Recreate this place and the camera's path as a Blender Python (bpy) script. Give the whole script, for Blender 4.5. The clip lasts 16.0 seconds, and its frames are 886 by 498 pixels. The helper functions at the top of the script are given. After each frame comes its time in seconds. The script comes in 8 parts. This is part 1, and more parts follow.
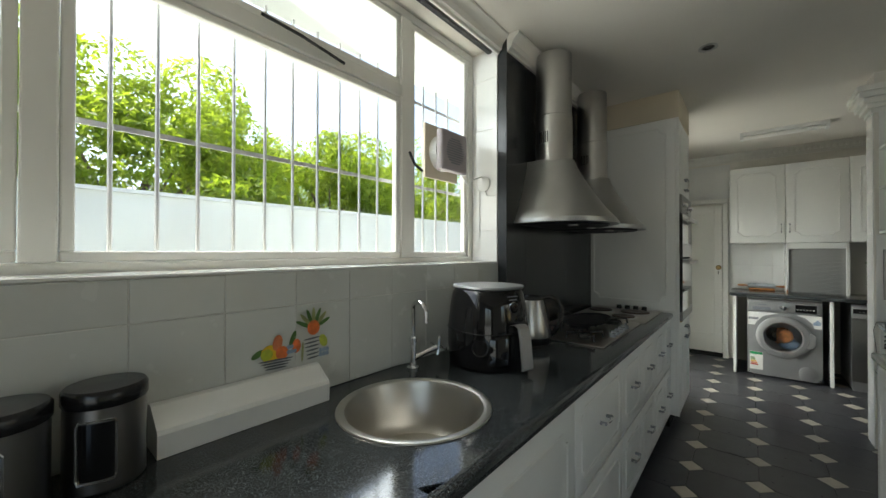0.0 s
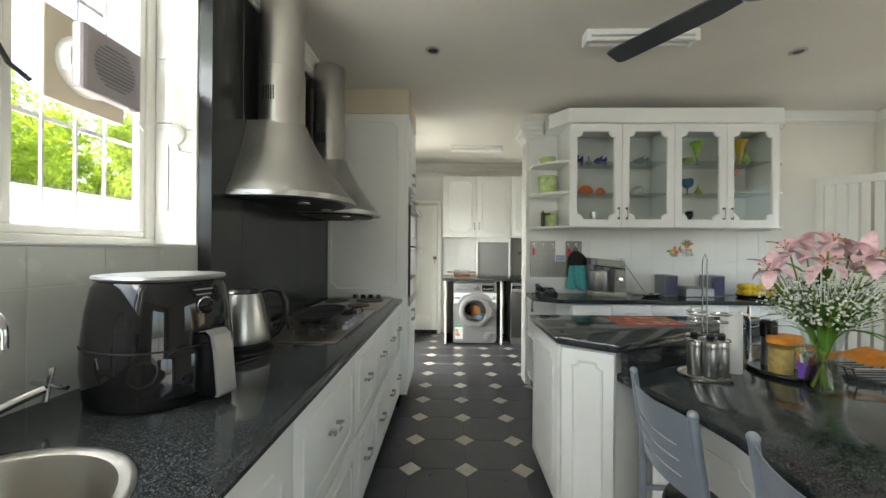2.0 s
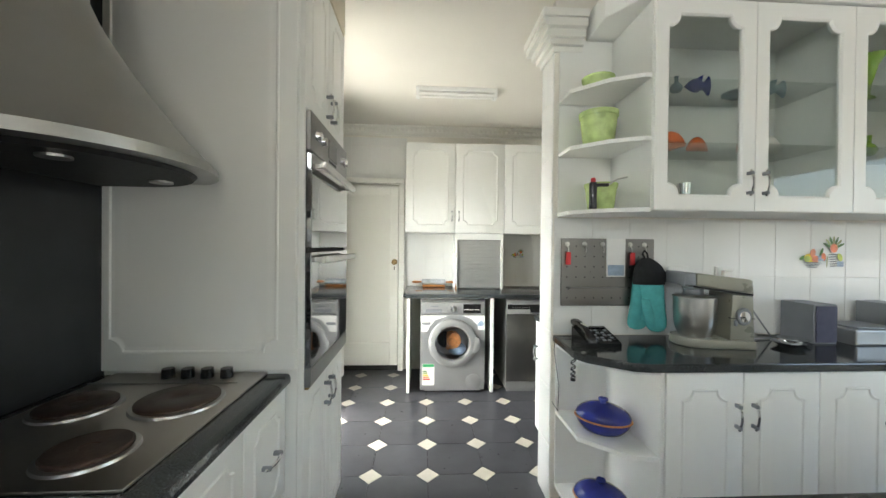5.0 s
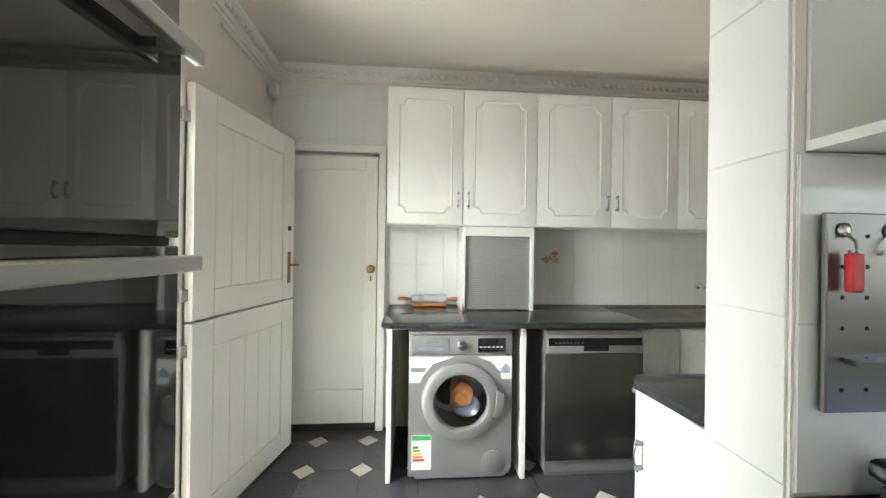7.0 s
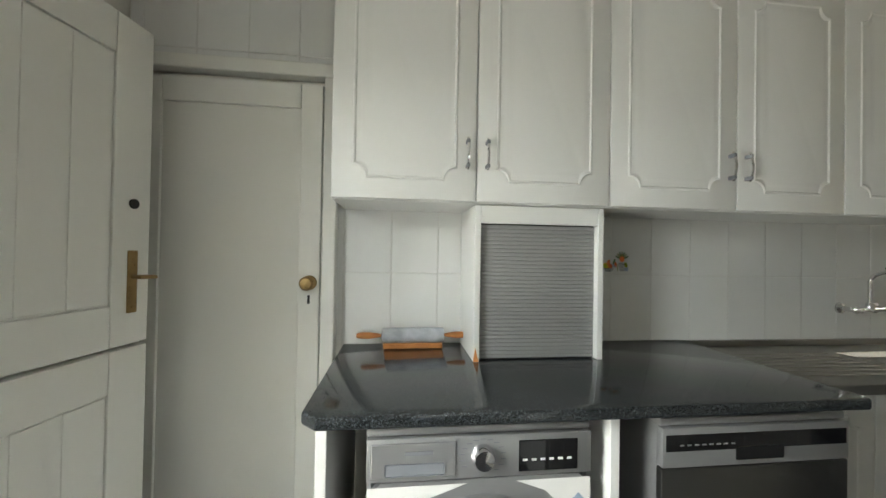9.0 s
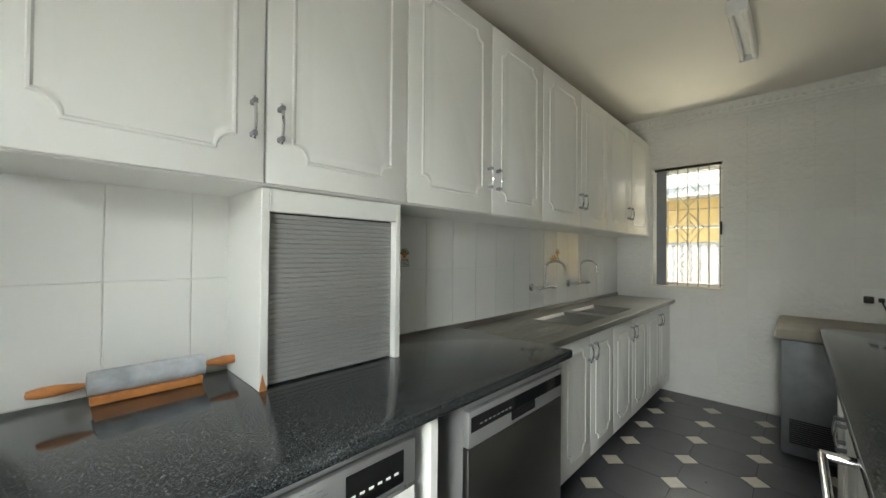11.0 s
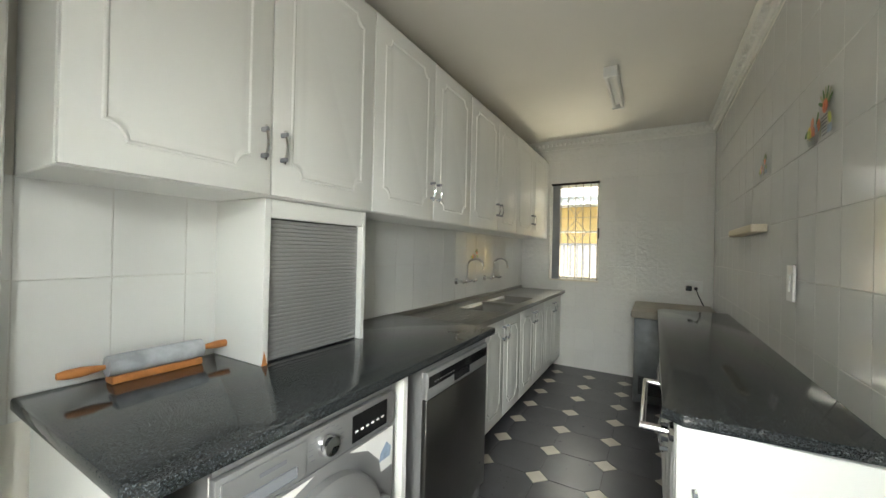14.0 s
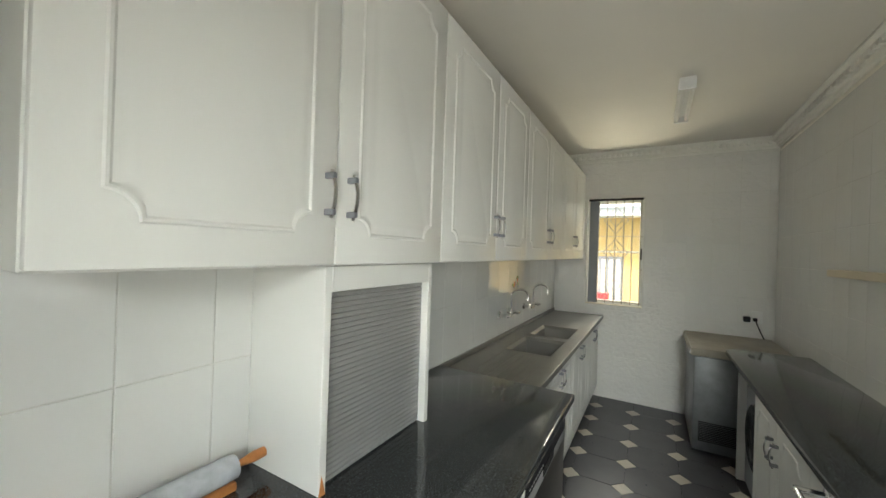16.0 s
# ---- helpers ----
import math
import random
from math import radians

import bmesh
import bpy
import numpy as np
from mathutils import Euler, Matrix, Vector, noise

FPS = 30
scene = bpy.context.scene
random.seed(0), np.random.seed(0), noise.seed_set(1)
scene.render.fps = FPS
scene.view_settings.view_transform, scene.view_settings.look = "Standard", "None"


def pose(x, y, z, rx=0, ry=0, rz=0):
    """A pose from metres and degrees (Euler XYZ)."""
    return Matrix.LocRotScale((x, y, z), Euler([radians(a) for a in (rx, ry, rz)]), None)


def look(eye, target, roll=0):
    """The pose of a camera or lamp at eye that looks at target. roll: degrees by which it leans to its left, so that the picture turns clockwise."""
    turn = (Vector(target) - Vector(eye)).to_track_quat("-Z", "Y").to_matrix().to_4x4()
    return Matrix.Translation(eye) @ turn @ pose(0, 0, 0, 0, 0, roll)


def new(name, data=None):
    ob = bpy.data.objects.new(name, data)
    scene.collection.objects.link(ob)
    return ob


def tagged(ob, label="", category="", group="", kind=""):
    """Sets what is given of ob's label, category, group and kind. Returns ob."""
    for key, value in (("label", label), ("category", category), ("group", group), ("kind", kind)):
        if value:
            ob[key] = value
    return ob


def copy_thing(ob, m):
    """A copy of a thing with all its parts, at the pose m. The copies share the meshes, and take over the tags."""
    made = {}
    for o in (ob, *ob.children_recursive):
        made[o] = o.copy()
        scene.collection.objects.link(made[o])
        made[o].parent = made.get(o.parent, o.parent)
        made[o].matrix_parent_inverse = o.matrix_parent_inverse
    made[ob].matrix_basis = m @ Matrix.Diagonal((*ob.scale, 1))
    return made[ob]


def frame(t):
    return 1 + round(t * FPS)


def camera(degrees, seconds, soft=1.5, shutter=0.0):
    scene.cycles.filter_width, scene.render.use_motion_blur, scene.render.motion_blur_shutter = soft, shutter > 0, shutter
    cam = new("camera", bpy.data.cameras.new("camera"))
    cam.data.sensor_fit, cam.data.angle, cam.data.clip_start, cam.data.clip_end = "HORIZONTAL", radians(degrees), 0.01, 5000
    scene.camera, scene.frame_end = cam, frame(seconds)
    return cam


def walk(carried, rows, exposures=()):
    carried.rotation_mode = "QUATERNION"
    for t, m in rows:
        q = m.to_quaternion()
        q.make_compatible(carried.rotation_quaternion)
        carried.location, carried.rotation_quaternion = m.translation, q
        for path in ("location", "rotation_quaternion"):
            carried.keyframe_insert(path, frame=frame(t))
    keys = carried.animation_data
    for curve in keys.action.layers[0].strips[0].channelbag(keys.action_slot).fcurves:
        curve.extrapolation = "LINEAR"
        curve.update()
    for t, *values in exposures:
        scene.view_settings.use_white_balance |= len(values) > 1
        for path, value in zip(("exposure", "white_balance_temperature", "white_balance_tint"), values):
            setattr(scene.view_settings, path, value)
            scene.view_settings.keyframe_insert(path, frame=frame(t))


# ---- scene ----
cam = camera(101.0, 16.0)
PATH = [
    (0, (0.026, -0.281, 1.364), (-1.257, 1.252, 1.379), 0.1),
    (0.5, (0.029, -0.23, 1.369), (-0.945, 1.517, 1.369), -0.0),
    (1, (0.038, -0.148, 1.352), (-0.605, 1.746, 1.345), 0.4),
    (1.5, (-0.013, -0.04, 1.309), (-0.261, 1.944, 1.313), 0.4),
    (2, (-0.032, 0.045, 1.296), (-0.074, 2.044, 1.299), 0.4),
    (2.5, (-0.021, 0.266, 1.294), (0.007, 2.265, 1.281), 0.6),
    (3, (-0.027, 0.567, 1.296), (0.042, 2.566, 1.285), 0.5),
    (3.2, (-0.006, 0.693, 1.283), (0.064, 2.692, 1.273), 0.5),
    (5.3, (0.039, 1.923, 1.34), (0.149, 3.92, 1.325), 0.6),
    (5.5, (0.049, 2.048, 1.328), (0.154, 4.045, 1.317), 0.5),
    (6, (0.08, 2.394, 1.33), (0.194, 4.39, 1.32), 0.6),
    (6.5, (0.068, 2.693, 1.307), (0.202, 4.689, 1.304), 0.8),
    (7, (0.03, 3.003, 1.312), (0.189, 4.997, 1.315), 0.8),
    (7.5, (0.084, 3.335, 1.286), (0.227, 5.33, 1.303), 0.9),
    (8, (0.11, 3.612, 1.292), (0.25, 5.607, 1.31), 0.8),
    (8.2, (0.097, 3.728, 1.292), (0.243, 5.722, 1.311), 1.0),
    (10.3, (0.071, 4.435, 1.298), (1.016, 6.197, 1.338), -0.1),
    (10.5, (0.045, 4.417, 1.284), (1.176, 6.066, 1.339), -0.1),
    (11, (-0.022, 4.367, 1.292), (1.416, 5.757, 1.314), 0.5),
    (11.5, (-0.099, 4.329, 1.285), (1.452, 5.591, 1.301), 0.7),
    (12, (-0.194, 4.29, 1.278), (1.383, 5.52, 1.292), 0.8),
    (12.5, (-0.26, 4.264, 1.288), (1.331, 5.475, 1.3), 1.0),
    (13, (-0.317, 4.255, 1.296), (1.292, 5.443, 1.306), 1.1),
    (13.5, (-0.367, 4.276, 1.292), (1.298, 5.385, 1.303), 1.2),
    (14, (-0.405, 4.298, 1.308), (1.326, 5.299, 1.315), 1.3),
    (14.5, (-0.411, 4.366, 1.335), (1.33, 5.349, 1.341), 1.5),
    (15, (-0.398, 4.474, 1.402), (1.341, 5.462, 1.411), 1.6),
    (15.5, (-0.341, 4.624, 1.479), (1.395, 5.617, 1.479), 1.9),
    (16, (-0.276, 4.735, 1.52), (1.456, 5.736, 1.524), 1.9),
]
walk(cam, [(t, look(eye, target, roll)) for t, eye, target, roll in PATH], [(0.0, 1.75, 6600, 2), (1.0, 1.98, 6600, 2), (2.0, 2.8, 6700, 4), (3.0, 3.6, 6700, 5), (5.5, 3.15, 6600, 5), (7.0, 3.02, 6600, 5), (8.0, 2.4, 6600, 5), (10.5, 2.38, 6450, 4), (12.5, 2.5, 6550, 4), (16.0, 2.42, 6600, 4)])

# ---- world, sun, exposure ----
world = bpy.data.worlds.new("world")
scene.world = world
world.use_nodes = True
wn = world.node_tree
sky = wn.nodes.new("ShaderNodeTexSky")
sky.sky_type, sky.sun_disc = "NISHITA", False
sky.sun_elevation, sky.sun_rotation = radians(61), radians(239)
sky.air_density, sky.dust_density = 1.0, 4.0
wn.links.new(sky.outputs[0], wn.nodes["Background"].inputs[0])
wn.nodes["Background"].inputs[1].default_value = 0.15
sun = new("sun", bpy.data.lights.new("sun", "SUN"))
sun.data.energy, sun.data.angle, sun.data.color = 2.5, radians(3), (1.0, 0.95, 0.86)
sun.matrix_world = look((0, 0, 0), (0.5, 0.3, -1.05))


def sky_lamp(name, eye, target, w, h, watts, color=(0.95, 0.98, 1.0)):
    """An area lamp: open-sky daylight at a window or door, bounce or fill."""
    la = bpy.data.lights.new(name, "AREA")
    la.shape, la.size, la.size_y, la.energy, la.color = "RECTANGLE", w, h, watts, color
    ob = new(name, la)
    ob.matrix_world = look(eye, target)
    return ob


sky_lamp("kitchen_window_daylight", (-1.78, 0.4, 2.36), (0.4, 0.9, 1.6), 2.9, 0.42, 11)
sky_lamp("back_door_daylight", (-2.55, 3.45, 2.35), (-0.2, 5.0, 1.2), 2.0, 0.8, 78)
sky_lamp("dining_window_daylight", (4.12, 1.9, 1.6), (0.0, 1.7, 1.3), 2.5, 1.2, 0.7)
# fill lamp added behind the camera, in an assumed patio opening
sky_lamp("patio_door_daylight", (1.6, -2.72, 1.1), (1.2, 1.5, 1.2), 2.2, 1.9, 1.5)
sky_lamp("scullery_window_daylight", (4.75, 5.1, 2.5), (2.5, 4.7, 0.9), 1.0, 0.5, 9, (1.0, 0.95, 0.82))
# added lamps stand in for light thrown up by the sunlit paving outside
sky_lamp("kitchen_paving_bounce", (-1.75, 0.4, 0.95), (0.3, 0.9, 2.6), 2.4, 0.5, 9, (1.0, 0.97, 0.9))
sky_lamp("scullery_paving_bounce", (4.6, 5.1, 0.62), (2.6, 4.7, 2.6), 0.7, 0.45, 10, (1.0, 0.9, 0.68))
sky_lamp("back_door_paving_bounce", (-2.2, 3.75, 0.05), (0.2, 5.2, 2.4), 1.1, 0.6, 16, (1.0, 0.97, 0.92))


# ---- helpers of the scene ----
BASE = {}


def thing(name, at, label="", category="", group="", kind=""):
    ob = new(name)
    ob.empty_display_size = 0.05
    ob.location = at
    BASE[ob] = Vector(at)
    return tagged(ob, label, category, group, kind)


def part(name, bm, material, parent=None, label="", kind="", soft=False, m=None):
    """A bmesh in world coordinates (or placed by m) as one mesh object under parent."""
    if m is not None:
        bm.transform(m)
    origin = BASE[parent] if parent is not None else Vector((0, 0, 0))
    if parent is not None:
        bmesh.ops.translate(bm, verts=bm.verts, vec=-origin)
    bmesh.ops.recalc_face_normals(bm, faces=bm.faces)
    if soft:
        for e in bm.edges:
            e.smooth = len(e.link_faces) == 2 and e.calc_face_angle(0) < radians(38)
        for f in bm.faces:
            f.smooth = True
    me = bpy.data.meshes.new(name)
    bm.to_mesh(me)
    bm.free()
    me.materials.append(material)
    ob = new(name, me)
    if parent is not None:
        ob.parent = parent
    BASE[ob] = origin
    return tagged(ob, label, kind=kind)


def struct(name, bm, material, label="", soft=False):
    return part(name, bm, material, None, label, "structure", soft)


def box(x0, y0, z0, x1, y1, z1, bevel=0.0, bm=None, seg=2):
    b = bmesh.new()
    bmesh.ops.create_cube(b, size=1)
    bmesh.ops.scale(b, verts=b.verts, vec=(abs(x1 - x0), abs(y1 - y0), abs(z1 - z0)))
    bmesh.ops.translate(b, verts=b.verts, vec=((x0 + x1) / 2, (y0 + y1) / 2, (z0 + z1) / 2))
    if bevel:
        bmesh.ops.bevel(b, geom=b.edges[:], offset=bevel, segments=seg, affect="EDGES", profile=0.5)
    return join(bm, b)


def join(bm, b):
    if bm is None:
        return b
    me = bpy.data.meshes.new("tmp")
    b.to_mesh(me)
    b.free()
    bm.from_mesh(me)
    bpy.data.meshes.remove(me)
    return bm


def prism(poly, z0, z1, bm=None, bevel=0.0, seg=2):
    b = bmesh.new()
    lo = [b.verts.new((x, y, z0)) for x, y in poly]
    hi = [b.verts.new((x, y, z1)) for x, y in poly]
    b.faces.new(lo)
    b.faces.new(hi)
    n = len(poly)
    for i in range(n):
        b.faces.new((lo[i], lo[(i + 1) % n], hi[(i + 1) % n], hi[i]))
    bmesh.ops.recalc_face_normals(b, faces=b.faces)
    if bevel:
        bmesh.ops.bevel(b, geom=[e for e in b.edges if abs(e.verts[0].co.z - e.verts[1].co.z) < 1e-6], offset=bevel, segments=seg, affect="EDGES", profile=0.5)
    return join(bm, b)


def loft(rings, bm=None, cap=True, closed=False):
    """Skins rings of equal length."""
    b = bmesh.new()
    vs = [[b.verts.new(p) for p in r] for r in rings]
    n = len(rings[0])
    steps = list(zip(vs, vs[1:])) + ([(vs[-1], vs[0])] if closed else [])
    for r0, r1 in steps:
        for i in range(n):
            b.faces.new((r0[i], r0[(i + 1) % n], r1[(i + 1) % n], r1[i]))
    if cap and not closed:
        b.faces.new(vs[0][::-1])
        b.faces.new(vs[-1])
    return join(bm, b)


def lathe(profile, at=(0, 0, 0), seg=24, bm=None, cap=True, m=None):
    rings = [[(at[0] + r * math.cos(2 * math.pi * i / seg), at[1] + r * math.sin(2 * math.pi * i / seg), at[2] + z) for i in range(seg)] for r, z in profile]
    b = loft(rings, None, cap)
    if m is not None:
        b.transform(m)
    return join(bm, b)


def tube(path, r, bm=None, seg=8, closed=False, r1=None):
    """A round rod along a polyline."""
    pts = [Vector(p) for p in path]
    rings, up = [], None
    n = len(pts)
    for i, p in enumerate(pts):
        a = pts[(i - 1) % n] if (closed or i) else p
        c = pts[(i + 1) % n] if (closed or i < n - 1) else p
        d = (c - a).normalized()
        if up is None:
            up = Vector((0, 0, 1)) if abs(d.z) < 0.9 else Vector((1, 0, 0))
        u = d.cross(up).normalized()
        up = u.cross(d).normalized()
        rr = r if r1 is None else r + (r1 - r) * i / (n - 1)
        rings.append([p + rr * (math.cos(2 * math.pi * k / seg) * u + math.sin(2 * math.pi * k / seg) * up) for k in range(seg)])
    return loft(rings, bm, True, closed)


def ball(at, r, bm=None, u=12, v=8, scale=(1, 1, 1)):
    b = bmesh.new()
    bmesh.ops.create_uvsphere(b, u_segments=u, v_segments=v, radius=r)
    bmesh.ops.scale(b, verts=b.verts, vec=scale)
    bmesh.ops.translate(b, verts=b.verts, vec=at)
    return join(bm, b)


def face(origin, u, n):
    """A frame on a surface: local x along u, local y up, local z out along n."""
    u, n = Vector(u).normalized(), Vector(n).normalized()
    m = Matrix((u, Vector((0, 0, 1)), n)).transposed().to_4x4()
    m.translation = origin
    return m


def arc(cx, cy, r, a0, a1, n=6):
    return [(cx + r * math.cos(radians(a0 + (a1 - a0) * i / n)), cy + r * math.sin(radians(a0 + (a1 - a0) * i / n))) for i in range(n + 1)]


def scooped(x0, y0, x1, y1, r, n=5):
    """A rectangle with hollowed corners, with a small step at each."""
    s = r * 0.3
    out = []
    out += [(x0, y0 + r + s)]
    out += arc(x0, y0, r, 90, 0, n)
    out += arc(x1, y0, r, 180, 90, n)
    out += arc(x1, y1, r, 270, 180, n)
    out += arc(x0, y1, r, 360, 270, n)
    return out[1:]


def shrink(poly, d):
    cx = (min(p[0] for p in poly) + max(p[0] for p in poly)) / 2
    cy = (min(p[1] for p in poly) + max(p[1] for p in poly)) / 2
    w = max(p[0] for p in poly) - cx
    h = max(p[1] for p in poly) - cy
    return [(cx + (x - cx) * (w - d) / w, cy + (y - cy) * (h - d) / h) for x, y in poly]


def raised(bm, poly, z0, height, edge):
    """A panel that stands proud, with a rounded rim and a shallow trough inside it."""
    levels = [(0, 0), (edge * 0.3, height), (edge * 0.7, height), (edge * 1.1, height * 0.25), (edge * 1.8, height * 0.3), (edge * 2.6, height * 0.8)]
    return loft([[(x, y, z0 + h) for x, y in shrink(poly, d)] for d, h in levels], bm)


# ---- materials ----
def mat(name, color, rough=0.5, metal=0.0, var=0.06, scale=6.0, bump=0.0, bump_scale=60.0, coat=0.0, spec=0.5, rvar=0.08, objvar=0.0):
    m = bpy.data.materials.new(name)
    m.use_nodes = True
    nt = m.node_tree
    b = nt.nodes["Principled BSDF"]
    b.inputs["Metallic"].default_value = metal
    b.inputs["Coat Weight"].default_value = coat
    b.inputs["Specular IOR Level"].default_value = spec
    geo = nt.nodes.new("ShaderNodeNewGeometry")
    n1 = nt.nodes.new("ShaderNodeTexNoise")
    n1.inputs["Scale"].default_value, n1.inputs["Detail"].default_value = scale, 5
    nt.links.new(geo.outputs["Position"], n1.inputs["Vector"])
    ramp = nt.nodes.new("ShaderNodeValToRGB")
    ramp.color_ramp.elements[0].position, ramp.color_ramp.elements[1].position = 0.3, 0.7
    ramp.color_ramp.elements[0].color = (*[c * (1 - var) for c in color], 1)
    ramp.color_ramp.elements[1].color = (*[min(1, c * (1 + var)) for c in color], 1)
    nt.links.new(n1.outputs[0], ramp.inputs[0])
    out = ramp.outputs[0]
    if objvar:
        info = nt.nodes.new("ShaderNodeObjectInfo")
        mp = nt.nodes.new("ShaderNodeMapRange")
        mp.inputs[3].default_value, mp.inputs[4].default_value = 1 - objvar, 1 + objvar
        nt.links.new(info.outputs["Random"], mp.inputs[0])
        mx = nt.nodes.new("ShaderNodeMix")
        mx.data_type, mx.blend_type = "RGBA", "MULTIPLY"
        mx.inputs[0].default_value = 1.0
        nt.links.new(out, mx.inputs[6])
        nt.links.new(mp.outputs[0], mx.inputs[7])
        out = mx.outputs[2]
    nt.links.new(out, b.inputs["Base Color"])
    n2 = nt.nodes.new("ShaderNodeTexNoise")
    n2.inputs["Scale"].default_value, n2.inputs["Detail"].default_value = scale * 3.7, 3
    nt.links.new(geo.outputs["Position"], n2.inputs["Vector"])
    mr = nt.nodes.new("ShaderNodeMapRange")
    mr.inputs[3].default_value, mr.inputs[4].default_value = max(0.02, rough - rvar), min(1, rough + rvar)
    nt.links.new(n2.outputs[0], mr.inputs[0])
    nt.links.new(mr.outputs[0], b.inputs["Roughness"])
    if bump:
        n3 = nt.nodes.new("ShaderNodeTexNoise")
        n3.inputs["Scale"].default_value, n3.inputs["Detail"].default_value = bump_scale, 3
        nt.links.new(geo.outputs["Position"], n3.inputs["Vector"])
        bp = nt.nodes.new("ShaderNodeBump")
        bp.inputs["Strength"].default_value, bp.inputs["Distance"].default_value = bump, 0.01
        nt.links.new(n3.outputs[0], bp.inputs["Height"])
        nt.links.new(bp.outputs[0], b.inputs["Normal"])
    return m


def brushed(name, color, rough, stretch=(4, 4, 300)):
    m = mat(name, color, rough, 1.0, 0.05, 5, 0, rvar=0.05)
    nt = m.node_tree
    b = nt.nodes["Principled BSDF"]
    geo = nt.nodes.new("ShaderNodeNewGeometry")
    mp = nt.nodes.new("ShaderNodeMapping")
    mp.inputs["Scale"].default_value = stretch
    n3 = nt.nodes.new("ShaderNodeTexNoise")
    n3.inputs["Scale"].default_value = 1.0
    bp = nt.nodes.new("ShaderNodeBump")
    bp.inputs["Strength"].default_value, bp.inputs["Distance"].default_value = 0.06, 0.005
    nt.links.new(geo.outputs["Position"], mp.inputs["Vector"])
    nt.links.new(mp.outputs[0], n3.inputs["Vector"])
    nt.links.new(n3.outputs[0], bp.inputs["Height"])
    nt.links.new(bp.outputs[0], b.inputs["Normal"])
    return m


def granite_material():
    m = mat("black_granite", (0.02, 0.022, 0.024), 0.1, 0, 0.2, 30, rvar=0.03, spec=0.6)
    nt = m.node_tree
    b = nt.nodes["Principled BSDF"]
    geo = nt.nodes.new("ShaderNodeNewGeometry")
    v = nt.nodes.new("ShaderNodeTexVoronoi")
    v.inputs["Scale"].default_value = 520
    n = nt.nodes.new("ShaderNodeTexNoise")
    n.inputs["Scale"].default_value, n.inputs["Detail"].default_value = 200, 3
    nt.links.new(geo.outputs["Position"], v.inputs["Vector"])
    nt.links.new(geo.outputs["Position"], n.inputs["Vector"])
    mul = nt.nodes.new("ShaderNodeMath")
    mul.operation = "MULTIPLY"
    sep = nt.nodes.new("ShaderNodeSeparateColor")
    nt.links.new(v.outputs["Color"], sep.inputs[0])
    nt.links.new(sep.outputs[0], mul.inputs[0])
    nt.links.new(n.outputs[0], mul.inputs[1])
    r = nt.nodes.new("ShaderNodeValToRGB")
    e = r.color_ramp.elements
    e[0].position, e[0].color = 0.25, (0.015, 0.017, 0.018, 1)
    e[1].position, e[1].color = 0.66, (0.14, 0.155, 0.165, 1)
    mid = e.new(0.42)
    mid.color = (0.048, 0.054, 0.058, 1)
    nt.links.new(mul.outputs[0], r.inputs[0])
    nt.links.new(r.outputs[0], b.inputs["Base Color"])
    return m


def clear(name, tint=(1, 1, 1), rough=0.0, alpha=0.0, ior=1.45):
    """Thin clear glass that lets light straight through, with a glossy surface."""
    m = bpy.data.materials.new(name)
    m.use_nodes = True
    nt = m.node_tree
    nt.nodes.remove(nt.nodes["Principled BSDF"])
    tr = nt.nodes.new("ShaderNodeBsdfTransparent")
    tr.inputs[0].default_value = (*tint, 1)
    gl = nt.nodes.new("ShaderNodeBsdfGlossy")
    gl.inputs["Roughness"].default_value = rough
    lw = nt.nodes.new("ShaderNodeLayerWeight")
    lw.inputs[0].default_value = 0.5
    pw = nt.nodes.new("ShaderNodeMath")
    pw.operation, pw.inputs[1].default_value = "POWER", 4.0
    nt.links.new(lw.outputs["Facing"], pw.inputs[0])
    fr = nt.nodes.new("ShaderNodeMapRange")
    fr.inputs[3].default_value, fr.inputs[4].default_value = 0.02, 0.6
    nt.links.new(pw.outputs[0], fr.inputs[0])
    mx = nt.nodes.new("ShaderNodeMixShader")
    nt.links.new(fr.outputs[0], mx.inputs[0])
    nt.links.new(tr.outputs[0], mx.inputs[1])
    nt.links.new(gl.outputs[0], mx.inputs[2])
    nt.links.new(mx.outputs[0], nt.nodes["Material Output"].inputs[0])
    return m


CREAM = mat("cream_wall_paint", (0.76, 0.73, 0.66), 0.6, 0, 0.03, 2.5, 0.05, 180)
CEIL = mat("ceiling_paint", (0.74, 0.71, 0.65), 0.7, 0, 0.03, 1.5, 0.04, 120)
LACQ = mat("white_lacquer", (0.79, 0.79, 0.76), 0.33, 0, 0.004, 3, rvar=0.015)
GLOSSW = mat("gloss_white_enamel", (0.8, 0.79, 0.74), 0.36, 0, 0.008, 4, 0.012, 60, rvar=0.02)
TILE = mat("white_glazed_tile", (0.76, 0.76, 0.74), 0.12, 0, 0.02, 3, 0.05, 9, rvar=0.05, objvar=0.012)
EMBOSS = mat("embossed_white_tile", (0.76, 0.75, 0.72), 0.08, 0, 0.02, 3, 0.8, 26, rvar=0.03, objvar=0.02)
GREYTILE = mat("pale_grey_tile", (0.62, 0.63, 0.6), 0.25, 0, 0.05, 4, 0.04, 14, objvar=0.03)
GROUT = mat("grout", (0.72, 0.71, 0.67), 0.85, 0, 0.06, 20, 0.1, 200)
FLOORT = mat("charcoal_floor_tile", (0.056, 0.056, 0.063), 0.3, 0, 0.14, 7, 0.03, 30, rvar=0.06, objvar=0.1)
INSET = mat("beige_floor_inset", (0.52, 0.48, 0.4), 0.35, 0, 0.08, 14, 0.05, 60, objvar=0.06)
FGROUT = mat("dark_grout", (0.035, 0.034, 0.034), 0.8, 0, 0.25, 30, 0.1, 200)
GRANITE = granite_material()
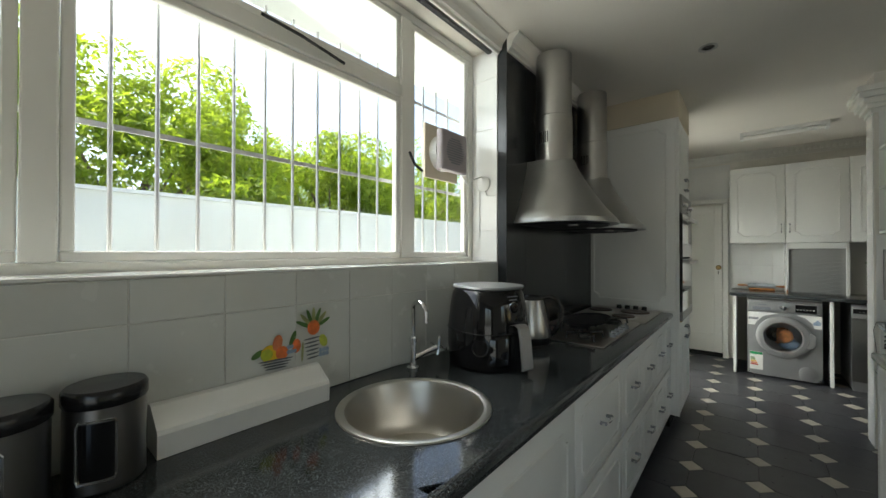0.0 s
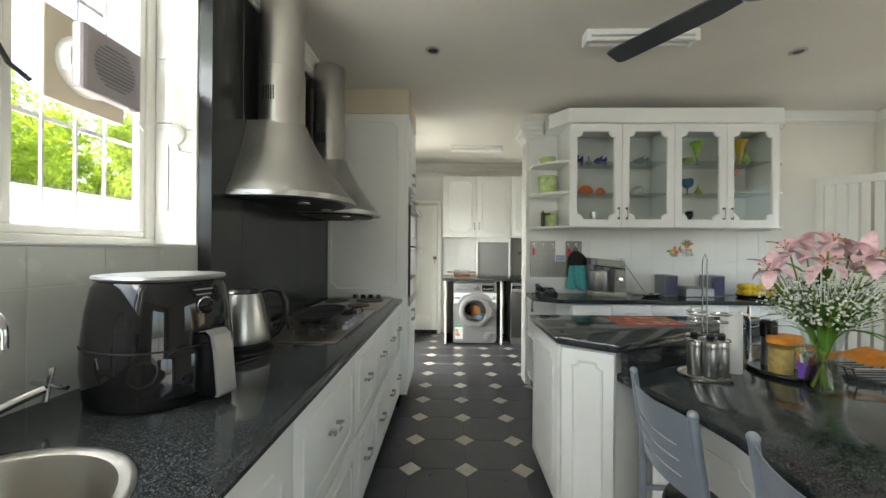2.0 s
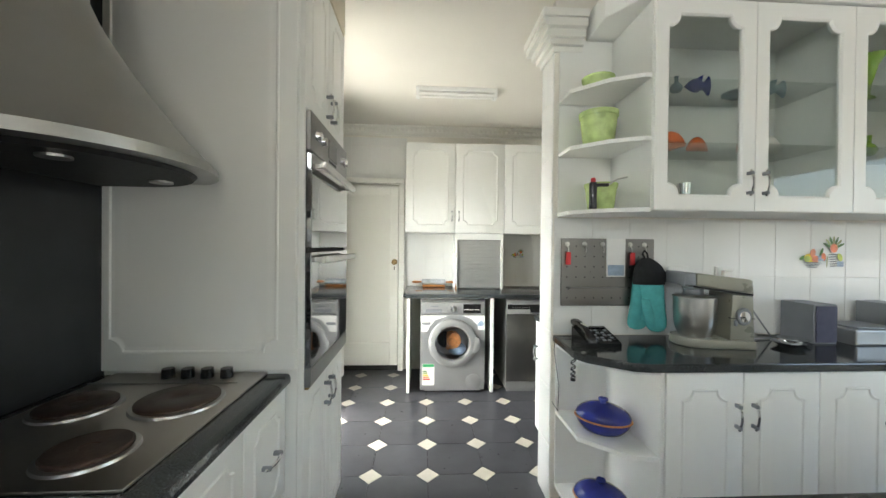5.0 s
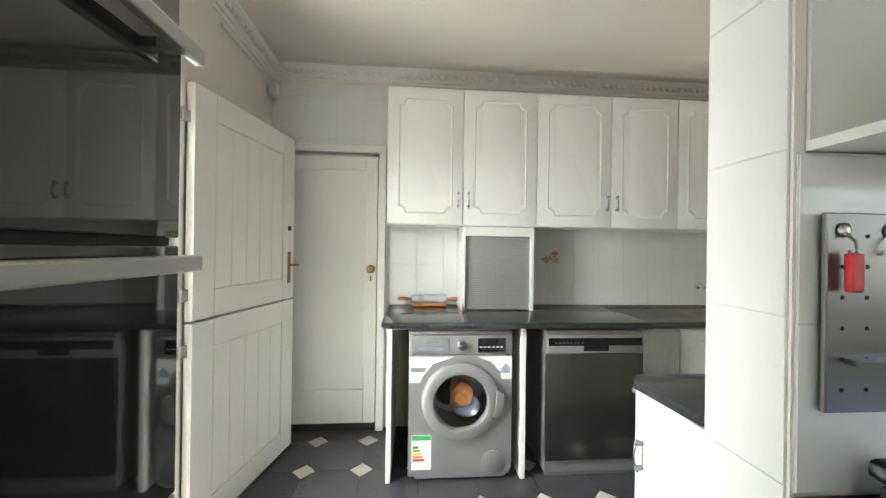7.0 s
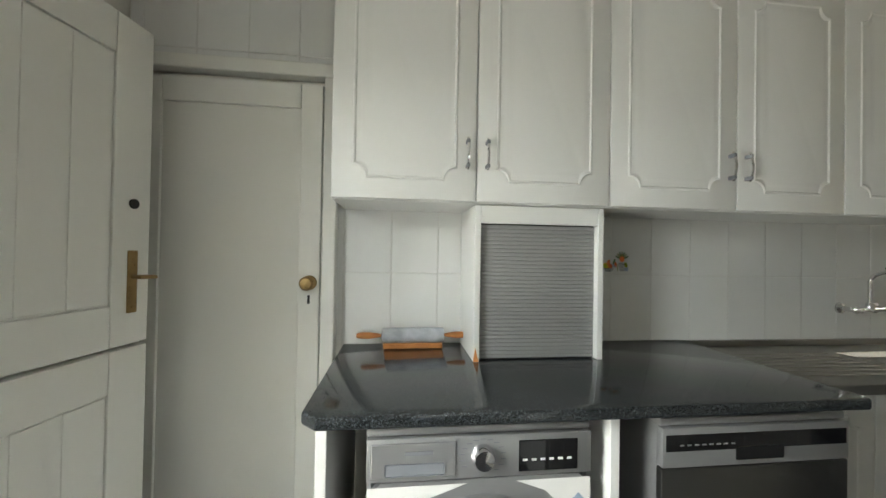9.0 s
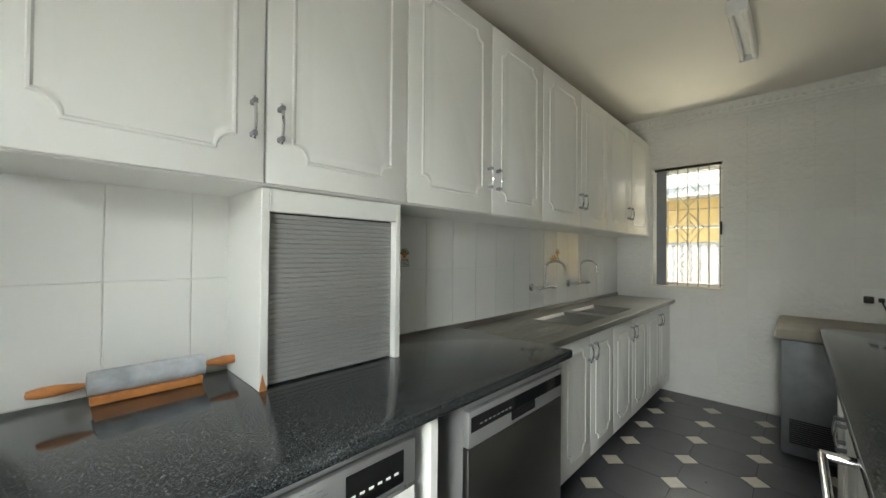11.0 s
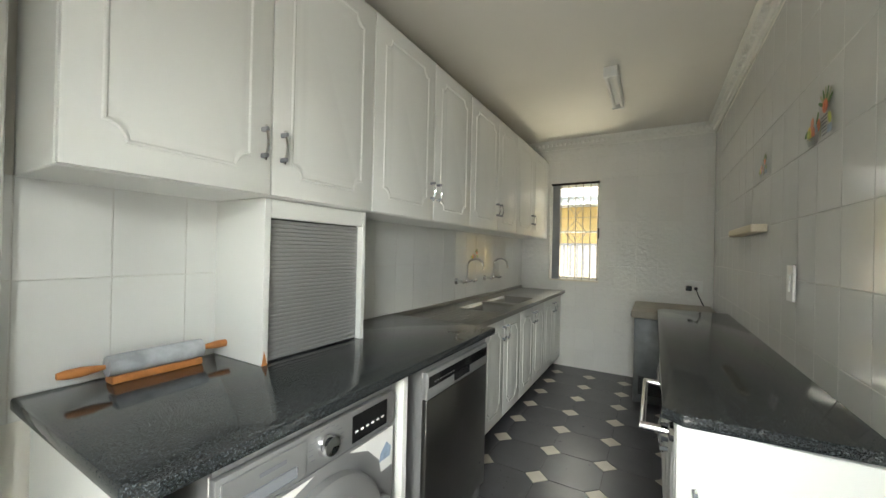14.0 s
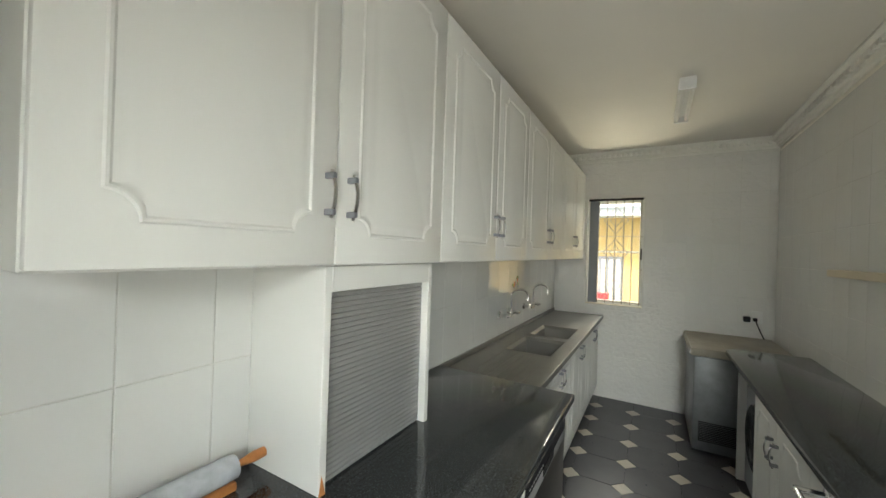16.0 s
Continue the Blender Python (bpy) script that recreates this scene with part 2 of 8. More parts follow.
STEEL = brushed("brushed_steel", (0.5, 0.49, 0.47), 0.3)
STEELH = brushed("satin_steel", (0.42, 0.42, 0.41), 0.34, (300, 300, 4))
BENCHST = brushed("bench_steel", (0.3, 0.29, 0.27), 0.42, (4, 300, 4))
SINKST = brushed("sink_steel", (0.52, 0.5, 0.46), 0.32, (4, 4, 300))
APPL = mat("silver_appliance_paint", (0.36, 0.36, 0.36), 0.38, 0.6, 0.03, 5)
DWSTEEL = brushed("dark_brushed_steel", (0.23, 0.225, 0.22), 0.3, (4, 4, 300))
CHROME = mat("chrome", (0.75, 0.75, 0.76), 0.08, 1.0, 0.03, 10, rvar=0.04)
BRASS = mat("aged_brass", (0.32, 0.22, 0.1), 0.3, 1.0, 0.15, 30)
BLACK = mat("black_plastic", (0.012, 0.012, 0.013), 0.2, 0, 0.15, 12, 0.03, 150)
GLOSSB = mat("black_gloss", (0.008, 0.008, 0.009), 0.06, 0, 0.1, 8, rvar=0.03)
SPLASH = mat("black_glass_splashback", (0.022, 0.024, 0.026), 0.2, 0, 0.2, 3, rvar=0.06)
WHITEP = mat("white_plastic", (0.75, 0.75, 0.73), 0.35, 0, 0.03, 8)
DARK = mat("dark_void", (0.02, 0.02, 0.02), 0.8, 0, 0.1, 8)
IRON = mat("cast_iron", (0.02, 0.02, 0.021), 0.55, 0.3, 0.3, 40, 0.1, 120)
GLASS = clear("window_glass")
CABGLASS = clear("cabinet_glass", (0.93, 0.95, 0.94), 0.02)
VASEGLASS = clear("vase_glass", (0.9, 0.94, 0.92), 0.02)
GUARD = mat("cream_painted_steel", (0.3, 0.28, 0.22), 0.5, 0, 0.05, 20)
BARS = mat("white_painted_steel", (0.45, 0.45, 0.45), 0.4, 0, 0.05, 20)
WOOD = mat("orange_wood", (0.5, 0.2, 0.06), 0.4, 0, 0.2, 30, 0.05, 90)
MARBLE = mat("grey_marble", (0.5, 0.52, 0.55), 0.2, 0, 0.3, 14)
TEAL = mat("teal_cloth", (0.09, 0.4, 0.4), 0.85, 0, 0.12, 30, 0.3, 220)
GREEN = mat("green_glass_ceramic", (0.47, 0.6, 0.24), 0.2, 0, 0.3, 18)
BLUE = mat("blue_glaze", (0.02, 0.03, 0.22), 0.12, 0, 0.2, 12)
RED = mat("red_plastic", (0.5, 0.02, 0.025), 0.35, 0, 0.1, 12)
ORANGE = mat("orange_ceramic", (0.65, 0.2, 0.08), 0.3, 0, 0.3, 20)
YELLOW = mat("lemon_skin", (0.75, 0.5, 0.02), 0.4, 0, 0.12, 20, 0.1, 150)
MIXER = mat("grey_mixer_enamel", (0.27, 0.265, 0.22), 0.3, 0.2, 0.04, 6)
GREYP = mat("grey_plastic", (0.22, 0.23, 0.25), 0.45, 0, 0.06, 10)
PAPER = mat("paper", (0.78, 0.77, 0.74), 0.8, 0, 0.03, 14, 0.05, 200)
PURPLE = mat("purple_plastic", (0.2, 0.08, 0.5), 0.4, 0, 0.08, 10)
PINK = mat("pink_petal", (0.86, 0.56, 0.6), 0.55, 0, 0.22, 40)
LEAF = mat("leaf_green", (0.07, 0.16, 0.03), 0.45, 0, 0.3, 18)
STEMY = mat("yellow_green_stem", (0.22, 0.3, 0.05), 0.5, 0, 0.25, 18)
BLOSSOM = mat("white_blossom", (0.75, 0.76, 0.66), 0.7, 0, 0.1, 30)
SILVERP = mat("silver_painted_metal", (0.3, 0.33, 0.38), 0.35, 0.5, 0.04, 8)
CLEARP = mat("food_in_jar", (0.6, 0.42, 0.14), 0.6, 0, 0.25, 40)
SPONGE = mat("orange_sponge_cloth", (0.8, 0.3, 0.03), 0.8, 0, 0.12, 40, 0.2, 200)
BEIGE = mat("beige_paint", (0.62, 0.55, 0.42), 0.6, 0, 0.04, 4)
HOBST = brushed("hob_steel", (0.5, 0.46, 0.42), 0.32, (300, 300, 300))
OUTWALL = mat("white_boundary_wall", (0.5, 0.54, 0.53), 0.85, 0, 0.05, 1.2, 0.1, 30)
PAVE = mat("concrete_paving", (0.22, 0.21, 0.19), 0.85, 0, 0.15, 3, 0.2, 40)
BRICK = mat("red_brick", (0.42, 0.2, 0.11), 0.8, 0, 0.2, 12, 0.2, 60, objvar=0.2)
FOLI = mat("garden_foliage", (0.12, 0.18, 0.015), 0.5, 0, 0.45, 2.2)
fnt = FOLI.node_tree
ftr = fnt.nodes.new("ShaderNodeBsdfTranslucent")
ftr.inputs[0].default_value = (0.4, 0.52, 0.04, 1)
fmx = fnt.nodes.new("ShaderNodeMixShader")
fmx.inputs[0].default_value = 0.6
fnt.links.new(fnt.nodes["Principled BSDF"].outputs[0], fmx.inputs[1])
fnt.links.new(ftr.outputs[0], fmx.inputs[2])
fnt.links.new(fmx.outputs[0], fnt.nodes["Material Output"].inputs[0])
BARK = mat("tree_bark", (0.12, 0.09, 0.06), 0.9, 0, 0.25, 14, 0.4, 40)

# ---- the rooms ----
CZ = 2.62
WX = -1.10          # face of the window wall
# floor slab and tiles come last; the walls
b = box(WX - 0.26, -2.6, 0, WX, 3.76, 1.30)
b = box(WX - 0.26, -2.6, 2.57, WX, 3.76, CZ, bm=b)
b = box(WX - 0.26, -2.6, 1.30, WX, -0.83, 2.57, bm=b)
b = box(WX - 0.26, 1.56, 1.30, WX, 3.76, 2.57, bm=b)
wall_window = struct("wall_west", b, CREAM, "cream painted kitchen wall with a wide window opening")
b = box(-1.20, 3.76, 2.06, -1.0, 4.62, CZ)
b = box(-1.20, 4.62, 0, -1.0, 5.92, CZ, bm=b)
struct("wall_west_scullery", b, CREAM, "cream scullery wall beside the open back door")
struct("wall_north", box(-1.2, 5.72, 0, 4.2, 5.92, CZ), CREAM, "cream back wall of the scullery")
b = box(4.0, 3.6, 0, 4.2, 5.72, 0.99)
b = box(4.0, 3.6, 2.13, 4.2, 5.72, CZ, bm=b)
b = box(4.0, 3.6, 0.99, 4.2, 4.83, 2.13, bm=b)
b = box(4.0, 5.38, 0.99, 4.2, 5.72, 2.13, bm=b)
wall_east = struct("wall_east_scullery", b, GROUT, "tiled scullery end wall with a narrow window")
wall_mid = struct("wall_middle", box(0.70, 3.60, 0, 4.0, 3.79, CZ), CREAM, "white wall between kitchen and scullery")
b = box(4.0, -2.6, 0, 4.2, 3.6, 0.95)
b = box(4.0, -2.6, 2.2, 4.2, 3.6, CZ, bm=b)
b = box(4.0, -2.6, 0.95, 4.2, 0.6, 2.2, bm=b)
b = box(4.0, 3.2, 0.95, 4.2, 3.6, 2.2, bm=b)
struct("wall_east_kitchen", b, CREAM, "cream kitchen wall with a window on the dining side")
# unseen south wall; its opening is added to hold the fill lamp
b = box(-1.3, -2.8, 0, 0.4, -2.6, CZ)
b = box(2.8, -2.8, 0, 4.2, -2.6, CZ, bm=b)
b = box(0.4, -2.8, 2.1, 2.8, -2.6, CZ, bm=b)
struct("wall_south", b, CREAM, "plain cream unseen wall with a wide opening added for fill light")
struct("ceiling", box(-1.3, -2.8, CZ, 4.2, 5.92, CZ + 0.15), CEIL, "smooth cream painted ceiling")
floor = struct("floor", box(-1.3, -2.8, -0.2, 4.2, 5.92, -0.004), FGROUT, "dark tiled floor with beige diamond insets")

# ---- cabinet doors, drawers and handles ----
def bow_handle(m, parent, length=0.11, vertical=True):
    """A curved chrome pull on two dark feet, centred on m."""
    rot = Matrix.Identity(4) if vertical else Matrix.Rotation(radians(90), 4, "Z")
    n = 9
    pts = [(0, -length / 2 + length * i / (n - 1), 0.018 + 0.014 * math.sin(math.pi * i / (n - 1))) for i in range(n)]
    bm = tube(pts, 0.0045, seg=6)
    h = part("handle", bm, CHROME, parent, "curved chrome pull handle", soft=True, m=m @ rot)
    for s in (-1, 1):
        f = box(-0.006, s * length * 0.38 - 0.007, 0, 0.006, s * length * 0.38 + 0.007, 0.03, 0.002, seg=1)
        ob = part("handle_foot", f, GREYP, parent, "dark handle foot", m=m @ rot)
    return h


def panel_door(m, w, h, parent, handle=None, name="door", vertical=True, border=0.07, scoop=0.045, material=None, t=0.019, label=""):
    """A moulded door on the frame m (local x across, y up, z out), with scooped corners in its panel. handle: its centre in local x, y."""
    material = material or LACQ
    bm = box(0.002, 0.002, 0, w - 0.002, h - 0.002, t, 0.004, seg=2)
    bd = min(border, w * 0.2, h * 0.28)
    sc = min(scoop, w * 0.14, h * 0.2)
    raised(bm, scooped(bd, bd, w - bd, h - bd, sc), t - 0.0005, 0.005, 0.011)
    ob = part(name, bm, material, parent, label, soft=True, m=m)
    if handle:
        bow_handle(m @ Matrix.Translation((handle[0], handle[1], t)), ob, vertical=vertical)
    return ob


def cabinet(name, x0, y0, z0, x1, y1, z1, label, category="cabinet", group="", material=None, rail=(0, 0, 0, 0), rail_top=0.0):
    c = thing(name, ((x0 + x1) / 2, (y0 + y1) / 2, z0), label, category, group)
    part("body", box(x0, y0, z0, x1, y1, z1, 0.003, seg=1), material or LACQ, c)
    if z1 < rail_top:
        part("front_rail", box(rail[0], rail[1], z1, rail[2], rail[3], rail_top), material or LACQ, c)
    return c


# ---- kitchen: base units under the window ----
KZ = 0.855          # underside of the granite
FX = -0.46          # carcass front of the window run
units = [(-1.60, -1.0), (-1.0, -0.4), (-0.4, 0.30), (0.30, 1.0)]
for i, (a, c) in enumerate(units):
    u = cabinet("base_cabinet", WX + 0.02, a, 0.10, FX, c, 0.69 if i == 3 else KZ, "white lacquered base cabinet with a moulded door", "cabinet", "window wall base units", rail=(FX - 0.03, a, FX, c), rail_top=KZ)
    m = face((FX, c, 0.11), (0, -1, 0), (1, 0, 0))
    panel_door(m, c - a, KZ - 0.12, u, (0.06 if i % 2 == 0 else c - a - 0.06, 0.62))
for a, c in ((1.0, 1.62), (1.62, 2.02), (2.02, 2.40), (2.40, 2.74), (2.74, 3.035)):
    u = cabinet("drawer_cabinet", WX + 0.02, a, 0.10, FX, c, KZ, "white lacquered drawer unit with chrome handles", "drawer unit", "window wall base units")
    for z0, z1 in ((0.11, 0.475), (0.48, KZ - 0.004)):
        panel_door(face((FX, c, z0), (0, -1, 0), (1, 0, 0)), c - a, z1 - z0, u, ((c - a) / 2, (z1 - z0) * 0.52), "drawer_front", False, 0.055, 0.03)
tagged(part("plinth", box(WX + 0.02, -1.6, 0, FX - 0.06, 3.035, 0.10), BLACK), "dark recessed plinth under the base units", "plinth", kind="structure")

# worktop with a round hole for the bowl
SX, SY, SR = -0.765, 0.53, 0.215


def top_with_hole(x0, y0, x1, y1, z0, z1, cx, cy, r, n=40):
    bm = bmesh.new()
    rings = []
    for rad in ("in", "out"):
        ring = []
        for i in range(n):
            a = 2 * math.pi * i / n
            dx, dy = math.cos(a), math.sin(a)
            if rad == "in":
                ring.append((cx + r * dx, cy + r * dy))
            else:
                ks = [k for k in ((x1 - cx) / dx if dx > 1e-6 else 9, (x0 - cx) / dx if dx < -1e-6 else 9, (y1 - cy) / dy if dy > 1e-6 else 9, (y0 - cy) / dy if dy < -1e-6 else 9) if k > 0]
                k = min(ks)
                ring.append((cx + k * dx, cy + k * dy))
        rings.append(ring)
    lo = [[bm.verts.new((x, y, z0)) for x, y in r_] for r_ in rings]
    hi = [[bm.verts.new((x, y, z1)) for x, y in r_] for r_ in rings]
    for i in range(n):
        j = (i + 1) % n
        bm.faces.new((hi[0][i], hi[0][j], hi[1][j], hi[1][i]))
        bm.faces.new((lo[0][i], lo[1][i], lo[1][j], lo[0][j]))
        bm.faces.new((hi[0][i], lo[0][i], lo[0][j], hi[0][j]))
        bm.faces.new((hi[1][i], hi[1][j], lo[1][j], lo[1][i]))
    return bm


EX = -0.425
bm = top_with_hole(WX + 0.001, 0.25, EX - 0.03, 0.85, KZ, 0.89, SX, SY, SR)
for y0, y1 in ((-1.6, 0.25), (0.85, 3.035)):
    box(WX + 0.001, y0, KZ, EX - 0.03, y1, 0.89, bm=bm)
nose = [(EX - 0.03, KZ), (EX - 0.004, KZ), (EX, KZ + 0.006), (EX, 0.876), (EX - 0.004, 0.886), (EX - 0.012, 0.89), (EX - 0.03, 0.89)]
wt = thing("worktop", (-0.75, 0.75, KZ), "polished black speckled granite worktop under the window", "worktop")
edge_bm = loft([[(x, y, z) for x, z in nose] for y in (-1.6, 3.035)])
part("front_edge", edge_bm, GRANITE, wt, soft=True)
part("slab", bm, GRANITE, wt)

# round steel bowl and its tap
sink = thing("round_sink", (SX, SY, 0.89), "round brushed steel sink bowl set in the granite", "sink")
part("bowl", lathe([(SR + 0.022, 0.001), (SR + 0.02, 0.005), (SR + 0.008, 0.007), (SR - 0.004, 0.002), (SR - 0.012, -0.02), (SR - 0.022, -0.14), (SR - 0.045, -0.168), (0.03, -0.178), (0.028, -0.183), (0.026, -0.185), (0.028, -0.182), (SR - 0.042, -0.172), (SR - 0.018, -0.142), (SR - 0.006, -0.02)], (SX, SY, 0.89), 48, cap=False), SINKST, sink, soft=True)
part("drain", lathe([(0.04, -0.177), (0.04, -0.174), (0.03, -0.174), (0.012, -0.176), (0.001, -0.176)], (SX, SY, 0.89), 20), CHROME, sink, soft=True)
tap = thing("pillar_tap", (-1.02, 0.78, 0.89), "chrome swan-neck tap with a cross handle", "tap")
part("pillar", lathe([(0.025, 0), (0.025, 0.008), (0.014, 0.014), (0.012, 0.1), (0.016, 0.105), (0.016, 0.125), (0.01, 0.13)], (-1.02, 0.78, 0.89), 16), CHROME, tap, soft=True)
pts = [(-1.02, 0.78, 1.02), (-1.02, 0.78, 1.12)] + [(-1.02 + 0.045 - 0.045 * math.cos(radians(a)), 0.78 - 0.02 * math.sin(radians(a / 2)), 1.12 + 0.045 * math.sin(radians(a))) for a in range(20, 181, 20)] + [(-0.93, 0.76, 1.09)]
part("spout", tube(pts, 0.009, seg=10), CHROME, tap, soft=True)
part("valve_arm", tube([(-1.02, 0.78, 0.93), (-0.99, 0.84, 0.955), (-0.975, 0.875, 0.965)], 0.011, seg=10), CHROME, tap, soft=True)
bm = tube([(-1.015, 0.885, 0.975), (-0.93, 0.885, 0.965)], 0.006)
tube([(-0.973, 0.875, 0.935), (-0.973, 0.89, 1.01)], 0.006, bm)
part("cross_handle", bm, CHROME, tap, soft=True)

# ---- black splashback and two hoods ----
sp_ = thing("splashback", (-1.06, 2.3, 0.891), "tall black glossy splashback panels behind the hob", "splashback")
for y0_, y1_ in ((1.562, 1.79), (1.7915, 2.43), (2.4315, 3.035)):
    part("panel", box(WX + 0.001, y0_, 0.891, -1.04, y1_, CZ - 0.002, 0.0015, seg=1), SPLASH, sp_)


def hood(cy, group):
    h = thing("cooker_hood", (-1.04, cy, 1.55), "brushed steel cone-shaped cooker hood with a round duct", "cooker hood", group)
    X0, W, D = -1.039, 0.34, 0.47

    def ring(w, d, z, n=20):
        return [(X0, cy - w, z)] + [(X0 + d * 0.35 + d * 0.65 * math.sin(math.pi * i / n), cy - w * math.cos(math.pi * i / n), z) for i in range(n + 1)] + [(X0, cy + w, z)]
    rings = [ring(W, D, 1.545), ring(W, D, 1.565)]
    for k in range(1, 9):
        s = k / 8
        q = (1 - s) ** 1.25
        rings.append([(x, y - 0.07 * (1 - q), z) for x, y, z in ring(0.115 + (W - 0.125) * q, 0.25 + (D - 0.26) * q, 1.567 + 0.36 * s)])
    part("canopy", loft(rings), STEELH, h, soft=True)
    part("rim", loft([ring(W + 0.012, D + 0.012, 1.536), ring(W + 0.012, D + 0.012, 1.55)]), STEELH, h, "polished steel rim")
    part("filter", loft([ring(W - 0.05, D - 0.05, 1.525), ring(W - 0.04, D - 0.04, 1.537)]), IRON, h, "dark grease filter")
    part("duct", lathe([(0.112, 1.90), (0.112, 2.20), (0.108, 2.205), (0.108, CZ - 0.03)], (X0 + 0.125, cy - 0.07, 0), 28), STEEL, h, soft=True)
    bm = None
    for k in range(5):
        bm = box(X0 + 0.08 + k * 0.012, cy - 0.1825, 2.03, X0 + 0.086 + k * 0.012, cy - 0.16, 2.10, bm=bm)
    part("vent_slot", bm, DARK, h)
    for k in (-1, 1):
        part("hood_lamp", lathe([(0.03, 0), (0.03, 0.006), (0.02, 0.008)], (X0 + 0.28, cy + k * 0.16, 1.517), 16), STEEL, h)
    return h


hood(2.0, "cooker hoods")
hood(2.73, "cooker hoods")

# ---- tall oven cabinet ----
TX = -0.383
tall = thing("oven_cabinet", (-0.75, 3.39, 0.1), "tall white cabinet with a moulded side panel and built-in oven", "cabinet")
part("body", box(WX + 0.002, 3.04, 0.10, TX - 0.02, 3.655, 2.41, 0.003, seg=1), LACQ, tall)
panel_door(face((WX + 0.02, 3.04, 0.905), (1, 0, 0), (0, -1, 0)), TX - WX - 0.04, 1.50, tall, None, "side_panel", border=0.06)
part("filler_strip", box(TX - 0.02, 3.041, 0.1, TX, 3.052, 2.41, 0.002, seg=1), LACQ, tall)
for y in (3.054, 3.353):
    panel_door(face((TX - 0.02, y + 0.298, 1.82), (0, -1, 0), (1, 0, 0)), 0.298, 0.58, tall, (0.263 if y > 3.3 else 0.035, 0.1))
    panel_door(face((TX - 0.02, y + 0.298, 0.11), (0, -1, 0), (1, 0, 0)), 0.298, 0.71, tall, (0.263 if y > 3.3 else 0.035, 0.6))
part("plinth", box(WX + 0.1, 3.05, 0, TX - 0.07, 3.645, 0.1), BLACK, tall)
OVENGLASS = mat("black_oven_glass", (0.01, 0.01, 0.011), 0.04, 0, 0.1, 8, rvar=0.015, spec=0.9, coat=0.5)
O0, O1 = 3.054, 3.650
oven = thing("double_oven", (TX - 0.2, 3.35, 0.83), "black glass double oven with steel handles and control strip", "oven")
part("casing", box(TX - 0.4, O0 + 0.003, 0.832, TX - 0.002, O1 - 0.003, 1.81), DARK, oven)
part("control_panel", box(TX - 0.002, O0, 1.672, TX + 0.016, O1, 1.812, 0.003), DWSTEEL, oven, "steel control strip with knobs")
part("upper_door", box(TX - 0.002, O0, 1.325, TX + 0.02, O1, 1.664, 0.003), OVENGLASS, oven, "black glass upper oven door")
part("lower_door", box(TX - 0.002, O0, 0.90, TX + 0.02, O1, 1.312, 0.003), OVENGLASS, oven, "black glass lower oven door")
part("vent_gap", box(TX - 0.001, O0 + 0.004, 1.312, TX + 0.006, O1 - 0.004, 1.325), DARK, oven)
part("base_trim", box(TX - 0.002, O0, 0.832, TX + 0.02, O1, 0.897, 0.003), DWSTEEL, oven, "brushed steel bottom strip")
part("base_seal", box(TX - 0.002, O0, 0.824, TX + 0.014, O1, 0.831, 0.002, seg=1), BRASS, oven, "yellowed seal below the oven")
for z in (1.622, 1.284):
    part("oven_handle", box(TX + 0.048, O0 + 0.012, z - 0.013, TX + 0.066, O1 - 0.012, z + 0.013, 0.004), STEEL, oven, "flat steel bar handle")
    for y in (O0 + 0.05, O1 - 0.05):
        part("handle_post", box(TX + 0.018, y - 0.012, z - 0.009, TX + 0.05, y + 0.012, z + 0.009, 0.002, seg=1), STEEL, oven)
part("display", box(TX + 0.0155, 3.29, 1.70, TX + 0.018, 3.43, 1.775, 0.001, seg=1), GLOSSB, oven)
part("button_strip", box(TX + 0.0155, 3.30, 1.683, TX + 0.0175, 3.42, 1.692), DARK, oven)
for y in (3.12, 3.19, 3.52, 3.58):
    part("knob", lathe([(0.019, 0), (0.019, 0.004), (0.016, 0.008), (0.015, 0.02), (0.0, 0.021)], seg=18, m=face((TX + 0.016, y, 1.738), (0, 1, 0), (1, 0, 0))), CHROME, oven, soft=True)
tagged(part("bulkhead", box(WX + 0.001, 3.04, 2.412, TX, 3.655, CZ - 0.001), BEIGE), "beige boxed bulkhead above the oven cabinet", "bulkhead", kind="structure")

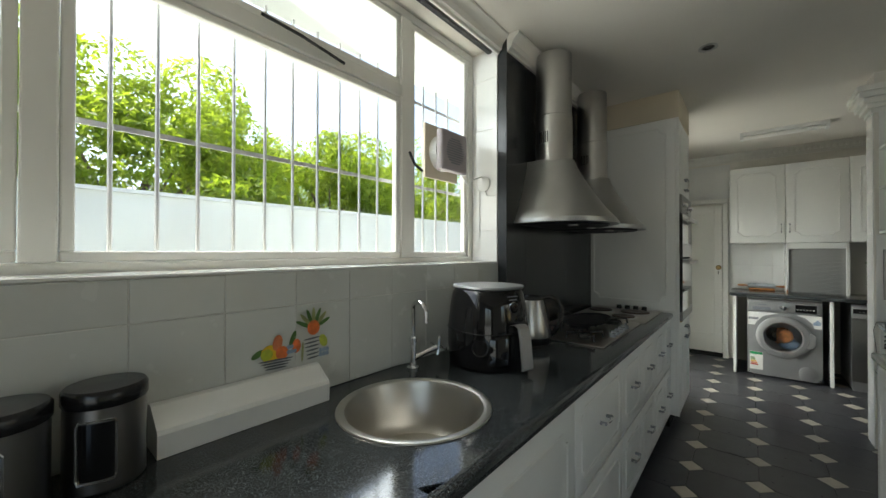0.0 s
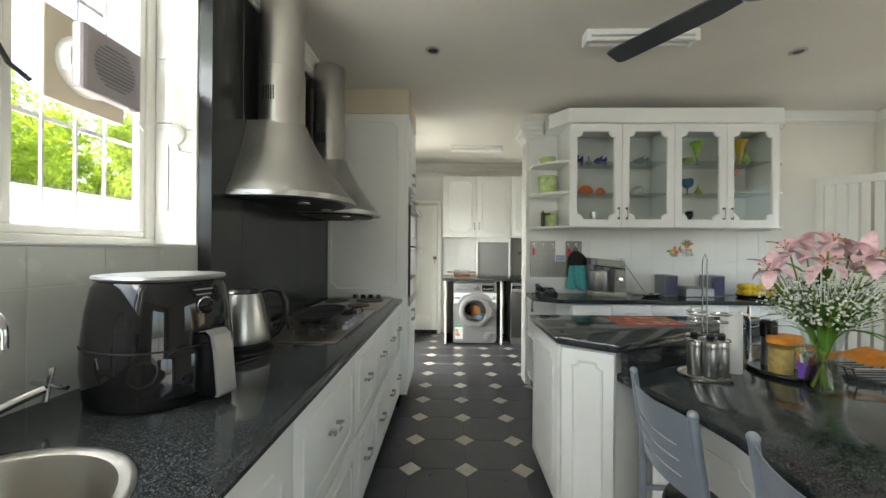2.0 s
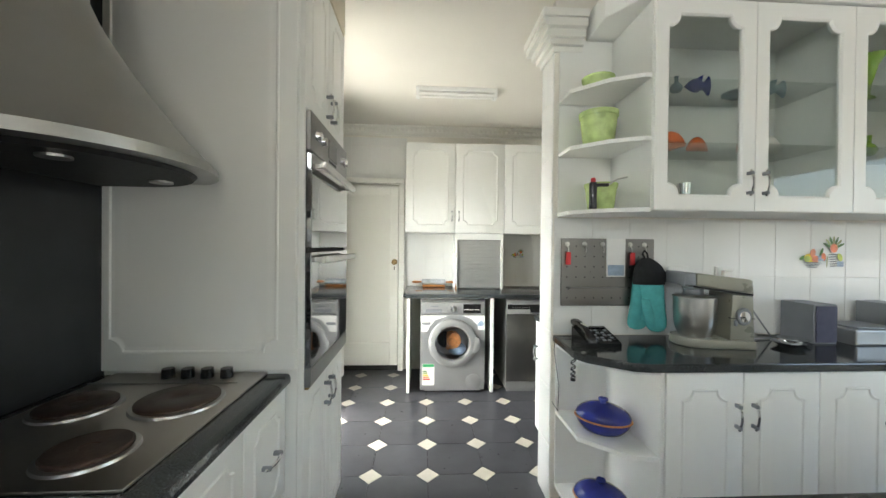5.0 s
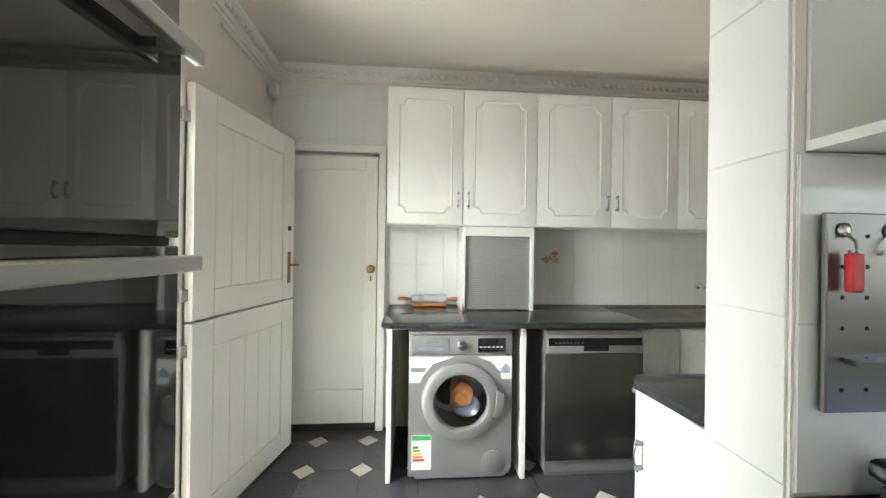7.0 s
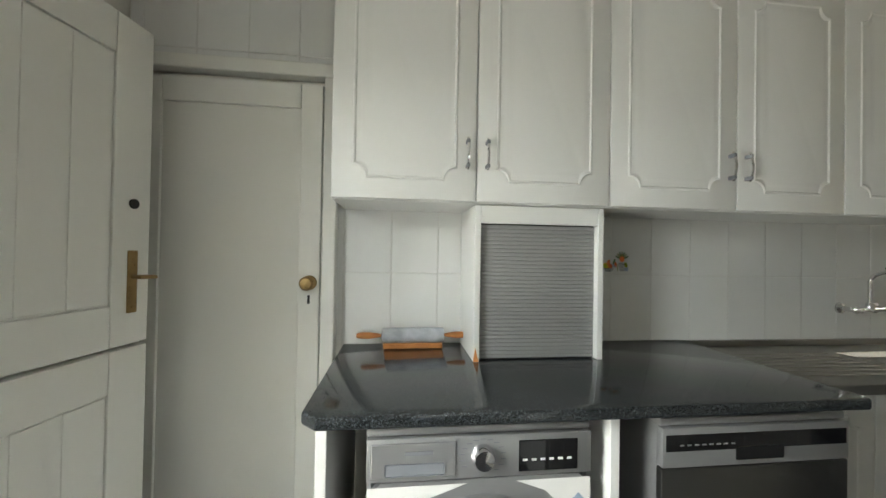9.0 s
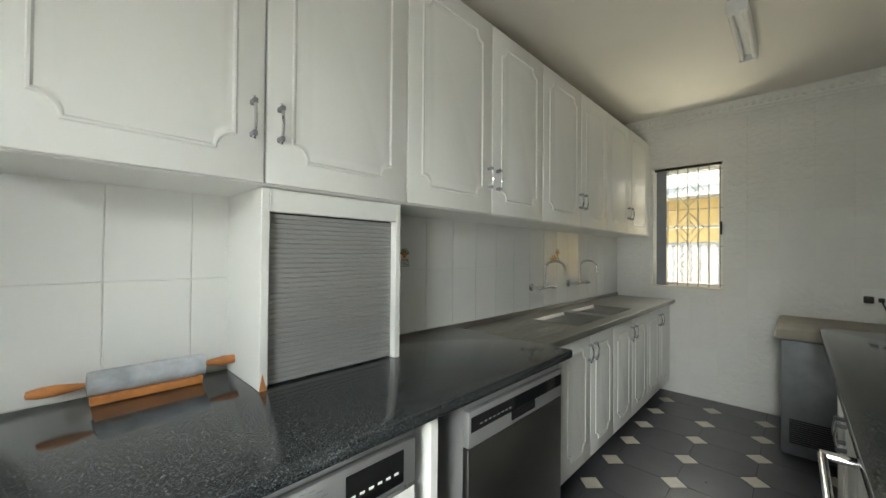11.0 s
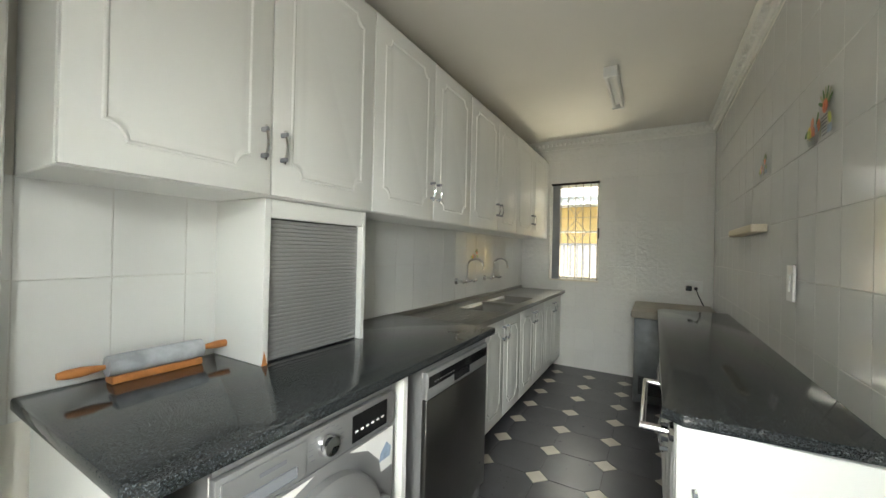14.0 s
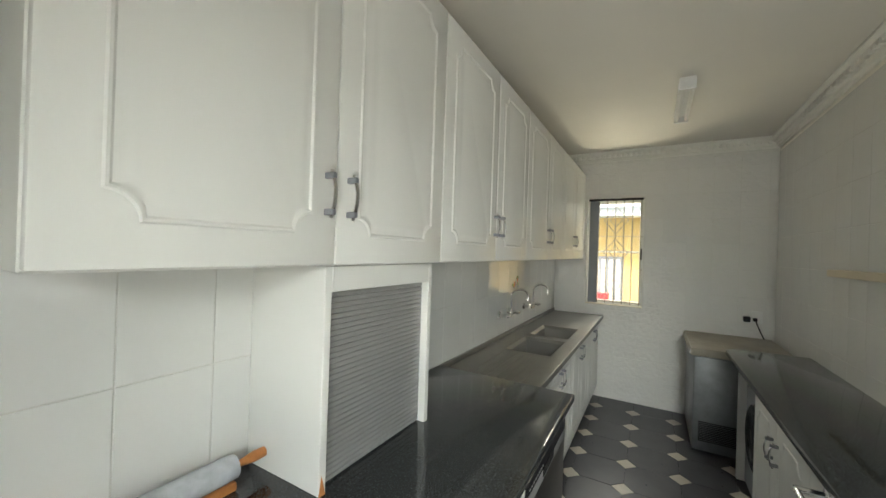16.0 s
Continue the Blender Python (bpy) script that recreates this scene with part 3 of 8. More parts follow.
# ---- kitchen: wall run with glass cabinets ----
wc0, wc1, wy = 1.0, 2.79, 3.24
for i, (a, c) in enumerate(((1.0, 1.9), (1.9, 2.79))):
    gc = thing("glass_cabinet", ((a + c) / 2, 3.42, 1.50), "white wall cabinet with scooped glass doors and glass shelves", "cabinet", "glass wall cabinets")
    bm = box(a, wy + 0.02, 1.50, a + 0.018, 3.598, 2.40)
    box(c - 0.018, wy + 0.02, 1.50, c, 3.598, 2.40, bm=bm)
    box(a, wy + 0.02, 1.50, c, 3.598, 1.52, bm=bm)
    box(a, wy + 0.02, 2.38, c, 3.598, 2.40, bm=bm)
    box(a, 3.585, 1.52, c, 3.598, 2.38, bm=bm)
    part("carcass", bm, LACQ, gc)
    for z in (1.80, 2.08):
        part("glass_shelf", box(a + 0.02, wy + 0.05, z, c - 0.02, 3.58, z + 0.006), CABGLASS, gc, "clear glass shelf")
    w = (c - a) / 2
    for k in (0, 1):
        m = face((a + k * w, wy + 0.019, 1.50), (1, 0, 0), (0, -1, 0))
        inner = scooped(0.065, 0.07, w - 0.065, 0.83, 0.05, 6)
        n = len(inner)
        # ring between the outline and the glazed opening
        outer = []
        cx, cy = w / 2, 0.45
        for (x, y) in inner:
            dx, dy = (x - cx), (y - cy)
            kx = (w / 2 - 0.002) / abs(dx) if abs(dx) > 1e-6 else 99
            ky = 0.448 / abs(dy) if abs(dy) > 1e-6 else 99
            kk = min(kx, ky)
            outer.append((cx + dx * kk, cy + dy * kk))
        # the four outer corners
        corners = [(0.002, 0.002), (w - 0.002, 0.002), (w - 0.002, 0.898), (0.002, 0.898)]
        for q in corners:
            best = min(range(n), key=lambda i_: (outer[i_][0] - q[0]) ** 2 + (outer[i_][1] - q[1]) ** 2)
            outer[best] = q
        rings = [[(x, y, 0) for x, y in outer], [(x, y, 0.019) for x, y in outer], [(x, y, 0.019) for x, y in shrink(inner, -0.008)], [(x, y, 0.012) for x, y in inner], [(x, y, 0) for x, y in inner]]
        d = part("door_frame", loft(rings, closed=True), LACQ, gc, m=m)
        g = part("pane", box(0.055, 0.06, 0.004, w - 0.055, 0.84, 0.008), CABGLASS, d, "clear glass pane", m=m)
        bow_handle(m @ Matrix.Translation((w - 0.035 if k == 0 else 0.035, 0.12, 0.019)), d)
# quarter-round open shelves at both ends
def corner_shelf(xa, xb, side, zs, group):
    s = thing("corner_shelf", (xa if side < 0 else xb, 3.5, zs[0]), "white open corner shelf with angled ends", "shelf", group)
    far, near = (xa, xb) if side < 0 else (xb, xa)
    for z in zs:
        poly = [(near, wy + 0.02), (near + side * 0.03, wy + 0.02), (near + (far - near) * 0.55, wy + 0.08), (far, 3.45), (far, 3.598), (near, 3.598)]
        part("shelf", prism(poly if side < 0 else poly[::-1], z, z + 0.018), LACQ, s)
    part("back_panel", box(min(xa, xb) + 0.002, 3.592, zs[0], max(xa, xb) - 0.002, 3.599, 2.40), LACQ, s)


corner_shelf(0.72, 1.0, -1, (1.495, 1.80, 2.07), "open end shelves")
corner_shelf(2.79, 2.97, 1, (1.495, 1.80, 2.07), "open end shelves")
bm = prism([(0.86, 3.598), (0.86, 3.40), (0.98, wy - 0.02), (2.81, wy - 0.02), (2.95, 3.40), (2.95, 3.598)], 2.402, 2.53, bevel=0.006)
tagged(part("pelmet", bm, LACQ), "white boxed pelmet above the glass cabinets", "pelmet", kind="structure")

# lower run
RT = 0.885
poly = [(0.705, 3.598), (0.69, 3.30), (0.72, 3.24), (0.86, 3.13), (0.92, 3.115), (2.95, 3.115), (2.95, 3.598)]
tagged(part("wall_worktop", prism(poly, RT - 0.035, RT, bevel=0.006), GRANITE), "black granite worktop with a chamfered end", "worktop")
ns = thing("end_shelf_unit", (0.86, 3.4, 0), "white open end shelves below the worktop", "shelf")
for z in (0.10, 0.48, 0.83):
    part("shelf", prism([(0.72, 3.598), (0.72, 3.32), (0.88, 3.17), (1.0, 3.15), (1.0, 3.598)], z, z + 0.018), LACQ, ns)
part("back_panel", box(0.72, 3.588, 0.10, 1.0, 3.598, 0.848), LACQ, ns)
part("side_panel", box(0.985, 3.15, 0.10, 1.0, 3.588, 0.848), LACQ, ns)
for i, a in enumerate((1.0, 1.65, 2.30)):
    u = cabinet("base_cabinet", a, 3.16, 0.10, a + 0.65, 3.598, 0.848, "white lacquered base cabinet with paired moulded doors", "cabinet", "wall run base units")
    for k in (0, 1):
        panel_door(face((a + k * 0.325, 3.16, 0.11), (1, 0, 0), (0, -1, 0)), 0.325, 0.733, u, (0.29 if k == 0 else 0.035, 0.56))
tagged(part("plinth", box(0.75, 3.22, 0, 2.95, 3.598, 0.099), BLACK), "dark recessed plinth under the wall run", "plinth", kind="structure")

# ---- island with a raised granite top and a low breakfast table ----
hi_poly = [(0.475, 2.38), (0.475, 1.79), (0.69, 1.635), (1.85, 2.29), (1.9, 2.38)]
isl = thing("kitchen_island", (0.9, 2.0, 0), "white panelled kitchen island with a chamfered corner", "island")
part("body", prism([(0.505, 2.35), (0.505, 1.81), (0.70, 1.675), (1.84, 2.32), (1.86, 2.35)], 0.02, 0.85), LACQ, isl)
bm_poly = [(1.86, 2.20), (0.84, 1.63), (0.92, 1.1), (0.95, 0.3), (2.0, 0.3), (2.0, 2.2)]
part("table_base", prism(bm_poly, 0.02, 0.715), LACQ, isl)
panel_door(face((0.505, 2.345, 0.06), (0, -1, 0), (-1, 0, 0)), 0.53, 0.78, isl, None)
d_ = Vector((0.195, -0.135, 0))
panel_door(face((0.508, 1.805, 0.06), d_, (d_.y, -d_.x, 0)), 0.232, 0.78, isl, None, border=0.05, scoop=0.03)
panel_door(face((0.845, 1.60, 0.06), (0.08, -0.53, 0), (-0.53, -0.08, 0)), 0.5, 0.62, isl, None)
iwt = thing("island_worktop", (1.0, 2.1, 0.852), "raised black granite island top with clipped corner", "worktop")
part("slab", prism(hi_poly, 0.852, 0.887, bevel=0.006), GRANITE, iwt, soft=True)
tagged(part("riser", prism([(0.715, 1.655), (0.74, 1.64), (1.86, 2.275), (1.85, 2.29)], 0.755, 0.851), GRANITE), "black granite riser below the raised top", "riser", kind="structure")
curve = [(0.70, 1.72), (0.725, 1.60), (0.765, 1.45), (0.80, 1.30), (0.815, 1.15), (0.80, 0.95), (0.76, 0.7), (0.78, 0.45), (0.9, 0.25), (1.1, 0.18), (2.1, 0.18), (2.1, 2.4), (1.95, 2.38), (1.86, 2.28)]
ltt = thing("low_table_top", (1.4, 1.2, 0.718), "low black granite breakfast table with a curved edge", "table top")
part("slab", prism(curve, 0.718, 0.752, bevel=0.006), GRANITE, ltt, soft=True)

# ---- scullery: worktop, uppers, appliances ----
GZ = 0.905
poly = [(-0.145, 5.718), (-0.145, 5.06), (-0.105, 5.02), (1.415, 5.02), (1.415, 5.718)]
swt = thing("scullery_worktop", (0.6, 5.4, GZ - 0.035), "polished black granite worktop above the washing machine", "worktop")
part("slab", prism(poly, GZ - 0.035, GZ, bevel=0.007), GRANITE, swt, soft=True)
part("edging", box(-0.084, 5.055, GZ - 0.043, 0.65, 5.075, GZ - 0.0355), LACQ, swt, "thin white edging below the granite")
for x in (-0.112, 0.655):
    tagged(part("support_panel", box(x, 5.06, 0, x + 0.028, 5.70, GZ - 0.036, 0.002, seg=1), LACQ), "white board panel carrying the worktop", "panel", "worktop supports")
edges = [-0.15, 0.348, 0.846, 1.365, 1.845, 2.355, 2.82, 3.31, 3.86]
for a, c in ((0, 2), (2, 4), (4, 6), (6, 8)):
    u = cabinet("wall_cabinet", edges[a], 5.41, 1.472, edges[c], 5.718, 2.372, "white wall cabinet with two moulded doors", "cabinet", "scullery wall cabinets")
    for k in (a, a + 1):
        w = edges[k + 1] - edges[k]
        panel_door(face((edges[k], 5.41, 1.474), (1, 0, 0), (0, -1, 0)), w, 0.896, u, (w - 0.035 if k == a else 0.035, 0.165))
b = box(3.86, 5.41, 1.472, 3.998, 5.718, 2.372)
tagged(part("filler_panel", b, LACQ), "white filler panel beside the last wall cabinet", "panel", kind="structure")
# sink run
for i, (a, c) in enumerate(((1.42, 1.75), (1.75, 2.5), (2.5, 3.25), (3.25, 3.98))):
    u = cabinet("sink_cabinet", a, 5.25, 0.10, c, 5.718, 0.69, "white base cabinet below the steel sink bench", "cabinet", "sink base units", rail=(a, 5.25, c, 5.27), rail_top=0.836)
    n = 1 if i == 0 else 2
    w = (c - a) / n
    for k in range(n):
        panel_door(face((a + k * w, 5.25, 0.105), (1, 0, 0), (0, -1, 0)), w, 0.72, u, (w - 0.04 if (k == 0 and n == 2) else 0.04, 0.62))
tagged(part("plinth", box(1.42, 5.31, 0, 3.99, 5.7, 0.099), BLACK), "dark plinth below the sink units", "plinth", kind="structure")
# right-hand run
rc = [(0.83, 3.795), (0.80, 4.22), (0.84, 4.27), (3.02, 4.27), (3.10, 4.22), (3.12, 3.795)]
sdw = thing("side_worktop", (1.9, 4.0, 0.835), "black granite side worktop along the tiled wall", "worktop")
part("slab", prism(rc, 0.835, 0.87, bevel=0.006), GRANITE, sdw, soft=True)
for i, (a, c) in enumerate(((0.84, 1.5), (1.5, 2.3))):
    u = cabinet("side_cabinet", a, 3.80, 0.10, c, 4.22, 0.833, "white base cabinet along the tiled wall", "cabinet", "side base units")
    w = (c - a) / 2
    for k in (0, 1):
        panel_door(face((c - k * w, 4.22, 0.11), (-1, 0, 0), (0, 1, 0)), w, 0.715, u, ((w - 0.04 if k == 0 else 0.04), 0.55))
tagged(part("plinth", box(0.87, 3.82, 0, 2.28, 4.17, 0.099), BLACK), "dark plinth below the side units", "plinth", kind="structure")

# ---- kitchen window ----
FXW = -1.277
win = thing("window_1", (FXW, 0.36, 1.31), "white painted steel window with a fanlight and a casement", "window", kind="structure")


def bar(y0, y1, z0, z1, name="window_frame", d=0.05, x=FXW, material=None, parent=None, label=""):
    return part(name, box(x - d, y0, z0, x, y1, z1, 0.005), material or GLOSSW, parent or win, label)


bar(-0.83, 1.56, 1.302, 1.335)
bar(-0.83, 1.56, 2.53, 2.568)
bar(-0.83, -0.79, 1.335, 2.53)
bar(1.515, 1.558, 1.335, 2.53)
bar(-0.265, -0.20, 1.335, 2.53, "mullion")
bar(0.96, 1.03, 1.335, 2.53, "mullion")
bar(-0.20, 0.96, 2.125, 2.185, "transom")
for z0, z1, y0, y1, nm in ((1.336, 2.528, 1.032, 1.513, "casement"), (1.336, 2.528, -0.788, -0.267, "casement"), (2.187, 2.528, -0.198, 0.958, "fanlight"), (1.336, 2.123, -0.198, 0.958, "fixed_sash")):
    c_ = bar(y0, y1, z0, z0 + 0.028, nm, 0.03, FXW - 0.008)
    bar(y0, y1, z1 - 0.028, z1, "rail", 0.03, FXW - 0.008, parent=c_)
    bar(y0, y0 + 0.028, z0 + 0.028, z1 - 0.028, "stile", 0.03, FXW - 0.008, parent=c_)
    bar(y1 - 0.028, y1, z0 + 0.028, z1 - 0.028, "stile", 0.03, FXW - 0.008, parent=c_)
    g_ = part("pane", box(FXW - 0.03, y0 + 0.02, z0 + 0.02, FXW - 0.026, y1 - 0.02, z1 - 0.02), GLASS, c_, "clear window pane")
    g_.visible_shadow = False
guard = thing("burglar_bars", (FXW - 0.1, 0.4, 1.31), "white painted steel burglar bars behind the panes", "security bars")
for k in range(-6, 15):
    y = -0.095 + 0.108 * k
    part("bar", tube([(FXW - 0.085, y, 1.30), (FXW - 0.085, y, 2.286)], 0.0062, seg=6), BARS, guard)
for z in (1.72, 2.18):
    part("cross_bar", box(FXW - 0.097, -0.82, z - 0.008, FXW - 0.091, 1.55, z + 0.008), BARS, guard)
st = thing("window_stay", (FXW, -0.28, 2.0), "dark iron casement stay and catch", "window stay")
part("arm", tube([(FXW + 0.012, -0.27, 2.02), (FXW + 0.03, -0.33, 2.03), (FXW + 0.02, -0.5, 2.0)], 0.006), IRON, st)
part("catch", box(FXW, -0.26, 1.99, FXW + 0.02, -0.225, 2.06, 0.004), IRON, st)
part("stay_arm", tube([(FXW + 0.012, 1.0, 1.86), (FXW + 0.03, 1.02, 1.80), (FXW + 0.045, 1.06, 1.77)], 0.007), IRON, st)
part("fanlight_stay", tube([(FXW + 0.01, 0.28, 2.19), (FXW + 0.025, 0.42, 2.17), (FXW + 0.01, 0.62, 2.15)], 0.006), IRON, st)
rail = thing("blind_rail", (-1.13, 0.9, 2.54), "dark slim blind rail at the head of the window", "blind rail")
part("rail", box(-1.16, -0.82, 2.535, -1.13, 1.55, 2.566, 0.004), BLACK, rail)
fan_e = thing("extractor_fan", (FXW, 1.28, 1.9), "grey square extractor fan fixed in the window", "extractor fan")
part("backing", box(FXW - 0.035, 1.15, 1.765, FXW - 0.02, 1.43, 2.06, 0.004), BEIGE, fan_e, "beige mounting board")
part("collar", lathe([(0.1, 0), (0.1, 0.05)], seg=28, m=face((FXW - 0.02, 1.28, 1.91), (0, 1, 0), (1, 0, 0))), WHITEP, fan_e)
part("cover", box(FXW + 0.03, 1.18, 1.80, FXW + 0.075, 1.40, 2.02, 0.012), mat("mauve_grey_plastic", (0.38, 0.34, 0.36), 0.45), fan_e)
for i in range(11):
    z = 1.845 + i * 0.013
    w = math.sqrt(max(0.0, 0.075 ** 2 - (z - 1.91) ** 2))
    part("slat", box(FXW + 0.0745, 1.29 - w, z - 0.003, FXW + 0.0775, 1.29 + w, z + 0.003), GREYP, fan_e)
plug = thing("fan_plug", (-1.19, 1.556, 1.77), "white round cable outlet on the window reveal", "socket")
part("rose", lathe([(0.045, 0), (0.045, 0.015), (0.03, 0.025), (0.0, 0.027)], seg=20, m=face((-1.19, 1.559, 1.77), (1, 0, 0), (0, -1, 0))), WHITEP, plug, soft=True)
part("cable", tube([(FXW + 0.06, 1.36, 1.80), (FXW + 0.08, 1.4, 1.74), (FXW + 0.09, 1.44, 1.78), (-1.19, 1.53, 1.81), (-1.19, 1.54, 1.77), (-1.17, 1.55, 1.7), (-1.11, 1.555, 1.69)], 0.004), WHITEP, plug)
part("pull_cord", tube([(-1.22, 1.55, 1.73), (-1.22, 1.55, 1.45)], 0.003), WHITEP, plug)
tagged(part("window_sill", box(FXW, -0.83, 1.299, WX + 0.008, 1.558, 1.308, 0.002), TILE), "white tiled window sill", "sill", kind="structure")

# ---- tiled surfaces ----
TILES = {}


def tile_wall(parent, m, u0, u1, v0, v1, w, h, material, pu=0.0, pv=0.0, gap=0.0022, skip=()):
    """Glazed tiles on the frame m, each a piece of its own; cut at the edges of the field. skip: rectangles left free."""
    iu = math.floor((u0 - pu) / w)
    while pu + iu * w < u1 - 0.01:
        a, c_ = max(u0, pu + iu * w), min(u1, pu + (iu + 1) * w)
        iv = math.floor((v0 - pv) / h)
        while pv + iv * h < v1 - 0.01:
            lo, hi = max(v0, pv + iv * h), min(v1, pv + (iv + 1) * h)
            iv += 1
            rects = [(a, c_, lo, hi)]
            for s0, s1, t0, t1 in skip:
                out = []
                for ra, rc_, rl, rh in rects:
                    if rc_ <= s0 or ra >= s1 or rh <= t0 or rl >= t1:
                        out.append((ra, rc_, rl, rh))
                        continue
                    out += [(ra, s0, rl, rh)] * (ra < s0) + [(s1, rc_, rl, rh)] * (rc_ > s1)
                    x0_, x1_ = max(ra, s0), min(rc_, s1)
                    out += [(x0_, x1_, rl, t0)] * (rl < t0) + [(x0_, x1_, t1, rh)] * (rh > t1)
                rects = out
            for ra, rc_, rl, rh in rects:
                tw, th = round(rc_ - ra - gap, 4), round(rh - rl - gap, 4)
                if tw < 0.012 or th < 0.012:
                    continue
                key = (material.name, tw, th)
                if key not in TILES:
                    bm = bmesh.new()
                    e = 0.0012
                    loft([[(0, 0, 0), (tw, 0, 0), (tw, th, 0), (0, th, 0)], [(0, 0, 0.0008), (tw, 0, 0.0008), (tw, th, 0.0008), (0, th, 0.0008)], [(e, e, 0.0018), (tw - e, e, 0.0018), (tw - e, th - e, 0.0018), (e, th - e, 0.0018)]], bm)
                    bmesh.ops.recalc_face_normals(bm, faces=bm.faces)
                    me = bpy.data.meshes.new("wall_tile")
                    bm.to_mesh(me)
                    bm.free()
                    me.materials.append(material)
                    TILES[key] = me
                ob = new("wall_tile", TILES[key])
                ob.parent = parent
                ob.matrix_basis = m @ Matrix.Translation((ra + gap / 2, rl + gap / 2, 0.001))
        iu += 1


def bed(name, m, u0, u1, v0, v1, label):
    return tagged(part(name, box(u0, v0, 0.0005, u1, v1, 0.003), GROUT, m=m), label, kind="structure")


m = face((WX, 1.56, 0), (0, -1, 0), (1, 0, 0))
tb = bed("tile_bed", m, 0, 3.0, 0.891, 1.298, "pale tiles below the kitchen window")
tile_wall(tb, m @ Matrix.Translation((0, 0, 0.003)), 0, 3.0, 0.891, 1.298, 0.207, 0.3, GREYTILE, 0.0, 0.891, gap=0.002)
m = face((FXW, 1.56, 0), (1, 0, 0), (0, -1, 0))
tb = bed("tile_bed", m, 0.0, 0.177, 1.31, 2.56, "white tiles on the window reveal")
tile_wall(tb, m @ Matrix.Translation((0, 0, 0.003)), 0.0, 0.177, 1.31, 2.56, 0.2, 0.3, TILE, 0, 1.19)
m = face((0.705, 3.60, 0), (1, 0, 0), (0, -1, 0))
tb = bed("tile_bed", m, 0.0, 2.27, 0.89, 1.49, "white glazed tiles between worktop and glass cabinets")
tile_wall(tb, m @ Matrix.Translation((0, 0, 0.003)), 0.0, 2.27, 0.89, 1.49, 0.2, 0.3, TILE, 0, 0.89)
m = face((0.70, 3.785, 0), (0, -1, 0), (-1, 0, 0))
tb = bed("tile_bed", m, 0.0, 0.18, 0.0, 2.45, "white tiles on the end of the dividing wall")
tile_wall(tb, m @ Matrix.Translation((0, 0, 0.003)), 0.0, 0.18, 0.0, 2.45, 0.2, 0.3, TILE, 0, 0)
m = face((-0.2, 5.72, 0), (1, 0, 0), (0, -1, 0))
tb = bed("tile_bed", m, 0.0, 4.2, 0.84, 1.475, "white glazed tiles behind the scullery worktop")
tile_wall(tb, m @ Matrix.Translation((0, 0, 0.003)), 0.0, 4.2, 0.84, 1.475, 0.2, 0.3, TILE, 0.05, 0.905)
m = face((-0.995, 5.72, 0), (1, 0, 0), (0, -1, 0))
tb = bed("tile_bed", m, 0.0, 0.84, 2.06, 2.5, "white tiles above the inner door")
tile_wall(tb, m @ Matrix.Translation((0, 0, 0.003)), 0.0, 0.84, 2.06, 2.5, 0.2, 0.3, TILE, 0.05, 1.805)
m = face((4.0, 5.70, 0), (0, -1, 0), (-1, 0, 0))
tile_wall(wall_east, m, 0.0, 1.9, 0.0, 2.49, 0.203, 0.242, EMBOSS, 0.02, -0.03, gap=0.0045, skip=((0.31, 0.88, 0.98, 2.14),))
m = face((4.0, 3.79, 0), (-1, 0, 0), (0, 1, 0))
tb = bed("tile_bed", m, 0.01, 3.28, 0.0, 2.49, "glossy white tiles along the scullery side wall")
tile_wall(tb, m @ Matrix.Translation((0, 0, 0.003)), 0.01, 3.28, 0.0, 2.49, 0.2, 0.25, TILE, 0.0, -0.03)


LIME = mat("lime_print", (0.42, 0.48, 0.04), 0.3, 0, 0.3, 40)
CORAL = mat("coral_print", (0.7, 0.16, 0.04), 0.3, 0, 0.3, 40)
OLIVE = mat("olive_print", (0.3, 0.32, 0.14), 0.3, 0, 0.3, 40)
PRINT = mat("charcoal_print", (0.12, 0.13, 0.14), 0.3, 0, 0.2, 40)


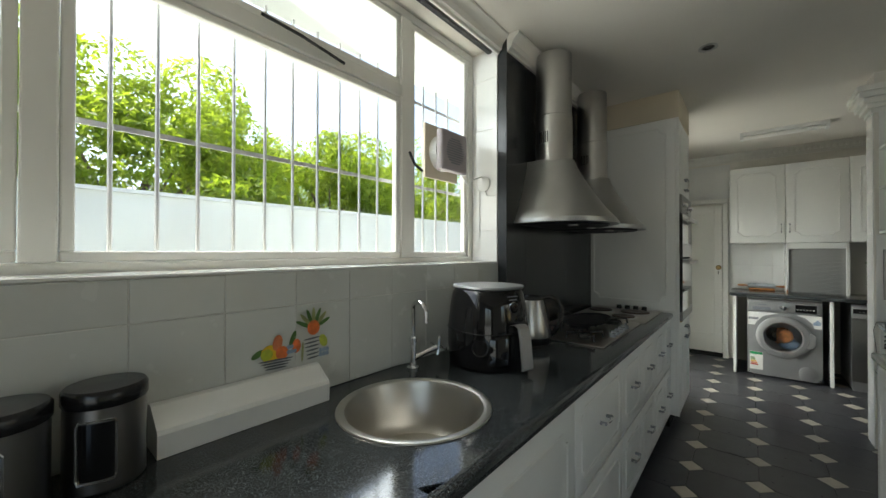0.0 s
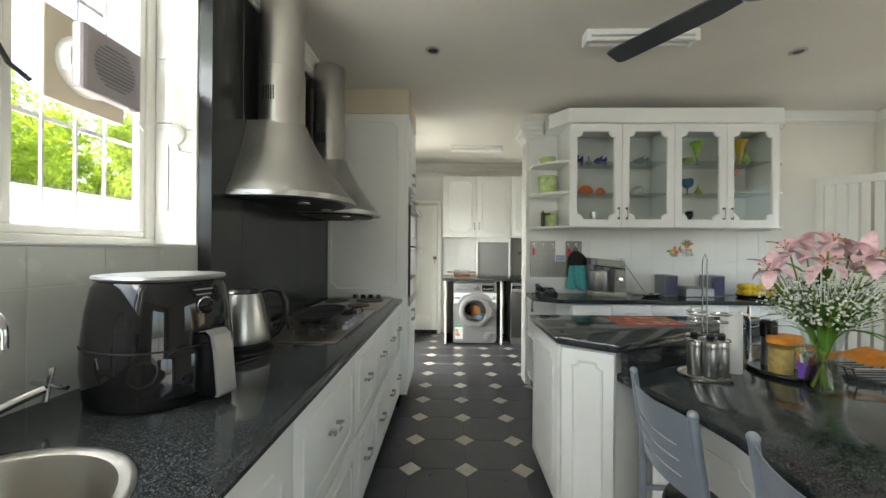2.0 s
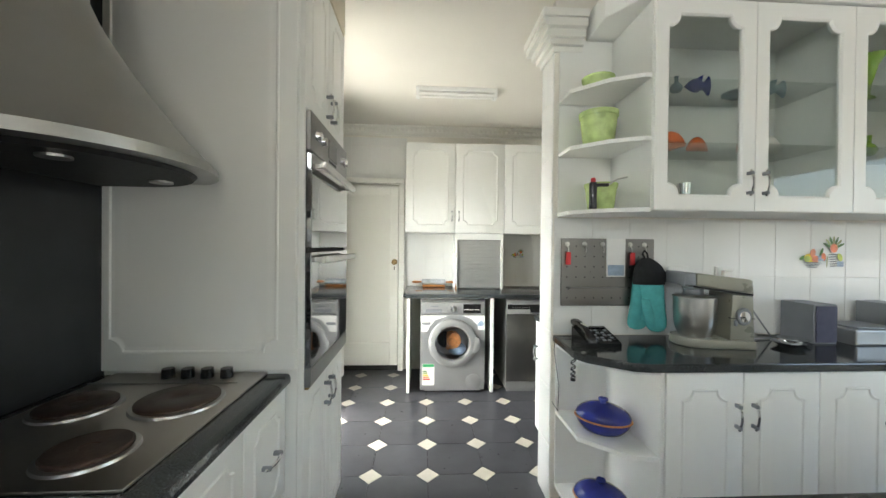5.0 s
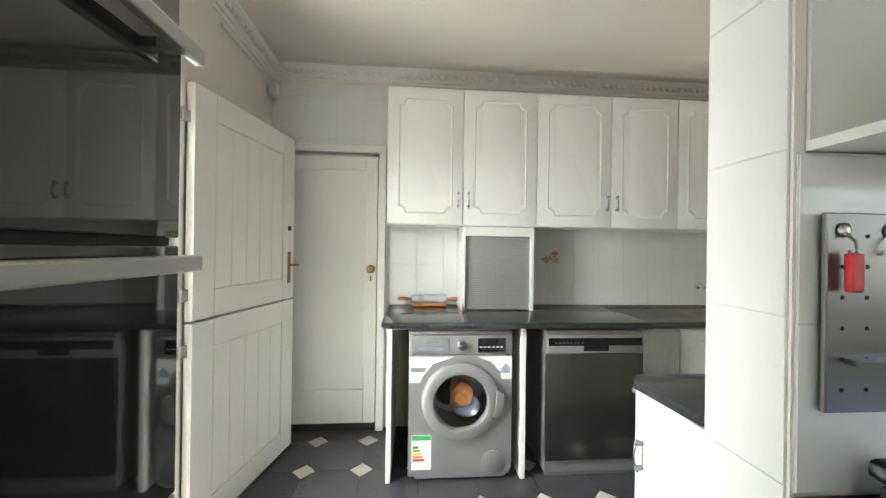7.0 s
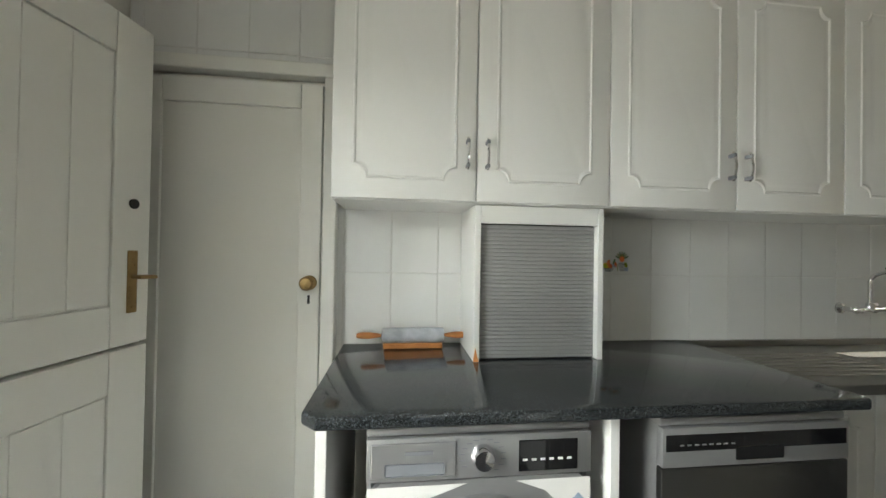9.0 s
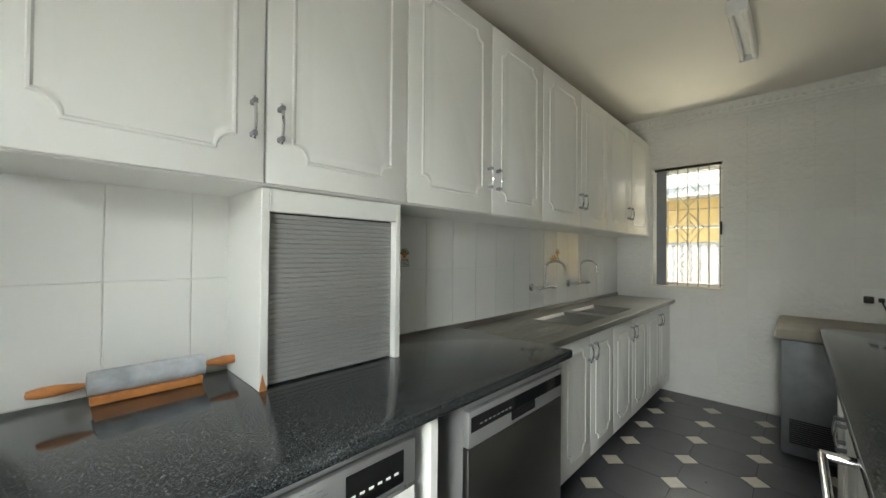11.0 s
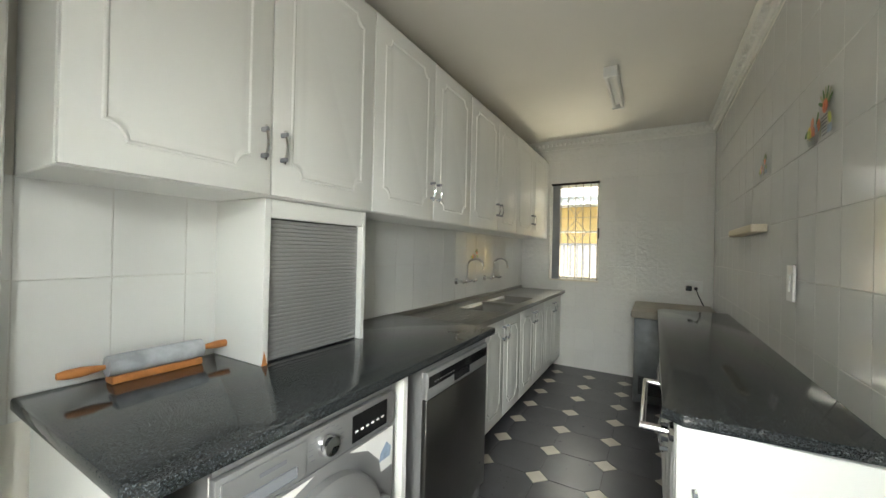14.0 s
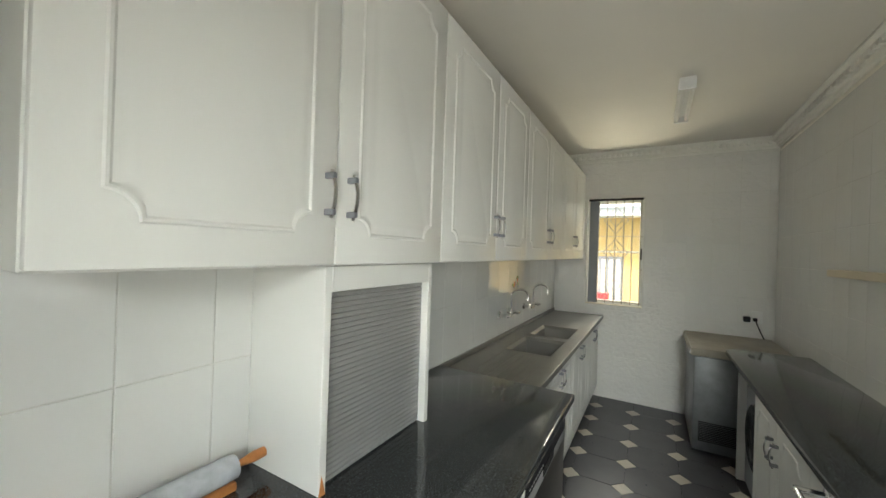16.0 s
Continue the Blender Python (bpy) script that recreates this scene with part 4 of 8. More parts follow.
def fruit_decal(m, s, seed=1):
    """A printed basket of fruit on a tile, as flat coloured shapes."""
    d = thing("fruit_decal", m.translation, "printed fruit basket motif on a tile", "tile motif", "fruit motifs")
    rnd = random.Random(seed)

    def blot(x, y, rx, ry, rot, material, z):
        pts = [(x + rx * math.cos(a) * math.cos(rot) - ry * math.sin(a) * math.sin(rot), y + rx * math.cos(a) * math.sin(rot) + ry * math.sin(a) * math.cos(rot)) for a in [2 * math.pi * i / 14 for i in range(14)]]
        part("motif", prism([(px * s, py * s) for px, py in pts], 0.0005 + z, 0.001 + z), material, d, m=m)
    blot(-0.33, 0.28, 0.1, 0.045, 0.5, LEAF, 0.0)
    blot(-0.14, 0.26, 0.15, 0.13, 0, YELLOW, 0.0002)
    blot(-0.04, 0.4, 0.075, 0.12, -0.2, ORANGE, 0.0004)
    blot(-0.2, 0.25, 0.09, 0.085, 0, LIME, 0.0006)
    blot(0.03, 0.24, 0.1, 0.1, 0, CORAL, 0.0008)
    blot(0.2, 0.42, 0.04, 0.13, -0.35, LEAF, 0.0)
    blot(0.26, 0.3, 0.07, 0.11, 0, CORAL, 0.0002)
    for i in range(5):
        blot(0.13 + 0.05 * (i % 3), 0.23 + 0.075 * (i // 3), 0.03, 0.033, 0, BLUEGREY, 0.001)
    for i in range(4):
        blot(-0.06, 0.15 - 0.04 * i, 0.27 - 0.035 * i, 0.014, -0.03, PRINT, 0.0012)
    for i in range(7):
        a = 0.45 + i * 0.37
        blot(0.55 + 0.19 * math.cos(a), 0.52 + 0.2 * math.sin(a), 0.15, 0.032, a, OLIVE if i % 2 else LEAF, 0.0001 * i)
    blot(0.55, 0.54, 0.11, 0.12, 0, CORAL, 0.0011)
    for i in range(6):
        blot(0.52 + 0.004 * i, 0.37 - 0.062 * i, 0.145 - 0.008 * i, 0.015, 0.06, PRINT, 0.0012)
    blot(0.73, 0.3, 0.07, 0.11, 0.4, LIME, 0.0004)
    for i in range(6):
        blot(0.68 + 0.06 * (i % 3), 0.08 + 0.07 * (i // 3), 0.035, 0.038, 0, BLUEGREY, 0.0009)
    blot(0.36, 0.18, 0.02, 0.16, -0.05, OLIVE, 0.0006)
    return d


BLUEGREY = mat("blue_grey_print", (0.3, 0.38, 0.5), 0.3, 0, 0.2, 30)
fruit_decal(face((-1.089, 0.265, 1.0), (0, 1, 0), (1, 0, 0)), 0.205)
fruit_decal(face((2.12, 3.589, 1.24), (1, 0, 0), (0, -1, 0)), 0.2, 2)
fruit_decal(face((1.04, 5.708, 1.22), (1, 0, 0), (0, -1, 0)), 0.11, 3)
fruit_decal(face((2.58, 5.708, 1.22), (1, 0, 0), (0, -1, 0)), 0.13, 4)
fruit_decal(face((2.16, 3.803, 1.74), (-1, 0, 0), (0, 1, 0)), 0.13, 5)
fruit_decal(face((1.42, 3.803, 1.72), (-1, 0, 0), (0, 1, 0)), 0.2, 6)

# ---- things on the window worktop ----
def canister(x, y):
    c_ = thing("canister", (x, y, 0.89), "steel canister with a black lid and clear window", "canister", "kitchen canisters")
    part("body", lathe([(0.062, 0), (0.066, 0.004), (0.066, 0.165), (0.06, 0.168)], (x, y, 0.89), 28), DWSTEEL, c_, soft=True)
    part("lid", lathe([(0.067, 0.166), (0.069, 0.17), (0.069, 0.193), (0.064, 0.2), (0.0, 0.201)], (x, y, 0.89), 28), BLACK, c_, "black domed lid", soft=True)
    a0 = -0.35
    n = 8
    for rr, zz0, zz1, st_ in ((0.0675, 0.03, 0.14, 0.42),):
        cols = [[(x + rr * math.cos(a0 + (i / n - 0.5) * st_ * 2), y + rr * math.sin(a0 + (i / n - 0.5) * st_ * 2), 0.89 + z) for i in range(n + 1)] for z in (zz0, zz1)]
        bm = bmesh.new()
        lo = [bm.verts.new(p) for p in cols[0]]
        hi = [bm.verts.new(p) for p in cols[1]]
        for i in range(n):
            bm.faces.new((lo[i], lo[i + 1], hi[i + 1], hi[i]))
        part("window_strip", bm, GLOSSB, c_, "dark clear window strip")
    rim = [(x + 0.069 * math.cos(a0 + s * 0.44), y + 0.069 * math.sin(a0 + s * 0.44), 0.89 + z) for s, z in ((-1, 0.035), (-0.9, 0.026), (0.9, 0.026), (1, 0.035), (1, 0.135), (0.9, 0.144), (-0.9, 0.144), (-1, 0.135))]
    part("window_rim", tube(rim, 0.0025, closed=True, seg=6), CHROME, c_)


canister(-1.005, -0.145)
canister(-0.985, -0.29)
disp = thing("wrap_dispenser", (-1.05, 0.15, 0.89), "long white cling-wrap dispenser box with a sloping lid", "dispenser")
prof = [(-1.09, 0.891), (-1.0, 0.891), (-0.998, 0.945), (-1.004, 0.955), (-1.06, 0.995), (-1.078, 0.998), (-1.09, 0.99)]
part("box", loft([[(x, y_, z) for x, z in prof] for y_ in (-0.06, 0.375)]), WHITEP, disp)
part("end_cap", loft([[(x, y_, z) for x, z in prof] for y_ in (0.3755, 0.382)]), WHITEP, disp)
af = thing("air_fryer", (-0.84, 1.06, 0.89), "glossy black air fryer with a grey basket handle", "air fryer")


def squircle(cx, cy, rx, ry, z, n=32, p=2.6):
    return [(cx + rx * math.copysign(abs(math.cos(2 * math.pi * i / n)) ** (2 / p), math.cos(2 * math.pi * i / n)), cy + ry * math.copysign(abs(math.sin(2 * math.pi * i / n)) ** (2 / p), math.sin(2 * math.pi * i / n)), z) for i in range(n)]


ax, ay = -0.845, 1.06
part("body", loft([squircle(ax, ay, rx, ry, 0.89 + z) for rx, ry, z in ((0.14, 0.135, 0), (0.155, 0.15, 0.006), (0.165, 0.158, 0.09), (0.163, 0.156, 0.16), (0.156, 0.148, 0.24), (0.145, 0.138, 0.3), (0.135, 0.128, 0.318))]), GLOSSB, af, soft=True)
part("lid", loft([squircle(ax, ay, rx, ry, 0.89 + z) for rx, ry, z in ((0.14, 0.133, 0.319), (0.146, 0.139, 0.325), (0.143, 0.136, 0.332), (0.05, 0.045, 0.336))]), APPL, af, "grey top plate", soft=True)
part("basket_front", loft([squircle(ax + 0.012, ay, rx, ry, 0.89 + z) for rx, ry, z in ((0.15, 0.13, 0.02), (0.16, 0.14, 0.03), (0.162, 0.142, 0.13), (0.155, 0.135, 0.145))]), GLOSSB, af, soft=True)
part("seam", loft([squircle(ax, ay, 0.1655, 0.1585, 0.89 + z) for z in (0.148, 0.1515)]), DARK, af, "dark seam above the basket")
grip_path = ((0.0, 1.072), (0.026, 1.078), (0.044, 1.066), (0.054, 1.02), (0.062, 0.95), (0.066, 0.915), (0.06, 0.908))
part("handle", loft([[(ax + 0.155 + o, ay - 0.024, z), (ax + 0.155 + o + 0.014, ay - 0.026, z + 0.002), (ax + 0.155 + o + 0.014, ay + 0.026, z + 0.002), (ax + 0.155 + o, ay + 0.024, z)] for o, z in grip_path]), APPL, af, "grey pull handle", soft=True)
part("handle_core", loft([[(ax + 0.15, ay - 0.02, z), (ax + 0.154 + o, ay - 0.02, z), (ax + 0.154 + o, ay + 0.02, z), (ax + 0.15, ay + 0.02, z)] for o, z in ((0.02, 1.066), (0.04, 1.05), (0.052, 0.99), (0.062, 0.915), (0.02, 0.905))]), GLOSSB, af, "black inside of the handle")
for k_, (w_, z_) in enumerate(((0.028, 1.185), (0.022, 1.172))):
    part("print_bar", box(-w_, -0.0022, 0, w_, 0.0022, 0.0008), GREYP, af, m=face((ax + 0.1555 + 0.003 * (1 - k_) * -1, ay - 0.005, z_), (0, 1, 0), (1, 0, 0.1)))
part("dial", lathe([(0.021, 0), (0.021, 0.01), (0.016, 0.014), (0, 0.0145)], seg=20, m=face((ax + 0.152, ay, 1.14), (0, 1, 0), (1, 0, 0.1))), GLOSSB, af, soft=True)
part("dial_ring", lathe([(0.024, 0), (0.024, 0.004), (0.0205, 0.005)], seg=24, m=face((ax + 0.151, ay, 1.14), (0, 1, 0), (1, 0, 0.1))), CHROME, af)
af.rotation_euler = (0, 0, radians(-15))
kx, ky = -0.832, 1.445
ke = thing("kettle", (kx, ky, 0.89), "brushed steel electric kettle with a black handle", "kettle")
part("base", lathe([(0.098, 0), (0.1, 0.004), (0.098, 0.014), (0.09, 0.018)], (kx, ky, 0.89), 32), BLACK, ke, soft=True)
part("foot_band", lathe([(0.093, 0.0185), (0.096, 0.024), (0.0955, 0.046), (0.09, 0.048)], (kx, ky, 0.89), 36), BLACK, ke, "black plastic foot band", soft=True)
part("jug", lathe([(0.0935, 0.0485), (0.0945, 0.052), (0.093, 0.08), (0.088, 0.12), (0.08, 0.165), (0.071, 0.205), (0.064, 0.232)], (kx, ky, 0.89), 40), STEEL, ke, soft=True)
part("lid", lathe([(0.0635, 0.2325), (0.064, 0.237), (0.058, 0.245), (0.04, 0.252), (0.015, 0.255), (0, 0.2555)], (kx, ky, 0.89), 30), BLACK, ke, "black domed lid", soft=True)
part("spout", loft([[(kx - 0.022, ky - 0.074, 1.05), (kx + 0.022, ky - 0.074, 1.05), (kx, ky - 0.088, 1.05)], [(kx - 0.03, ky - 0.056, 1.12), (kx + 0.03, ky - 0.056, 1.12), (kx, ky - 0.112, 1.118)]]), STEEL, ke)
spine = [(kx, ky + 0.05, 1.125), (kx, ky + 0.09, 1.136), (kx, ky + 0.128, 1.124), (kx, ky + 0.148, 1.085), (kx, ky + 0.15, 1.04), (kx, ky + 0.138, 0.995), (kx, ky + 0.116, 0.96), (kx, ky + 0.092, 0.945)]
part("handle", loft([[(p[0] + 0.017 * math.cos(a), p[1] + 0.012 * math.sin(a) * math.cos(q), p[2] + 0.012 * math.sin(a) * math.sin(q)) for a in [2 * math.pi * i / 12 for i in range(12)]] for p, q in zip(spine, (1.4, 1.45, 0.75, 0.2, -0.1, -0.5, -0.8, -1.1))]), BLACK, ke, "black looped handle", soft=True)
part("handle_spine", loft([[(kx - 0.022, ky + r_ - 0.012, 0.89 + z), (kx + 0.022, ky + r_ - 0.012, 0.89 + z), (kx + 0.018, ky + r_ + 0.007, 0.89 + z), (kx - 0.018, ky + r_ + 0.007, 0.89 + z)] for r_, z in ((0.0935, 0.05), (0.092, 0.085), (0.086, 0.125), (0.079, 0.165), (0.07, 0.205), (0.063, 0.234))]), BLACK, ke, "black strip behind the handle")
part("badge", box(-0.012, -0.003, 0, 0.012, 0.003, 0.001), GREYP, ke, m=face((kx + 0.077, ky - 0.058, 0.925), (0.6, 0.8, 0), (0.8, -0.6, 0)))
part("cable", tube([(kx + 0.05, ky - 0.1, 0.895), (kx + 0.13, ky - 0.1, 0.895), (kx + 0.17, ky - 0.02, 0.895), (kx + 0.1, ky + 0.06, 0.895)], 0.004), BLACK, ke)
ke.rotation_euler = (0, 0, radians(-62))

# ---- hobs ----
gh = thing("gas_hob", (-0.76, 2.0, 0.89), "steel gas hob with cast iron pan supports", "hob")
part("plate", box(-1.0, 1.60, 0.8905, -0.52, 2.40, 0.898, 0.003), HOBST, gh, soft=True)
for bx, by, r in ((-0.9, 1.75, 0.045), (-0.66, 1.74, 0.035), (-0.78, 2.0, 0.06), (-0.9, 2.25, 0.035), (-0.66, 2.26, 0.045)):
    part("burner", lathe([(r, 0), (r, 0.012), (r * 0.8, 0.018), (r * 0.78, 0.024), (0, 0.025)], (bx, by, 0.898), 20), IRON, gh, soft=True)
    for q in range(4):
        a = math.pi / 4 + q * math.pi / 2
        part("pan_support", tube([(bx + 0.03 * math.cos(a), by + 0.03 * math.sin(a), 0.93), (bx + 0.1 * math.cos(a), by + 0.1 * math.sin(a), 0.93), (bx + 0.105 * math.cos(a), by + 0.105 * math.sin(a), 0.9)], 0.006, seg=6), IRON, gh)
for i in range(5):
    part("knob", lathe([(0.019, 0), (0.018, 0.02), (0.008, 0.022), (0.007, 0.034), (0, 0.035)], (-0.55, 1.86 + i * 0.07, 0.898), 16), GREYP, gh, soft=True)
gp = thing("griddle_pan", (-0.74, 2.02, 0.93), "oval black cast iron griddle pan on the gas hob", "pan")
part("pan", loft([[(-0.74 + rx * math.cos(2 * math.pi * i / 28), 2.02 + ry * math.sin(2 * math.pi * i / 28), z) for i in range(28)] for rx, ry, z in ((0.1, 0.2, 0.937), (0.115, 0.22, 0.941), (0.125, 0.235, 0.958), (0.12, 0.23, 0.958), (0.11, 0.215, 0.946))]), IRON, gp, soft=True)
for i in range(9):
    part("ridge", box(-0.83, 1.86 + i * 0.04 - 0.004, 0.946, -0.65, 1.86 + i * 0.04 + 0.004, 0.95), IRON, gp)
eh = thing("electric_hob", (-0.76, 2.68, 0.89), "steel electric hob with two solid plates", "hob")
part("plate", box(-1.0, 2.42, 0.8905, -0.50, 3.03, 0.898, 0.003), HOBST, eh, soft=True)
PLATE = mat("worn_brown_hotplate", (0.07, 0.045, 0.035), 0.45, 0.4, 0.3, 20, 0.05, 90)
for bx, by, r in ((-0.64, 2.79, 0.1), (-0.88, 2.76, 0.085), (-0.66, 2.54, 0.075)):
    part("hotplate_ring", lathe([(r + 0.012, 0), (r + 0.01, 0.006), (r, 0.007)], (bx, by, 0.898), 32), STEEL, eh, soft=True)
    part("hotplate", lathe([(r, 0), (r, 0.012), (r * 0.95, 0.015), (r * 0.25, 0.014), (r * 0.22, 0.012), (0, 0.012)], (bx, by, 0.899), 32), PLATE, eh, "worn brown solid hotplate", soft=True)
for i in range(4):
    part("knob", lathe([(0.02, 0), (0.018, 0.03), (0, 0.031)], (-0.80 + i * 0.062, 2.985, 0.898), 16), BLACK, eh, soft=True)
part("edge_trim", box(-1.0, 2.925, 0.8985, -0.55, 2.93, 0.902), STEEL, eh)

# ---- on the wall run worktop ----
pb = thing("peg_board", (0.98, 3.585, 1.04), "perforated steel peg board with hooks and a card", "peg board")
part("board", box(0.735, 3.574, 1.04, 1.225, 3.584, 1.385, 0.002, seg=1), DWSTEEL, pb)
for i in range(10):
    for j in range(6):
        part("hole", lathe([(0.004, 0), (0.004, 0.0008)], seg=6, m=face((0.765 + i * 0.047, 3.574, 1.08 + j * 0.053), (1, 0, 0), (0, -1, 0))), DARK, pb)
part("ledge", box(0.77, 3.55, 1.125, 1.07, 3.574, 1.135), DWSTEEL, pb)
for x in (0.765, 0.855, 0.95, 1.095, 1.17):
    hk = part("hook", lathe([(0.012, 0), (0.013, 0.003), (0.008, 0.006), (0, 0.006)], seg=14, m=face((x, 3.574, 1.355), (1, 0, 0), (0, -1, 0))), STEEL, pb, "round steel hook", soft=True)
    part("hook_wire", tube([(x, 3.57, 1.35), (x, 3.556, 1.335), (x, 3.553, 1.318), (x, 3.56, 1.312), (x, 3.565, 1.32)], 0.0022, seg=6), STEEL, pb, soft=True)
part("card", box(0.97, 3.568, 1.19, 1.068, 3.5735, 1.385), PAPER, pb, "white postcard with a blue sea picture")
part("card_print", box(0.976, 3.567, 1.195, 1.062, 3.568, 1.25), BLUEGREY, pb)
for x in (0.765, 1.1):
    part("key_tag", box(x - 0.012, 3.55, 1.25, x + 0.012, 3.565, 1.315, 0.004), RED, pb, "red key tag")
CLOTHB = mat("black_cloth", (0.012, 0.012, 0.013), 0.9, 0, 0.2, 30, 0.3, 220)
gl = thing("oven_glove", (1.2, 3.56, 0.89), "teal quilted oven gloves with a black cuff", "oven glove")


def mitt(name, cx, y0, tilt, tips, thumb):
    """One hanging mitten: a flat rounded bag tapering to the cuff, with a short thumb."""
    rows = ((0.012, 0.0), (0.035, 0.006), (0.052, 0.025), (0.058, 0.06), (0.056, 0.11), (0.058, 0.17), (0.062, 0.235))
    part(name, loft([[(cx + tilt * z + r * math.cos(a), y0 + (0.008 + 0.16 * r) * math.sin(a), tips + z) for a in [2 * math.pi * i / 22 for i in range(22)]] for r, z in rows]), TEAL, gl, soft=True)
    rows = ((0.008, 0.0), (0.02, 0.006), (0.026, 0.03), (0.026, 0.07), (0.02, 0.12))
    part("glove_thumb", loft([[(cx + thumb + tilt * z * 2 + r * math.cos(a), y0 - 0.012 + 0.014 * math.sin(a), tips + 0.045 + z) for a in [2 * math.pi * i / 16 for i in range(16)]] for r, z in rows]), TEAL, gl, soft=True)


mitt("glove", 1.118, 3.545, 0.16, 0.925, 0.03)
mitt("glove", 1.208, 3.518, -0.12, 0.918, -0.04)
part("cuff", loft([[(1.165 + rx * math.cos(2 * math.pi * i / 22) + ox, 3.53 + ry * math.sin(2 * math.pi * i / 22), z) for i in range(22)] for rx, ry, ox, z in ((0.082, 0.03, 0.005, 1.155), (0.086, 0.032, 0.008, 1.18), (0.084, 0.032, 0.008, 1.215), (0.066, 0.03, 0.002, 1.25), (0.045, 0.026, -0.004, 1.272), (0.02, 0.018, -0.01, 1.288))]), CLOTHB, gl, "black cloth cuff", soft=True)
part("hanging_loop", tube([(1.15, 3.53, 1.28), (1.145, 3.545, 1.31), (1.158, 3.55, 1.325), (1.17, 3.545, 1.31), (1.165, 3.53, 1.28)], 0.005, seg=6), CLOTHB, gl)
CLEARPL = clear("clear_plastic", (0.95, 0.95, 0.95), 0.05)
mx_ = thing("stand_mixer", (1.43, 3.4, RT), "grey stand mixer with a steel bowl", "mixer")
half = [(1.62, 3.275), (1.62, 3.485), (1.385, 3.485)] + [(1.385 + 0.105 * math.cos(a), 3.38 + 0.105 * math.sin(a)) for a in [math.pi / 2 + math.pi * i / 14 for i in range(1, 14)]] + [(1.385, 3.275)]
part("base", prism(half, RT, RT + 0.034, bevel=0.006), MIXER, mx_, soft=True)


def side_block(name, outline, y0, y1, material, label="", bevel=0.008):
    """A block with the given x-z outline, as deep as y0 to y1."""
    b = prism(outline, -y1, -y0, bevel=bevel)
    return part(name, b, material, mx_, label, soft=True, m=Matrix(((1, 0, 0, 0), (0, 0, -1, 0), (0, 1, 0, RT), (0, 0, 0, 1))))


side_block("column", [(1.505, 0.03), (1.62, 0.03), (1.611, 0.206), (1.515, 0.212)], 3.285, 3.475, MIXER)
side_block("head", [(1.347, 0.241), (1.61, 0.214), (1.604, 0.266), (1.59, 0.272), (1.347, 0.291)], 3.28, 3.48, MIXER)
side_block("nose_cap", [(1.29, 0.243), (1.345, 0.241), (1.345, 0.292), (1.296, 0.293), (1.29, 0.288)], 3.28, 3.48, GREYP, "darker grey nose cap")
side_block("seam_strip", [(1.36, 0.232), (1.609, 0.207), (1.609, 0.214), (1.36, 0.2395)], 3.284, 3.476, DARK, "dark seam below the head", 0.001)
side_block("column_seam", [(1.506, 0.118), (1.617, 0.118), (1.617, 0.1205), (1.506, 0.1205)], 3.2835, 3.3, DARK, "", 0.0)
part("attachment_hub", lathe([(0.045, 0.2), (0.045, 0.222), (0.052, 0.226), (0.052, 0.24)], (1.385, 3.38, RT), 24), GREYP, mx_, soft=True)
part("bowl", lathe([(0.07, 0.034), (0.074, 0.036), (0.076, 0.046), (0.083, 0.055), (0.092, 0.085), (0.096, 0.13), (0.0965, 0.188), (0.1, 0.19), (0.1, 0.193), (0.094, 0.193), (0.093, 0.13), (0.08, 0.06), (0.0, 0.05)], (1.392, 3.38, RT), 40, cap=False), STEEL, mx_, "polished steel bowl", soft=True)
part("splash_guard", lathe([(0.095, 0.195), (0.09, 0.203), (0.05, 0.207)], (1.392, 3.38, RT), 32, cap=False), CLEARPL, mx_, "clear plastic splash guard", soft=True)
part("dial", lathe([(0.034, 0), (0.034, 0.012), (0.029, 0.018), (0.024, 0.018)], seg=24, m=face((1.562, 3.287, RT + 0.128), (1, 0, 0), (0, -1, 0))), GREYP, mx_, "grey speed dial", soft=True)
part("dial_face", lathe([(0.024, 0), (0.021, 0.006), (0, 0.007)], seg=20, m=face((1.562, 3.271, RT + 0.128), (1, 0, 0), (0, -1, 0))), CHROME, mx_, "chrome dial centre")
part("lever", box(1.52, 3.275, RT + 0.09, 1.535, 3.287, RT + 0.115, 0.004), GREYP, mx_)
mx_.location, mx_.rotation_euler, mx_.scale = (1.37, 3.44, RT), (0, 0, radians(-9)), (0.92, 0.94, 1.17)
ph = thing("telephone", (0.88, 3.4, RT), "black corded desk telephone", "telephone")
def phone_slope(x, y):
    return RT + 0.024 + (y - 3.29) * 0.26


rings = [[(x, 3.29, RT), (x, 3.49, RT), (x, 3.49, phone_slope(x, 3.49)), (x, 3.48, phone_slope(x, 3.485)), (x, 3.295, phone_slope(x, 3.295)), (x, 3.29, phone_slope(x, 3.28))] for x in (0.795, 0.8, 0.985, 0.99)]
part("base", loft(rings), BLACK, ph, soft=True)
grip = []
for y_, up, r_ in ((3.268, 0.012, 0.018), (3.275, 0.018, 0.026), (3.31, 0.024, 0.027), (3.33, 0.036, 0.019), (3.39, 0.042, 0.017), (3.45, 0.036, 0.019), (3.475, 0.024, 0.027), (3.51, 0.018, 0.026), (3.516, 0.012, 0.018)):
    z_ = phone_slope(0, y_) + up
    grip.append([(0.822 + r_ * math.copysign(abs(math.cos(a)) ** 0.6, math.cos(a)), y_, z_ + 0.75 * r_ * math.copysign(abs(math.sin(a)) ** 0.6, math.sin(a))) for a in [2 * math.pi * (i + 0.5) / 16 for i in range(16)]])
part("receiver", loft(grip), BLACK, ph, soft=True)
